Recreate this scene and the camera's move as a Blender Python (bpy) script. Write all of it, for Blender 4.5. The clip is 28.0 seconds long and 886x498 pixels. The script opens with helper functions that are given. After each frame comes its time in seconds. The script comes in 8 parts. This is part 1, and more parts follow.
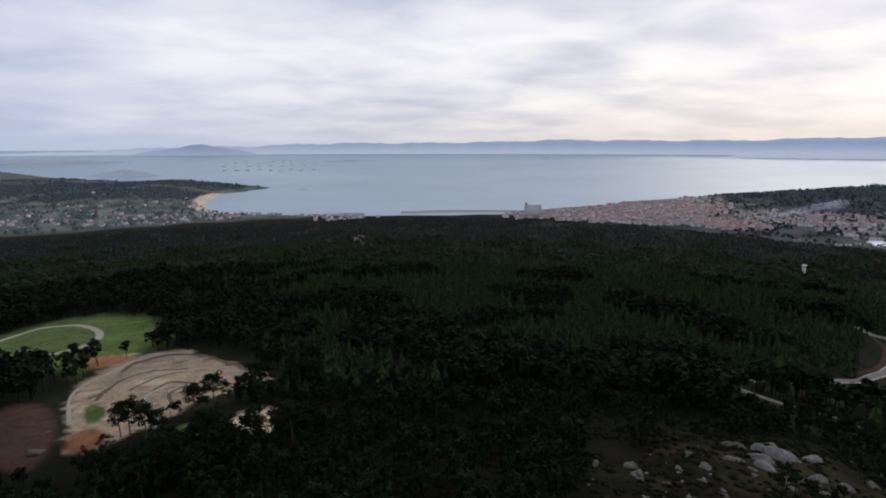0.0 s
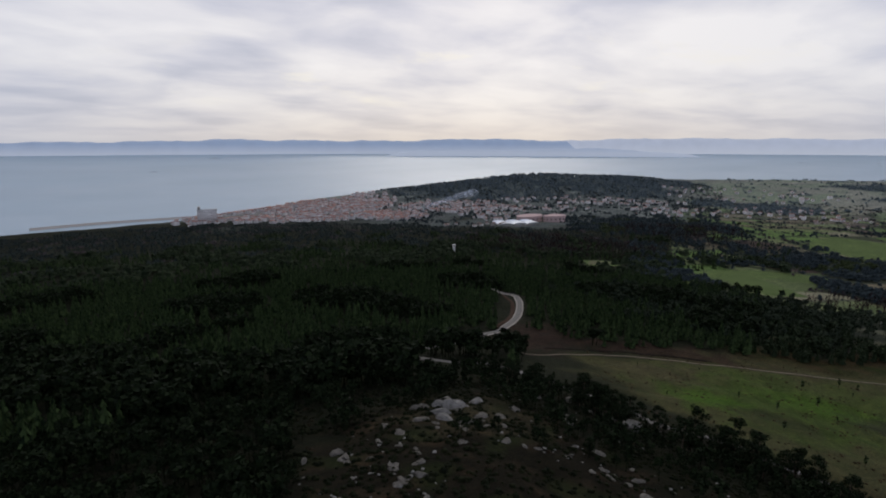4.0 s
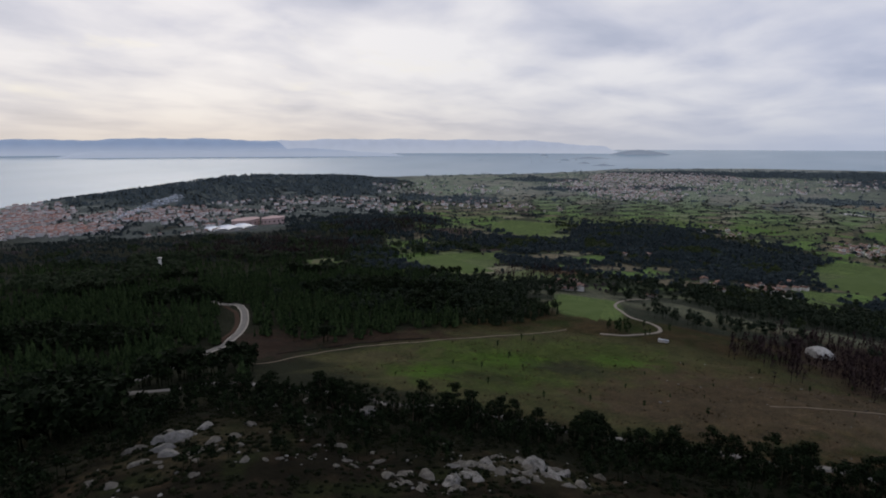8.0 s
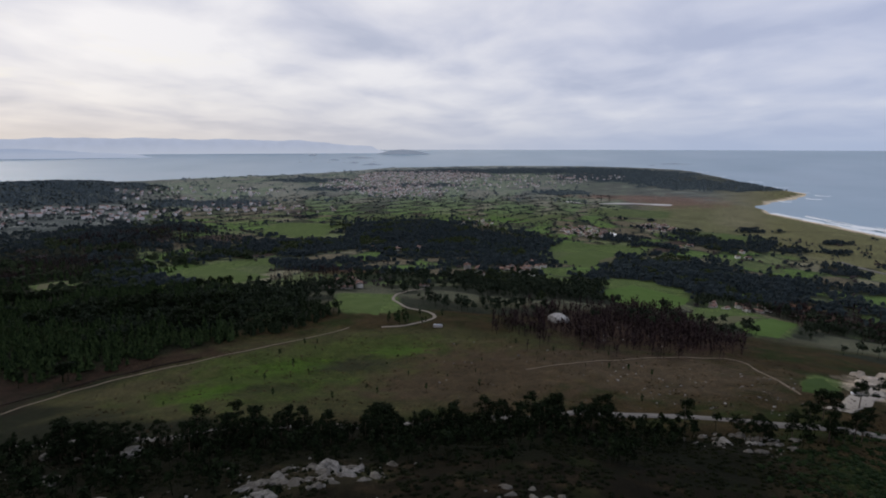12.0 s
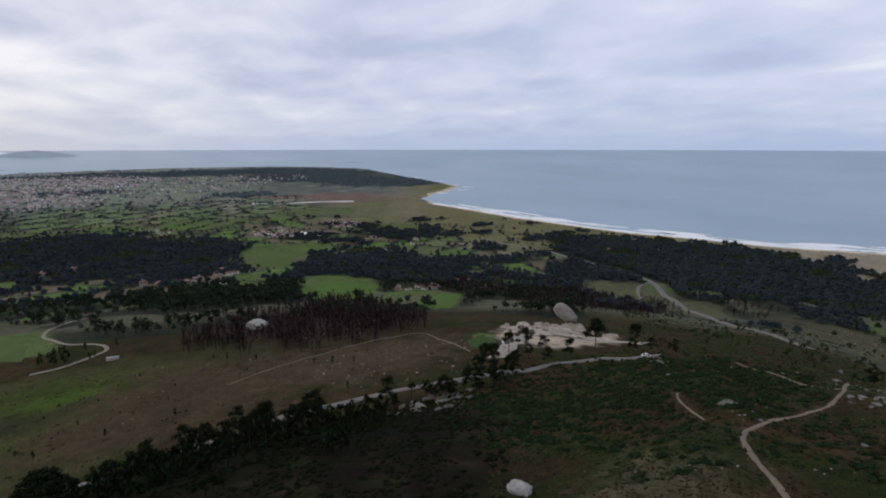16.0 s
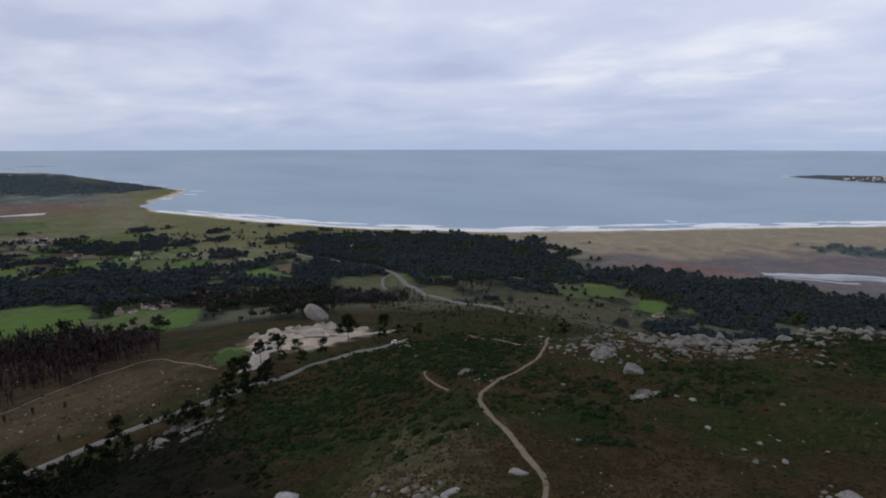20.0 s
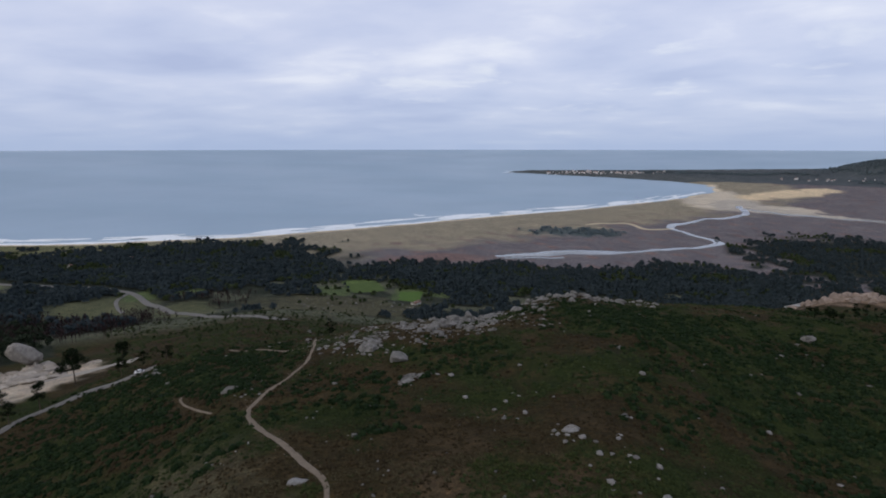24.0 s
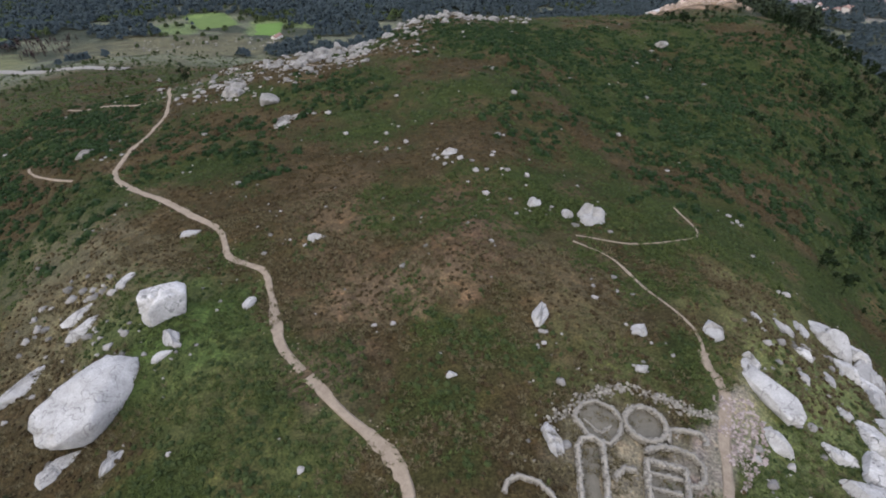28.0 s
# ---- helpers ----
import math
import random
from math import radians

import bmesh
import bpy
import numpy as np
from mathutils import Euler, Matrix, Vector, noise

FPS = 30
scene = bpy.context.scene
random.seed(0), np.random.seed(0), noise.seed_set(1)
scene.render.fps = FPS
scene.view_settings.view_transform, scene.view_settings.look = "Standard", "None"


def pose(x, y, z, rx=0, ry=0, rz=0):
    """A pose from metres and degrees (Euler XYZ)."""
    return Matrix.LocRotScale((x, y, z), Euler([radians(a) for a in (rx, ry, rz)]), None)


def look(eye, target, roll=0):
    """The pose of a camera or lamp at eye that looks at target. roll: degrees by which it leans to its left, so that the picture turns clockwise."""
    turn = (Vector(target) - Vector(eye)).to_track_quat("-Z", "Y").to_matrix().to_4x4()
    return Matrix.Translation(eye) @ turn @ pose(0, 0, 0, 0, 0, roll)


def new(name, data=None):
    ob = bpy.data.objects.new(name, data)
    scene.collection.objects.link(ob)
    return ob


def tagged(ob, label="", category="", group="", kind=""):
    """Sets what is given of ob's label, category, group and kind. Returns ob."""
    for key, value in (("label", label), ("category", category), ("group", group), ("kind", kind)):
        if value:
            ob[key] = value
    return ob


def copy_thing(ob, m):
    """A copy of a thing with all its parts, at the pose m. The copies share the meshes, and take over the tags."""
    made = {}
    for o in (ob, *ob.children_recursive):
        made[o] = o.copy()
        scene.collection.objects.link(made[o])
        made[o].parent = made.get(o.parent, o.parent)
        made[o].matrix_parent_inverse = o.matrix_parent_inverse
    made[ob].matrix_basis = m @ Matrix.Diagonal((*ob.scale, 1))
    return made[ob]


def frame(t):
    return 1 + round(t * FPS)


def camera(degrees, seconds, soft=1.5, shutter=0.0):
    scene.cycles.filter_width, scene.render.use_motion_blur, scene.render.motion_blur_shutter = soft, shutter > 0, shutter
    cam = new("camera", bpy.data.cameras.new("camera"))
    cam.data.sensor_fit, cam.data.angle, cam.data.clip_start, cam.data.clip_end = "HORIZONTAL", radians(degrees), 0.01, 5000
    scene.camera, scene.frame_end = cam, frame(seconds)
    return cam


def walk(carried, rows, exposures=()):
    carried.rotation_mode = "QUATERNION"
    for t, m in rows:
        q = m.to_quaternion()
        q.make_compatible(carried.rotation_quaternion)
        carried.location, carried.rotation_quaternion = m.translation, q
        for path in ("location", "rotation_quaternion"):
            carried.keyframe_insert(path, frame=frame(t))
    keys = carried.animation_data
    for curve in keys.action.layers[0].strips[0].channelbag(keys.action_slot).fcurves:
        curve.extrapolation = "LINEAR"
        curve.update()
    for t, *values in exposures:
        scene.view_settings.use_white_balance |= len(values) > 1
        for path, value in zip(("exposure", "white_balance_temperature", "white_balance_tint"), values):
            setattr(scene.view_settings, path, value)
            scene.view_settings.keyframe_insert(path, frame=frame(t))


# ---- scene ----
# ---- camera: hovers over the hilltop, turns right, then tips down ----
EYE = 220.0
cam = camera(79.3, 28.0, 1.9)
# seconds, heading (anticlockwise), tilt
PATH = [
    (0, 0.00, -10.95), (0.5, -5.22, -10.95), (1, -9.21, -10.95), (1.5, -13.20, -10.95), (2, -17.12, -10.95),
    (2.5, -21.17, -10.95), (3, -25.13, -10.95), (3.5, -29.30, -10.95), (5.5, -45.93, -10.95), (6, -49.86, -10.95),
    (6.5, -53.35, -10.95), (7, -56.63, -10.95), (7.5, -59.90, -10.95), (8, -63.16, -10.95), (8.5, -66.12, -10.95),
    (9, -69.02, -10.95), (9.5, -71.82, -10.95), (10, -74.40, -10.95), (10.5, -77.12, -10.95), (11, -79.62, -10.95),
    (11.5, -83.05, -10.95), (12, -87.20, -10.95), (12.5, -91.57, -10.95), (14.5, -108.54, -10.95), (15, -112.26, -10.95),
    (15.5, -116.05, -10.95), (16, -119.87, -10.95), (16.5, -123.54, -10.95), (17, -127.12, -10.95), (17.5, -130.82, -10.95),
    (18, -134.36, -10.95), (18.5, -137.80, -10.95), (19, -140.98, -10.95), (19.5, -144.17, -10.95), (20, -147.19, -10.95),
    (20.5, -150.08, -10.95), (21, -153.03, -10.95), (21.5, -156.29, -10.95), (23.5, -169.85, -10.95), (24, -172.98, -10.95),
    (24.5, -176.12, -10.95), (25, -179.30, -10.95), (25.5, -182.37, -10.95), (26, -184.85, -10.95), (26.5, -185.86, -16.94),
    (27, -186.23, -24.43), (27.5, -186.54, -31.58), (28, -186.82, -39.06),
]
walk(cam, [(t, pose(0, 0, EYE, 90 + tilt, 0, head)) for t, head, tilt in PATH],
     exposures=[(0, 0.10, 6500, 10), (1.0, 0.0, 6500, 10), (3.0, -0.12, 6500, 10), (10.0, -0.12, 6500, 10), (12.0, -0.05, 6500, 10), (16.0, 0.10, 6500, 10), (20.0, 0.06, 6450, 10),
                (24.0, 0.04, 6300, 10), (26.0, 0.03, 6220, 10), (27.0, 0.58, 6200, 10), (28.0, 1.77, 6400, 10)])

# ---- sky: broken overcast, a low sun behind the cloud ----
SUN_BEARING, SUN_HEIGHT = 36.0, 32.0
world = bpy.data.worlds.new("world")
scene.world = world
world.use_nodes = True

def math_node(tree, op, a, b=0.0, c=None, clamp=False):
    n = tree.nodes.new("ShaderNodeMath")
    n.operation, n.use_clamp = op, clamp
    for i, v in enumerate((a, b) if c is None else (a, b, c)):
        if isinstance(v, (int, float)):
            n.inputs[i].default_value = v
        else:
            tree.links.new(v, n.inputs[i])
    return n.outputs[0]


def mix_col(tree, fac, a, b, blend="MIX"):
    n = tree.nodes.new("ShaderNodeMix")
    n.data_type, n.blend_type = "RGBA", blend
    for i, v in ((0, fac), (6, a), (7, b)):
        if isinstance(v, (int, float)):
            n.inputs[i].default_value = v
        elif isinstance(v, tuple):
            n.inputs[i].default_value = (*v, 1.0)[:4]
        else:
            tree.links.new(v, n.inputs[i])
    return n.outputs[2]


def ramp(tree, fac, stops, ease="LINEAR"):
    n = tree.nodes.new("ShaderNodeValToRGB")
    n.color_ramp.interpolation = ease
    els = n.color_ramp.elements
    while len(els) < len(stops):
        els.new(0.5)
    for e, (p, c) in zip(els, stops):
        e.position, e.color = p, (*c, 1.0)
    tree.links.new(fac, n.inputs[0])
    return n.outputs[0]


def noise_tex(tree, vec, scale, detail=4.0, rough=0.55, dist=0.0):
    n = tree.nodes.new("ShaderNodeTexNoise")
    n.inputs["Scale"].default_value = scale
    n.inputs["Detail"].default_value = detail
    n.inputs["Roughness"].default_value = rough
    n.inputs["Distortion"].default_value = dist
    if vec is not None:
        tree.links.new(vec, n.inputs["Vector"])
    return n.outputs["Fac"]


wt = world.node_tree
wt.nodes.clear()
sky = wt.nodes.new("ShaderNodeTexSky")
sky.sky_type, sky.sun_disc = "NISHITA", False
sky.sun_elevation, sky.sun_rotation = radians(SUN_HEIGHT), radians(SUN_BEARING)
sky.air_density, sky.dust_density = 1.0, 2.0
tc = wt.nodes.new("ShaderNodeTexCoord")
sep = wt.nodes.new("ShaderNodeSeparateXYZ")
wt.links.new(tc.outputs["Generated"], sep.inputs[0])
up = math_node(wt, "MAXIMUM", sep.outputs[2], 0.0)
lift = math_node(wt, "ADD", up, 0.15)
comb = wt.nodes.new("ShaderNodeCombineXYZ")
wt.links.new(math_node(wt, "DIVIDE", sep.outputs[0], lift), comb.inputs[0])
wt.links.new(math_node(wt, "DIVIDE", sep.outputs[1], lift), comb.inputs[1])
turn = wt.nodes.new("ShaderNodeMapping")
turn.inputs["Rotation"].default_value = (0, 0, radians(20))
turn.inputs["Scale"].default_value = (0.9, 1.1, 1.0)
wt.links.new(comb.outputs[0], turn.inputs["Vector"])
big = noise_tex(wt, turn.outputs[0], 0.5, 3.0, 0.5, 0.3)
mid = noise_tex(wt, turn.outputs[0], 1.45, 6.0, 0.49, 0.25)
cloud = math_node(wt, "ADD", math_node(wt, "MULTIPLY", big, 0.5), math_node(wt, "MULTIPLY", mid, 0.5))
# how near the sun, seen along the cloud
sdir = Vector((math.sin(radians(SUN_BEARING)) * math.cos(radians(SUN_HEIGHT)),
               math.cos(radians(SUN_BEARING)) * math.cos(radians(SUN_HEIGHT)), math.sin(radians(SUN_HEIGHT))))
dotn = wt.nodes.new("ShaderNodeVectorMath")
dotn.operation = "DOT_PRODUCT"
wt.links.new(tc.outputs["Generated"], dotn.inputs[0])
dotn.inputs[1].default_value = Vector((math.sin(radians(SUN_BEARING)), math.cos(radians(SUN_BEARING)), 0.25)).normalized()
near = math_node(wt, "MULTIPLY_ADD", dotn.outputs["Value"], 0.5, 0.5)
shade_far = ramp(wt, cloud, [(0.36, (0.86, 0.87, 0.95)), (0.45, (0.67, 0.705, 0.86)), (0.54, (0.575, 0.625, 0.81)), (0.64, (0.47, 0.525, 0.73))])
shade_sun = ramp(wt, cloud, [(0.40, (0.96, 0.94, 0.96)), (0.475, (0.83, 0.82, 0.87)), (0.545, (0.66, 0.67, 0.77)), (0.61, (0.50, 0.53, 0.65))])
clouds = mix_col(wt, math_node(wt, "MULTIPLY_ADD", near, 1.9, -0.85, True), shade_far, shade_sun)
# pale haze low down: warm towards the sun, lilac blue elsewhere
low = math_node(wt, "POWER", math_node(wt, "SUBTRACT", 1.0, up), 15.0)
warm = math_node(wt, "POWER", near, 5.0)
haze = mix_col(wt, warm, (0.42, 0.515, 0.72), (0.78, 0.71, 0.64))
clouds = mix_col(wt, math_node(wt, "MULTIPLY", low, 0.88), clouds, haze)
# thin bright rents low over the ocean, and warm ones under the sun
wisp = noise_tex(wt, turn.outputs[0], 1.7, 7.0, 0.55, 0.35)
rent = ramp(wt, wisp, [(0.57, (0, 0, 0)), (0.70, (1, 1, 1))])
band = ramp(wt, up, [(0.045, (0, 0, 0)), (0.085, (1, 1, 1)), (0.16, (1, 1, 1)), (0.26, (0, 0, 0))])
ocean_dir = wt.nodes.new("ShaderNodeVectorMath")
ocean_dir.operation = "DOT_PRODUCT"
wt.links.new(tc.outputs["Generated"], ocean_dir.inputs[0])
ocean_dir.inputs[1].default_value = (math.sin(radians(184)), math.cos(radians(184)), 0.0)
toward = math_node(wt, "MAXIMUM", math_node(wt, "MULTIPLY_ADD", ocean_dir.outputs["Value"], 4.0, -3.1, True), math_node(wt, "MULTIPLY_ADD", near, 5.0, -4.3, True))
gleam = mix_col(wt, warm, (0.86, 0.88, 0.93), (1.0, 0.94, 0.80))
clouds = mix_col(wt, math_node(wt, "MULTIPLY", math_node(wt, "MULTIPLY", rent, band), math_node(wt, "MULTIPLY", toward, 0.8)), clouds, gleam)
nish = mix_col(wt, 1.0, sky.outputs[0], (0.08, 0.08, 0.08), "MULTIPLY")
full = mix_col(wt, 0.9, nish, clouds)
bg = wt.nodes.new("ShaderNodeBackground")
bg.inputs["Strength"].default_value = 1.0
wt.links.new(full, bg.inputs["Color"])
wout = wt.nodes.new("ShaderNodeOutputWorld")
wt.links.new(bg.outputs[0], wout.inputs[0])

sun = bpy.data.lights.new("sun", "SUN")
sun.energy, sun.angle, sun.color = 0.5, radians(30), (1.0, 0.93, 0.84)
sun_ob = new("sun", sun)
sun_ob.matrix_world = look(tuple(sdir * 100), (0, 0, 0))

# ---- the lie of the land; bearings run clockwise from +y, the hilltop castro lies under the camera ----
RADII = np.array([0, 60, 120, 200, 300, 420, 600, 900, 1400], float)
BEARINGS = np.array([-40, 0, 35, 60, 80, 105, 128, 150, 172, 190, 215, 245, 285, 320], float)
RINGS = np.array([
    [168] * 14,
    [160, 160, 160, 158, 158, 160, 160, 165, 166, 168, 166, 160, 160, 160],
    [140, 147, 150, 142, 140, 142, 145, 157, 160, 163, 156, 135, 140, 140],
    [126, 126, 130, 118, 111, 115, 125, 142, 152, 157, 149, 108, 122, 126],
    [111, 106, 102, 97, 97, 100, 108, 116, 108, 134, 146, 88, 108, 111],
    [99, 91, 88, 86, 87, 84, 84, 86, 66, 76, 96, 68, 96, 99],
    [82, 76, 75, 69, 68, 58, 50, 50, 31, 32, 36, 48, 80, 82],
    [56, 57, 55, 48, 43, 33, 26, 20, 14, 12, 14, 38, 60, 58],
    [22, 31, 28, 32, 25, 20, 9, 6, 5, 5, 7, 28, 40, 24]], float)


# bearings below are read off the camera's view; what its heading is off, in degrees
HEADING_FIX = np.array([(-50, 0), (0, 0.1), (10, 0.4), (20, 0.6), (45, 0.8), (62, 1.15), (75, 1.3), (105, 1.42), (135, 1.33),
                    (150, 1.12), (170, 0.85), (180, 0.65), (187, 0.5), (215, 0.3), (260, 0)], float)


def polar(x, y):
    bearing = (np.degrees(np.arctan2(x, y)) + 60) % 360 - 60
    bearing = bearing - np.interp(bearing - 0.7, HEADING_FIX[:, 0], HEADING_FIX[:, 1])
    return (bearing + 180) % 360 - 180, np.hypot(x, y)


def at(bearing, r):
    bearing = bearing + np.interp(bearing, HEADING_FIX[:, 0], HEADING_FIX[:, 1])
    return r * np.sin(np.radians(bearing)), r * np.cos(np.radians(bearing))


def shore_line(pairs):
    """Points from (bearing, metres) pairs, as an array."""
    p = np.array(pairs, float)
    return np.stack(at(p[:, 0], p[:, 1]), 1)


# the land: the firth's shore, the cape, the ocean beach and its far headland, then closed round the back
LAND = shore_line([
    (-60, 9000), (-47, 7800), (-40, 6400), (-36, 4600), (-30, 3650), (-24, 3350), (-18.5, 3080), (-17.6, 3000), (-19, 2880), (-22.5, 2700),
    (-23.9, 2400), (-24.2, 2150), (-23.2, 1950), (-20, 1850), (-14, 1740), (-8, 1700), (-2, 1690), (4, 1720), (9, 1800), (15, 1990),
    (18.5, 2254), (23.7, 2516), (33, 2930), (43, 3300), (53, 3786), (60, 3850), (69, 4150), (75, 4650), (80, 5400), (86, 5300),
    (91, 5900), (100, 5900), (106, 5600), (110.5, 5200), (114, 4000), (117.5, 3300), (120.3, 2950), (118.6, 2600), (116.2, 2300), (117.6, 2060),
    (126.7, 1657), (138, 1440), (144.5, 1405), (151, 1374), (162, 1440), (170, 1540), (178, 1690), (186, 1886), (191.5, 2127), (196, 2420),
    (199.5, 2900), (199, 3350), (196, 3650), (190, 3950), (184, 4250), (179, 4600), (181, 4900), (190, 5100), (200, 5600), (212, 6800),
    (225, 9000), (262, 9000), (285, 9000)])


def coast_distance(x, y, ring):
    """Metres inside (+) or outside (-) the closed ring."""
    best = np.full(x.shape, 1e18)
    inside = np.zeros(x.shape, bool)
    for (ax, ay), (bx, by) in zip(ring, np.roll(ring, -1, 0)):
        ex, ey = bx - ax, by - ay
        s = np.clip(((x - ax) * ex + (y - ay) * ey) / (ex * ex + ey * ey), 0, 1)
        best = np.minimum(best, (x - ax - s * ex) ** 2 + (y - ay - s * ey) ** 2)
        inside ^= ((ay > y) != (by > y)) & (x < ex * (y - ay) / (ey if ey else 1e-9) + ax)
    return np.where(inside, 1, -1) * np.sqrt(best)


def waves(x, y, size, seed):
    """Smooth unevenness between about -1 and 1, its lumps about `size` metres across."""
    rng = np.random.RandomState(seed)
    total = np.zeros(np.shape(x))
    for i in range(7):
        a, p = rng.uniform(0, 2 * np.pi), rng.uniform(0, 2 * np.pi)
        k = 2 * np.pi / size * rng.uniform(0.6, 1.7)
        total = total + np.sin(k * (x * np.cos(a) + y * np.sin(a)) + p + 1.3 * np.sin(k * 0.6 * (y * np.cos(a) - x * np.sin(a))))
    return total / 3.6


def cubic(p0, p1, p2, p3, s):
    return p1 + 0.5 * s * (p2 - p0 + s * (2 * p0 - 5 * p1 + 4 * p2 - p3 + s * (3 * (p1 - p2) + p3 - p0)))


def hill(b, r):
    """The hill's height by bearing and distance, eased between the rings."""
    b = (b + 40) % 360 - 40
    n = len(BEARINGS) - 1
    i = np.clip(np.searchsorted(BEARINGS, b, "right") - 1, 0, n - 1)
    s = np.clip((b - BEARINGS[i]) / (BEARINGS[i + 1] - BEARINGS[i]), 0, 1)
    s = s * s * (3 - 2 * s)
    rr = np.minimum(r, RADII[-1])
    j = np.clip(np.searchsorted(RADII, rr, "right") - 1, 0, len(RADII) - 2)
    q = np.clip((rr - RADII[j]) / (RADII[j + 1] - RADII[j]), 0, 1)

    def val(jj):
        jj = np.clip(jj, 0, len(RADII) - 1)
        return RINGS[jj, i] * (1 - s) + RINGS[jj, i + 1] * s
    return cubic(val(j - 1), val(j), val(j + 1), val(j + 2), q)


# far rises: bearing, metres away, height, half width in degrees, half depth in metres
RISES = [(42, 2700, 70, 9, 330), (30, 2560, 40, 6, 260), (52, 2950, 40, 6, 300), (66, 3500, 14, 9, 500), (100, 4700, 26, 8, 700), (88, 5000, 16, 6, 500),
         (-30, 2500, 26, 7, 450), (-26, 2950, 30, 6, 170), (-38, 3400, 28, 8, 500), (211.4, 4700, 98, 3.0, 420), (216, 4900, 55, 4, 420),
         (224, 4800, 84, 5, 420), (206, 4600, 30, 3, 300), (232, 4600, 80, 5, 500), (186, 4450, 12, 5, 160), (196, 4400, 14, 6, 260),
         (88, 1180, 14, 7, 110), (57, 1150, 16, 8, 150), (212, 430, 33, 7, 60), (183, 250, 5, 5, 40)]


def height(x, y):
    """Ground height at true distances."""
    x, y = np.asarray(x, float), np.asarray(y, float)
    b, r = polar(x, y)
    z = hill(b, r)
    far = np.clip((r - 1300) / 900, 0, 1)
    plain = np.where((b > -50) & (b < 20), 12.0, 9.0)
    z = z * (1 - far) + plain * far
    for bb, rr, h, wb, wr in RISES:
        db = (b - bb + 180) % 360 - 180
        z = z + h * np.exp(-(db / wb) ** 2 - ((r - rr) / wr) ** 2)
    z = z + waves(x, y, 38, 3) * 0.7 * np.clip(1.4 - r / 500, 0.15, 1) * np.clip(r / 60, 0, 1) + waves(x, y, 170, 4) * 2.2 * np.clip((r - 150) / 300, 0, 1)
    d = coast_distance(x, y, LAND) + waves(x, y, 260, 5) * np.clip((r - 1500) / 90, 0, 14)
    slope = np.where((b > 117) & (b < 199) & (r < 3000), 0.045, 0.10)
    return np.where(d > 0, np.minimum(z, 0.4 + d * slope + 2e-4 * d * d), np.maximum(d * 0.08, -25))


NEAR_END, SQUEEZE, GLOBE = 1500.0, 3300.0, 7.3e6


def drawn(x, y, z):
    """Beyond 1.5 km distances are drawn in towards 4.8 km, along the line of sight, so that the far sea still lies within view."""
    x, y, z = (np.asarray(v, float) for v in (x, y, z))
    r = np.maximum(np.hypot(x, y), 1e-6)
    over = np.maximum(r - NEAR_END, 0)
    k = (np.minimum(r, NEAR_END) + over / (1 + over / SQUEEZE)) / r
    z = z - over ** 2 / (2 * GLOBE)
    return x * k, y * k, EYE + (z - EYE) * k, k

# ---- materials ----
def material(name):
    m = bpy.data.materials.new(name)
    m.use_nodes = True
    t = m.node_tree
    return m, t, t.nodes["Principled BSDF"]


def bump(t, bsdf, fac, strength, distance):
    n = t.nodes.new("ShaderNodeBump")
    n.inputs["Strength"].default_value, n.inputs["Distance"].default_value = strength, distance
    t.links.new(fac, n.inputs["Height"])
    t.links.new(n.outputs[0], bsdf.inputs["Normal"])


def place(t):
    """World position, in metres."""
    return t.nodes.new("ShaderNodeNewGeometry").outputs["Position"]


def mottled(name, dark, light, size=1.0, rough=0.9, grain=6.0, relief=0.3, spread=0.25, random_by=""):
    """A rough surface whose colour varies at two scales; random_by: 'piece' or 'thing' for a change from one to the next."""
    m, t, b = material(name)
    pos = place(t)
    a = noise_tex(t, pos, 1.0 / size, 5.0, 0.6)
    g = noise_tex(t, pos, grain / size, 3.0, 0.65)
    f = math_node(t, "ADD", math_node(t, "MULTIPLY", a, 0.6), math_node(t, "MULTIPLY", g, 0.4))
    if random_by == "piece":
        r = t.nodes.new("ShaderNodeNewGeometry").outputs["Random Per Island"]
    elif random_by == "thing":
        r = t.nodes.new("ShaderNodeObjectInfo").outputs["Random"]
    if random_by:
        f = math_node(t, "ADD", f, math_node(t, "MULTIPLY_ADD", r, spread * 1.6, -spread * 0.8))
    col = ramp(t, f, [(0.5 - spread, dark), (0.5 + spread, light)])
    t.links.new(col, b.inputs["Base Color"])
    b.inputs["Roughness"].default_value = rough
    b.inputs["Specular IOR Level"].default_value = 0.25 if rough < 0.78 else 0.04
    if relief:
        bump(t, b, g, 0.6, relief)
    return m


m_ground, gt, gb = material("heath_and_fields")
cov = gt.nodes.new("ShaderNodeVertexColor")
cov.layer_name = "cover"
gpos = place(gt)
n1 = noise_tex(gt, gpos, 0.9, 6.0, 0.65)
n2 = noise_tex(gt, gpos, 0.11, 6.0, 0.66, 0.5)
n3 = noise_tex(gt, gpos, 0.018, 4.0, 0.6)
var = math_node(gt, "ADD", math_node(gt, "MULTIPLY", n1, 0.45), math_node(gt, "ADD", math_node(gt, "MULTIPLY", n2, 0.35), math_node(gt, "MULTIPLY", n3, 0.2)))
vmul = ramp(gt, var, [(0.34, (0.45, 0.45, 0.48)), (0.5, (1, 1, 1)), (0.66, (1.7, 1.6, 1.45))])
gcol = mix_col(gt, 1.0, cov.outputs["Color"], vmul, "MULTIPLY")
gt.links.new(gcol, gb.inputs["Base Color"])
gb.inputs["Roughness"].default_value = 0.95
gb.inputs["Specular IOR Level"].default_value = 0.03
fine = noise_tex(gt, gpos, 3.2, 4.0, 0.7)
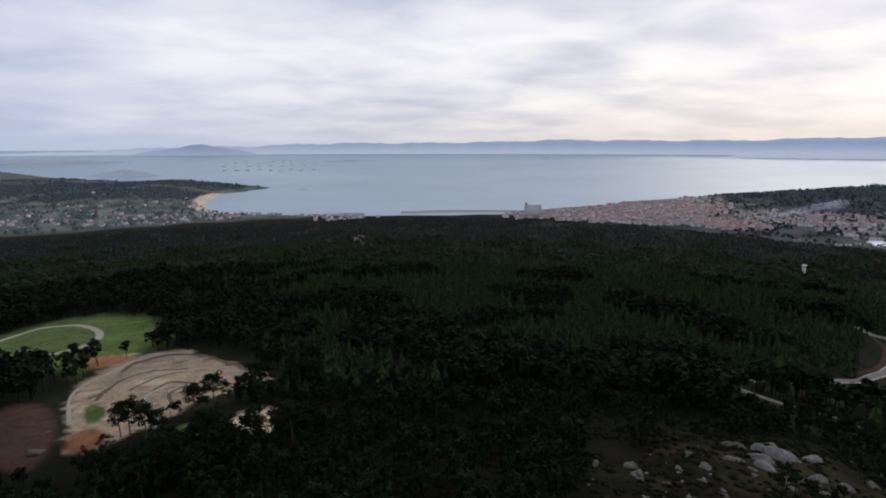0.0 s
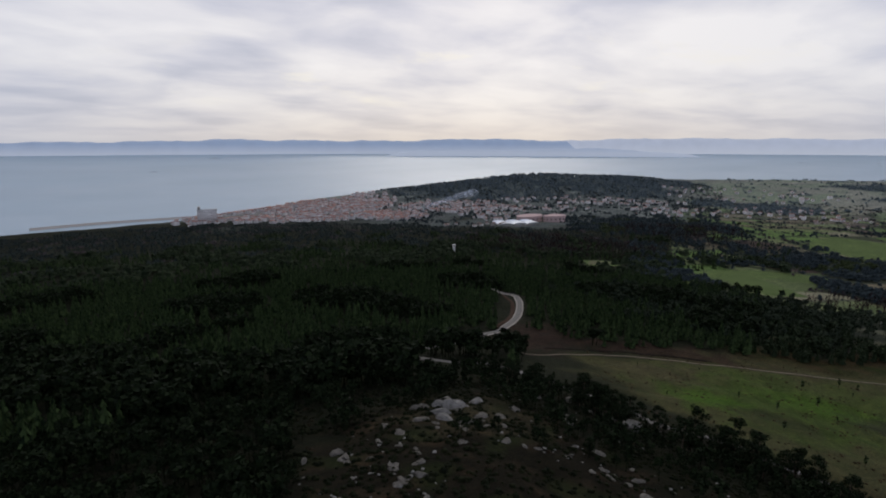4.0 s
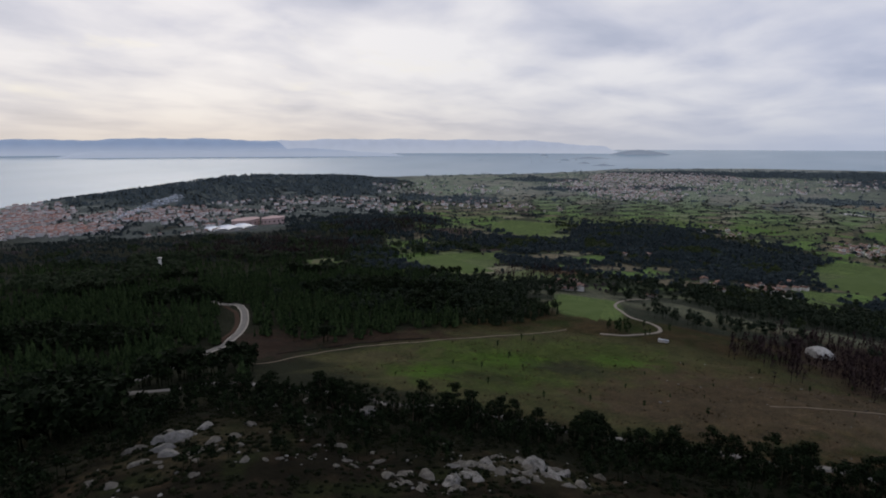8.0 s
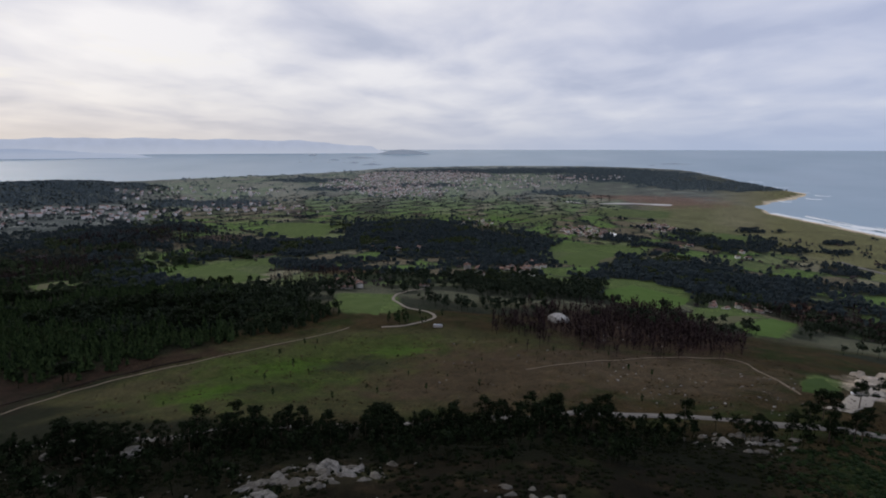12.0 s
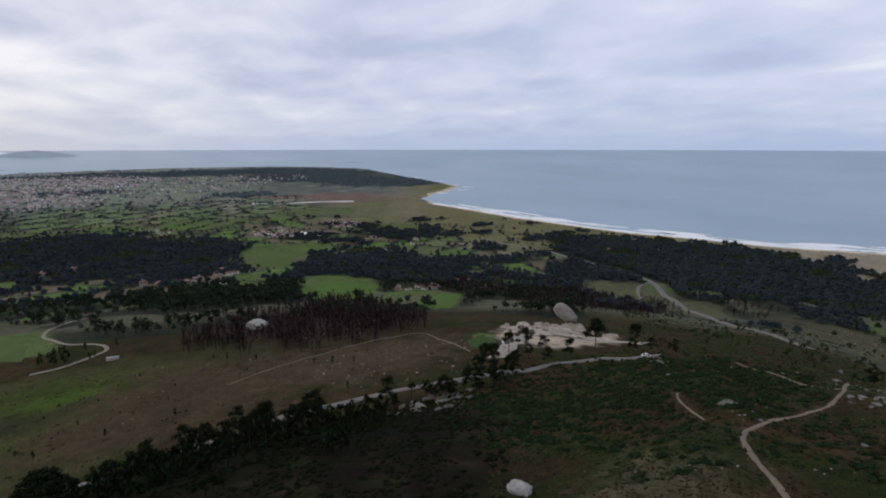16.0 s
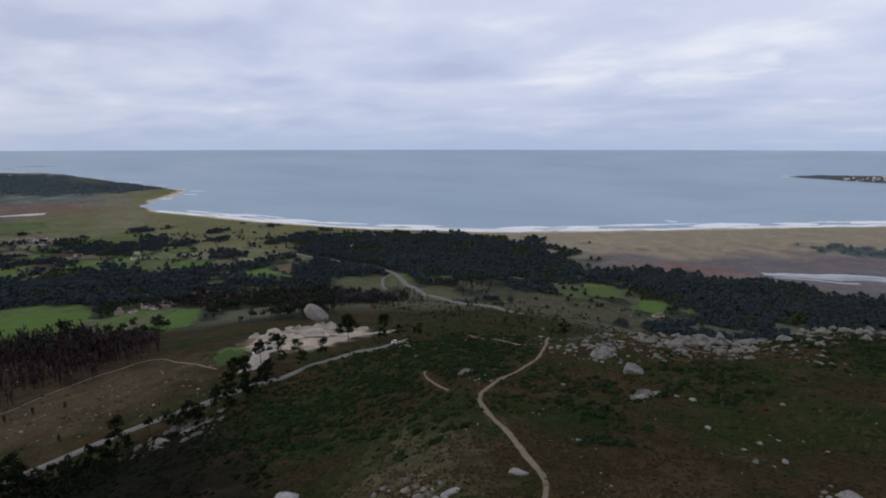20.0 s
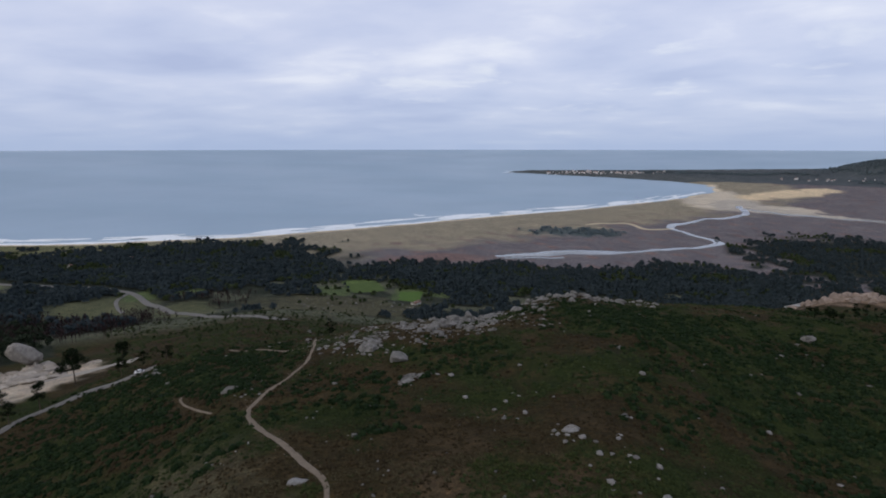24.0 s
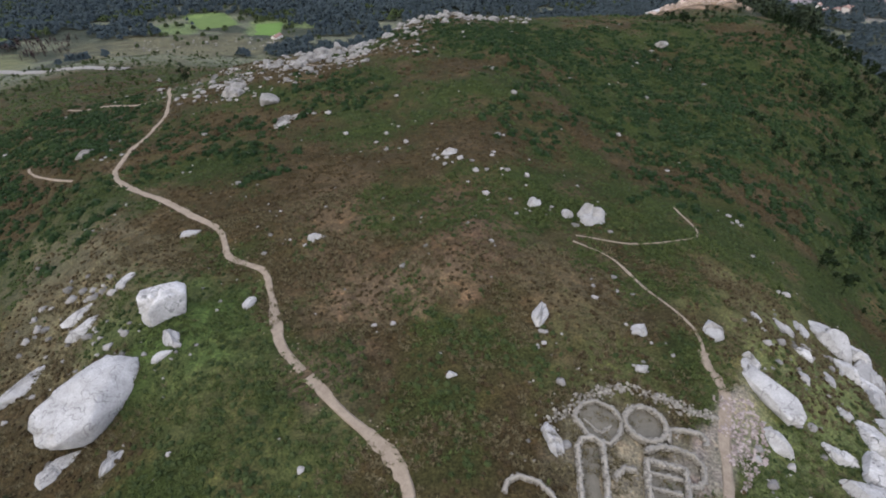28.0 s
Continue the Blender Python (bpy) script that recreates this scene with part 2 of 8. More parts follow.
dry = ramp(gt, noise_tex(gt, gpos, 0.27, 6.0, 0.68, 0.8), [(0.50, (0, 0, 0)), (0.66, (1, 1, 1))])
gcol = mix_col(gt, math_node(gt, "MULTIPLY", dry, 0.45), gcol, mix_col(gt, 1.0, gcol, (1.75, 1.45, 1.35), "MULTIPLY"))
blade = ramp(gt, fine, [(0.36, (0.55, 0.55, 0.55)), (0.5, (1, 1, 1)), (0.66, (1.55, 1.55, 1.45))])
gcol = mix_col(gt, 1.0, gcol, blade, "MULTIPLY")
gt.links.new(gcol, gb.inputs["Base Color"])
bump(gt, gb, math_node(gt, "ADD", n1, math_node(gt, "MULTIPLY", fine, 0.35)), 0.9, 0.4)

m_sea, st, sb = material("sea_water")
sb.inputs["Base Color"].default_value = (0.185, 0.27, 0.325, 1)
sb.inputs["Roughness"].default_value = 0.22
sb.inputs["IOR"].default_value = 2.3
spos = place(st)
mp = st.nodes.new("ShaderNodeMapping")
mp.inputs["Rotation"].default_value = (0, 0, radians(-50))
mp.inputs["Scale"].default_value = (0.02, 0.11, 0.05)
st.links.new(spos, mp.inputs["Vector"])
sea_col = ramp(st, noise_tex(st, mp.outputs[0], 0.03, 1.5, 0.5, 0.0), [(0.3, (0.130, 0.228, 0.306)), (0.7, (0.158, 0.262, 0.342))])
st.links.new(sea_col, sb.inputs["Base Color"])
srough = ramp(st, noise_tex(st, spos, 0.0016, 4.0, 0.55), [(0.35, (0.34, 0.34, 0.34)), (0.65, (0.44, 0.44, 0.44))])
st.links.new(srough, sb.inputs["Roughness"])


# ---- meshes ----
def mesh_from(name, verts, faces, mat, smooth=True):
    me = bpy.data.meshes.new(name)
    verts, faces = np.asarray(verts, np.float32), np.asarray(faces, np.int32)
    n, k = len(faces), faces.shape[1]
    me.vertices.add(len(verts))
    me.vertices.foreach_set("co", verts.ravel())
    me.loops.add(n * k)
    me.loops.foreach_set("vertex_index", faces.ravel())
    me.polygons.add(n)
    me.polygons.foreach_set("loop_start", np.arange(0, n * k, k, dtype=np.int32))
    if smooth:
        me.polygons.foreach_set("use_smooth", np.ones(n, bool))
    me.update(calc_edges=True)
    if mat:
        me.materials.append(mat)
    return me


def grid_faces(rows, cols):
    i = np.arange((rows - 1) * cols).reshape(rows - 1, cols)
    j = np.roll(i, -1, 1)
    return np.stack([i, j, j + cols, i + cols], -1).reshape(-1, 4)[:, ::-1]


# bearings finer where the camera looks
BEAR = np.concatenate([np.arange(-48, 236, 0.42), np.arange(236, 312, 2.0)])
RING = np.concatenate([np.linspace(0.0, 30, 12)[:-1], np.geomspace(30, 1500, 330)[:-1], np.geomspace(1500, 9000, 170)[:-1], np.geomspace(9000, 70000, 14)])
bb, rr = np.meshgrid(BEAR, RING)
gx, gy = at(bb, rr)
gz = height(gx, gy)

# ---- land cover: albedo by place, haze painted into the far tones ----
def blot(bearing, r, wb, wr, soft=0.25, ragged=0.25, square=2.0):
    """1 inside a patch round (bearing, r) of half width wb degrees and half depth wr metres, 0 outside, with an uneven edge."""
    db = (bb - bearing + 180) % 360 - 180
    u, w = db / wb, (rr - r) / wr
    if square > 2:
        u, w = u + 0.35 * np.sin(r) * w, w - 0.3 * np.cos(bearing) * u
    d = (np.abs(u) ** square + np.abs(w) ** square) ** (1 / square)
    size = r * np.radians(wb)
    if ragged:
        d = d + ragged * waves(gx, gy, max(size * 0.5, 8), int(bearing * 3 + r) % 991)
    return np.clip((1 + soft - d) / (2 * soft), 0, 1)[..., None]


def lay(cover, mask, colour):
    return cover * (1 - mask) + mask * np.array(colour)


HEATH, MOSS, BRACKEN = (0.031, 0.024, 0.012), (0.018, 0.025, 0.008), (0.043, 0.032, 0.017)
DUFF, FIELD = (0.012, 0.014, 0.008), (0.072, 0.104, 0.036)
SAND, DUNE, MARSH, RUST = (0.50, 0.43, 0.32), (0.215, 0.192, 0.142), (0.122, 0.112, 0.118), (0.150, 0.106, 0.098)


def greenness(x, y):
    """Where gorse and grass outgrow brown heather: 0 to 1."""
    b, r = polar(x, y)
    b = b % 360
    return np.clip(0.32 + 0.75 * waves(x, y, 55, 11) + 0.4 * waves(x, y, 17, 12) + 0.75 * np.exp(-((b - 203) / 16) ** 2 - ((r - 190) / 80) ** 2) + 0.5 * np.clip((b - 215) / 12, 0, 1) * (b < 300)
                   + 0.4 * np.exp(-((b - 150) / 9) ** 2 - ((r - 55) / 18) ** 2), 0, 1)


mixw = greenness(gx, gy)[..., None]
cover = lay(np.array(HEATH) * np.ones(gx.shape + (1,)), mixw, MOSS)
cover = lay(cover, 0.7 * np.clip(waves(gx, gy, 24, 13) * 1.6 - 0.6, 0, 1)[..., None], BRACKEN)
# woodland floor on the firth side, dunes and marsh by the ocean, dull farmland between
bw = (bb + 60) % 360 - 60
shore = coast_distance(gx, gy, LAND)
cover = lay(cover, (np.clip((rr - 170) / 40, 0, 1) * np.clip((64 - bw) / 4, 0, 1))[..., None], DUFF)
cover = lay(cover, (np.clip((rr - 430) / 60, 0, 1) * np.clip((bw - 56) / 6, 0, 1))[..., None], (0.074, 0.079, 0.054))
# past 1.5 km the ground is paled and greyed to stand for haze
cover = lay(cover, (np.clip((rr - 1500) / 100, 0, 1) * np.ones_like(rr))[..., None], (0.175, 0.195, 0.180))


def parcels(x, y):
    """The farmland's small holdings: a number from 0 to 1 for each parcel, and the metres to its boundary."""
    x, y = np.asarray(x, float), np.asarray(y, float)
    big = 1 + np.clip((np.hypot(x, y) - 1300) / 1500, 0, 1.2).round(1)
    turn = 0.45 + 0.25 * np.round(1.6 * waves(x, y, 900, 401))
    u, w = x * np.cos(turn) - y * np.sin(turn), x * np.sin(turn) + y * np.cos(turn)
    u, w = u + 9 * waves(x, y, 110, 402), w + 9 * waves(x, y, 130, 403)
    wide, deep = 92.0 * big, 58.0 * big
    row = np.floor(w / deep)
    u = u + wide * (np.sin(row * 12.9898 + turn) * 43758.5453 % 1)
    col = np.floor(u / wide)
    pick = np.sin(row * 78.233 + col * 37.719 + turn * 5) * 43758.5453 % 1
    fu, fw = u / wide - col, w / deep - row
    return pick, np.minimum(np.minimum(fu, 1 - fu) * wide, np.minimum(fw, 1 - fw) * deep)


pick, bound = parcels(gx, gy)
farmed = np.clip((rr - 560) / 40, 0, 1) * (bw > 56) * (1 - np.clip((bw - 106) / 3, 0, 1) * np.clip((rr - 1380) / 60, 0, 1)) * (bw < 131) * np.clip((4600 - rr) / 600, 0, 1) * np.clip((shore - 150) / 60, 0, 1)
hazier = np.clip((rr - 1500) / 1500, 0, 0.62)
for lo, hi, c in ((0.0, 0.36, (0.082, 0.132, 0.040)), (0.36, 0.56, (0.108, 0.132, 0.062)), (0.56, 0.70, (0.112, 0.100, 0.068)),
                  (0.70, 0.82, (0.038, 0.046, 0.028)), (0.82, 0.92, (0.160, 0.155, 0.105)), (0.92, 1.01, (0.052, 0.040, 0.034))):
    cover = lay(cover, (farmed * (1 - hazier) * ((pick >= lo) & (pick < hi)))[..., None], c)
cover = lay(cover, (farmed * np.clip((2300 - rr) / 300, 0, 1) * np.clip((7 * np.maximum(1, rr / 1100) - bound) / 4, 0, 0.8))[..., None], (0.030, 0.037, 0.026))
cover = lay(cover, (np.clip((bw - 97) / 4, 0, 1) * (bw < 119) * np.clip((rr - 2280) / 120, 0, 1) * np.clip(0.8 + 0.4 * waves(gx, gy, 260, 406), 0, 0.95))[..., None], (0.082, 0.092, 0.084))
# the plain behind the ocean beach
ocean = np.clip((bw - 112) / 6, 0, 1) * (bw < 240) * np.clip((rr - 850) / 60, 0, 1)
cover = lay(cover, (np.clip((bw - 105) / 3, 0, 1) * (bw < 125) * np.clip((rr - 1330) / 120, 0, 1) * np.clip((2350 - rr) / 200, 0, 1))[..., None], (0.108, 0.112, 0.060))
cover = lay(cover, (ocean * np.clip((bw - 158) / 8, 0, 1))[..., None], MARSH)
cover = lay(cover, (ocean * np.clip(1 - (shore - 330 - 60 * waves(gx, gy, 150, 31)) / 90, 0, 1))[..., None], DUNE)
cover = lay(cover, (ocean * np.clip(1 - (bw - 135) / 20, 0, 1) * np.clip(1 - (shore - 420) / 90, 0, 1))[..., None], (0.115, 0.115, 0.058))
cover = lay(cover, (ocean * np.clip(waves(gx, gy, 70, 32) * 1.4 - 0.5, 0, 1) * np.clip((bw - 158) / 8, 0, 1) * (shore > 250))[..., None], RUST)
for args in [(169.3, 956, 3.7, 54), (172, 990, 5, 40)]:
    cover = lay(cover, blot(*args), RUST)
cover = lay(cover, blot(119.9, 678, 3.1, 55), (0.13, 0.075, 0.05))
# scrub and pine floor round the north and east of the summit, painted near black for its shade
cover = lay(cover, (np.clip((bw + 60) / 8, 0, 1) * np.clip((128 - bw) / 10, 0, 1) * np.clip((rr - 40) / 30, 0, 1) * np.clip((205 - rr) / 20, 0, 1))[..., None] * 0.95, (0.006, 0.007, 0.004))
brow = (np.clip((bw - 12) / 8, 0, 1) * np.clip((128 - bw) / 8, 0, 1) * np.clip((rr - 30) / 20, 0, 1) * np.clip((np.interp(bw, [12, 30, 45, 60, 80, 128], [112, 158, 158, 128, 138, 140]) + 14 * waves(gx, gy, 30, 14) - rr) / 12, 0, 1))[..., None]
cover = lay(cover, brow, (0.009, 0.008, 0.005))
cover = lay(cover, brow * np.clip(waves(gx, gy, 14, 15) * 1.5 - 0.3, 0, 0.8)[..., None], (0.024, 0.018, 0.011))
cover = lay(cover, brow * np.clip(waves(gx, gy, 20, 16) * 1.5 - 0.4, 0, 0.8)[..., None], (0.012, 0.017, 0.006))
# the meadow below the hill
cover = lay(cover, blot(74, 285, 25, 84, 0.12, 0.12), (0.042, 0.043, 0.019))
for args, c in [((66, 282, 10, 46), (0.038, 0.056, 0.014)), ((78, 325, 8, 24), (0.040, 0.054, 0.015)), ((93, 270, 10, 50), (0.050, 0.038, 0.023)), ((61, 262, 3.4, 12), (0.042, 0.080, 0.012)), ((70, 296, 5, 12), (0.040, 0.072, 0.012)), ((81, 312, 3, 10), (0.040, 0.070, 0.013)),
                ((66, 255, 4, 9), (0.030, 0.036, 0.014)), ((55, 300, 5, 14), (0.050, 0.047, 0.023)), ((76, 290, 4, 14), (0.024, 0.027, 0.014)), ((109, 290, 11, 42), (0.056, 0.044, 0.028)), ((100, 345, 8, 22), (0.039, 0.042, 0.019)), ((86, 245, 9, 24), (0.046, 0.036, 0.022))]:
    cover = lay(cover, blot(*args, 0.4, 0.35), c)
# the woods' floors, painted dark so that gaps between trees read as shade
WOODS = [(53.9, 1300, 7.7, 250), (81.8, 1240, 7, 200), (92, 1040, 5.4, 130), (59, 500, 15, 90), (95.3, 600, 8, 85), (83, 1010, 7.5, 170), (109.5, 880, 6.6, 110),
         (114, 1271, 4.9, 120), (112.1, 800, 9, 120), (146.3, 980, 14, 270), (92.5, 905, 4.6, 110), (176.5, 793, 11, 100), (142.7, 1000, 10.5, 300)]
WOODS_TOO = [(179.6, 837, 15, 100), (-147.7, 1266, 10, 260), (-142.5, 600, 5, 250), (134.9, 1198, 7, 90), (168, 880, 6, 60), (-161, 900, 8, 130), (-150, 760, 10, 120), (70, 980, 6, 100), (104, 1180, 3, 40)]
FAR_WOODS = [(42, 2700, 11, 300), (37, 2330, 9, 260), (51, 2480, 5, 230), (104, 3650, 6, 330), (96, 4300, 9, 260), (72, 3300, 4, 160), (84, 2900, 4, 130), (30, 2560, 6, 200), (53, 2900, 5, 240), (64.2, 2082, 3.9, 160), (59, 2200, 1.8, 150), (90.4, 4400, 11, 260), (104, 4200, 7, 500), (111.9, 3233, 6.5, 400), (-173.6, 1377, 4.7, 70),
             (-30, 2500, 9, 200), (-26, 2950, 6, 130), (-36, 3000, 7, 260), (211.3, 4700, 4, 400), (224, 4800, 7, 400), (216, 3900, 6, 160), (198, 4400, 8, 130), (232, 4300, 6, 300), (222, 3300, 7, 120), (75, 2700, 4, 130), (98, 2500, 3, 120)]


def copse(x, y):
    b, r = polar(x, y)
    return waves(x, y, 150, 251) + 0.5 * waves(x, y, 60, 252) + np.clip((900 - r) / 550, -0.65, 0.35) + 0.2 * (b > 104) - 0.35


def belt(x, y):
    return waves(x, y, 120, 253) + 0.5 * waves(x, y, 50, 254) + 0.45


SHADED_FLOOR = (0.024, 0.029, 0.021)
cover = lay(cover, (np.clip(copse(gx, gy) * 4 + 0.5, 0, 1) * (rr > 420) * (rr < 1560) * (bw > 52) * (bw < 134))[..., None] * 0.9, SHADED_FLOOR)
cover = lay(cover, (np.clip(belt(gx, gy) * 4 + 0.5, 0, 1) * (rr > 520) * (rr < np.interp(bw, [134, 170, 190, 205, 236], [1000, 900, 900, 1010, 1010])) * (bw > 134) * (bw < 236) * (shore > 330))[..., None] * 0.9, SHADED_FLOOR)
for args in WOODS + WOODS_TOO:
    cover = lay(cover, blot(*args, 0.12, 0.3) * 0.95, SHADED_FLOOR)
# far woods' floors, paled and blued to stand for haze
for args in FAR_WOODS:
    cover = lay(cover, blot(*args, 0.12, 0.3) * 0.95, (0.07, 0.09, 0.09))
cover = lay(cover, (blot(19, 1830, 10, 300, 0.15, 0.15) + blot(28, 1520, 5, 130, 0.15, 0.15)).clip(0, 1) * 0.8, (0.15, 0.143, 0.14))
cover = lay(cover, (blot(138, 690, 4.5, 70, 0.2, 0.2) + blot(145, 590, 3, 60, 0.2, 0.2)).clip(0, 1), (0.075, 0.080, 0.044))
# ground across the bay and round the suburb, blue tint put in for haze
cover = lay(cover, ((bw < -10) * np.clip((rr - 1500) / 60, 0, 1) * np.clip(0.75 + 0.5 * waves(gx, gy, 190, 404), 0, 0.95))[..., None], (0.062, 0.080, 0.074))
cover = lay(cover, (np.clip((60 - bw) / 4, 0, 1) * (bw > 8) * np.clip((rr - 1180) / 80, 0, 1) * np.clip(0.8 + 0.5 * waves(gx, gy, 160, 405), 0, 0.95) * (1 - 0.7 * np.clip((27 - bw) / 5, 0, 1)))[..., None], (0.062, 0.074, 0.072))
cover = lay(cover, blot(160, 585, 9, 75, 0.25, 0.3), (0.064, 0.062, 0.038))
# mown green fields
FIELDS = [(77.7, 459, 3.3, 45), (63, 740, 5, 80), (70.9, 1255, 3.7, 145), (49.5, 736, 1.7, 27), (102, 998, 4.6, 100), (107.1, 662, 4, 72),
          (114.8, 537, 3, 40), (98.4, 750, 3, 25), (115.6, 544, 2.5, 64), (118.9, 519, 1.5, 56), (123.1, 300, 1.4, 24), (163.3, 737, 2.2, 34)]
PASTURES = [(168.2, 696, 1.6, 42), (115.6, 1007, 2.8, 38), (114.1, 1351, 3.5, 71), (64.1, 714, 3.5, 45), (99, 900, 3, 60), (94, 1500, 4, 110), (79, 1500, 4, 90),
            (160, 690, 2, 26), (172, 700, 2, 24), (105, 1750, 4, 120), (74, 640, 3.5, 22), (145, 760, 5, 30)]
for args in FIELDS:
    cover = lay(cover, blot(*args, 0.06, 0.05, 6.0), FIELD)
for args in PASTURES:
    cover = lay(cover, blot(*args, 0.06, 0.07, 6.0), (0.076, 0.100, 0.044))
# the park and the earthworks
cover = lay(cover, blot(-36.1, 385, 8, 74, 0.15, 0.1), (0.075, 0.115, 0.034))
EARTHWORKS = shore_line([(-37.4, 186), (-37.4, 239), (-35.9, 284), (-32.1, 330), (-26.7, 322), (-22, 262), (-18.5, 230), (-22.5, 220), (-26.3, 208), (-30, 194), (-33, 184), (-35.2, 178)])
stripped = np.clip((coast_distance(gx, gy, EARTHWORKS) + 2.5 * waves(gx, gy, 16, 42)) / 3 + 0.5, 0, 1)[..., None]
cover = lay(cover, stripped, (0.255, 0.205, 0.145))
cover = lay(cover, stripped * np.clip(waves(gx, gy, 26, 43) * 1.4 - 0.3, 0, 0.8)[..., None], (0.34, 0.29, 0.215))
cover = lay(cover, stripped * np.clip(waves(gx, gy, 18, 44) * 1.6 - 0.9, 0, 0.8)[..., None], (0.13, 0.085, 0.055))
cover = lay(cover, blot(-19.8, 172, 3.9, 14, 0.15, 0.15), (0.36, 0.29, 0.21))
for args, c in [((-27.4, 176, 1.6, 10), FIELD), ((-35.3, 224, 0.9, 14), (0.055, 0.080, 0.026)), ((-36.2, 192, 1.7, 13), (0.14, 0.068, 0.040)), ((-41, 225, 2.8, 42), (0.055, 0.034, 0.026)),
                ((-38.1, 396, 3.9, 45), FIELD), ((-33.8, 322, 2, 12), (0.26, 0.13, 0.07))]:
    cover = lay(cover, blot(*args, 0.12, 0.06), c)
# bare granite and trodden ground on the hill
cover = lay(cover, blot(131, 318, 6.0, 36, 0.15, 0.2), (0.33, 0.285, 0.225))
for args in [(143.1, 102, 6, 14), (165, 215, 7, 24), (180, 240, 9, 14)]:
    cover = lay(cover, blot(*args, 0.5, 0.4) * 0.6, (0.07, 0.065, 0.04))
for args in [(72, 122, 8, 10), (36, 140, 8, 16)]:
    cover = lay(cover, blot(*args, 0.5, 0.4) * 0.5, (0.036, 0.032, 0.018))
for args, c in [((103.5, 395, 7.5, 68), (0.040, 0.026, 0.021)), ((112, 390, 4, 50), (0.040, 0.026, 0.021)), ((43, 345, 4, 38), (0.022, 0.014, 0.011)), ((56, 344, 9, 13), (0.026, 0.016, 0.012)), ((76, 664, 3, 18), (0.11, 0.07, 0.045)),
                ((109, 2230, 4.5, 220), (0.13, 0.088, 0.072)), ((104, 2330, 5, 90), (0.14, 0.098, 0.082))]:
    cover = lay(cover, blot(*args, 0.35, 0.4) * 0.85, c)
for args, c in [((190, 70, 6, 14), (0.068, 0.046, 0.029)), ((172, 78, 5, 18), (0.064, 0.046, 0.027)), ((205, 60, 7, 12), (0.060, 0.048, 0.027)), ((150, 50, 8, 8), (0.048, 0.050, 0.021)), ((140, 80, 9, 14), (0.084, 0.076, 0.044)),
                ((166, 42, 7, 6), (0.070, 0.050, 0.034)), ((158, 34, 10, 6), (0.044, 0.052, 0.018)), ((230, 72, 8, 14), (0.068, 0.070, 0.029)), ((213, 45, 8, 9), (0.050, 0.056, 0.021))]:
    cover = lay(cover, blot(*args, 0.6, 0.5) * 0.75, c)
for args in [(211.5, 388, 3.4, 20), (206, 400, 2.6, 10)]:
    cover = lay(cover, blot(*args, 0.3, 0.4) * 0.85, (0.17, 0.125, 0.09))
cover = lay(cover, blot(178.9, 57, 11, 6, 0.4, 0.3) * 0.8, (0.085, 0.062, 0.038))
cover = lay(cover, blot(150, 62, 9, 10, 0.5, 0.4) * 0.8, (0.040, 0.060, 0.018))
cover = lay(cover, blot(-138.5, 35, 13, 7.5, 0.3, 0.2) * 0.8, (0.135, 0.118, 0.085))
cover = lay(cover, blot(-129.5, 47, 3.2, 13, 0.25, 0.3), (0.135, 0.116, 0.098))
cover = lay(cover, blot(-122, 62, 9, 20, 0.4, 0.3) * 0.8, (0.062, 0.075, 0.029))
# the dark low headland, its colour blued for haze, and the cape
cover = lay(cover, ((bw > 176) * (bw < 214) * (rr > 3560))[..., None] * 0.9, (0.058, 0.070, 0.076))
cover = lay(cover, blot(114, 3600, 5, 700, 0.2, 0.2) * 0.85, (0.042, 0.050, 0.044))
# sand: the firth beach, the ocean beach, the spit and the wandering dune
cover = lay(cover, ((shore < 26) * (shore > -80) * (bw > 117) * (bw < 200) * (rr < 3400))[..., None], SAND)
cover = lay(cover, ((shore < 55) * (bw > -25) * (bw < -21) * (rr < 2700))[..., None], SAND)
for args in [(-160.2, 2316, 3.2, 300), (-160.5, 2700, 1.8, 220), (-155, 2100, 3, 120)]:
    cover = lay(cover, blot(*args, 0.15, 0.15), (0.44, 0.39, 0.31))
for args in [(-157.2, 2560, 1.6, 120), (-155.6, 2720, 1.9, 170), (-153.8, 2900, 2.0, 200), (-152.2, 3120, 1.6, 150)]:
    cover = lay(cover, blot(*args, 0.12, 0.15), (0.52, 0.42, 0.28))
for args in [(-158.6, 2190, 2.2, 210), (-156, 2060, 2.2, 90), (-152.5, 1985, 2.8, 45), (-148.6, 1950, 2.4, 26)]:
    cover = lay(cover, blot(*args, 0.12, 0.2), (0.36, 0.33, 0.28))

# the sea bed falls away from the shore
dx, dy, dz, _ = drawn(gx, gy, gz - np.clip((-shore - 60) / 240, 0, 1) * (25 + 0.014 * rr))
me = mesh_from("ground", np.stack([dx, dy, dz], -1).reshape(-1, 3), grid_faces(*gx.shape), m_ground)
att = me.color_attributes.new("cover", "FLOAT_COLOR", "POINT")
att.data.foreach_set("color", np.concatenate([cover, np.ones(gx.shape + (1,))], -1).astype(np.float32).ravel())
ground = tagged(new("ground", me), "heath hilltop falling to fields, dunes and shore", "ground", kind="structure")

sb_, sr_ = np.meshgrid(np.concatenate([np.arange(-48, 236, 2.0), np.arange(236, 312, 4.0)]), np.concatenate([[900, 1100, 1300], np.geomspace(1500, 75000, 160)]))
sx, sy = at(sb_, sr_)
sx, sy, sz, _ = drawn(sx, sy, 0 * sx)
sea = tagged(new("sea", mesh_from("sea", np.stack([sx, sy, sz], -1).reshape(-1, 3), grid_faces(*sb_.shape), m_sea)),
             "calm grey-blue sea under a cloudy sky", "sea", kind="structure")

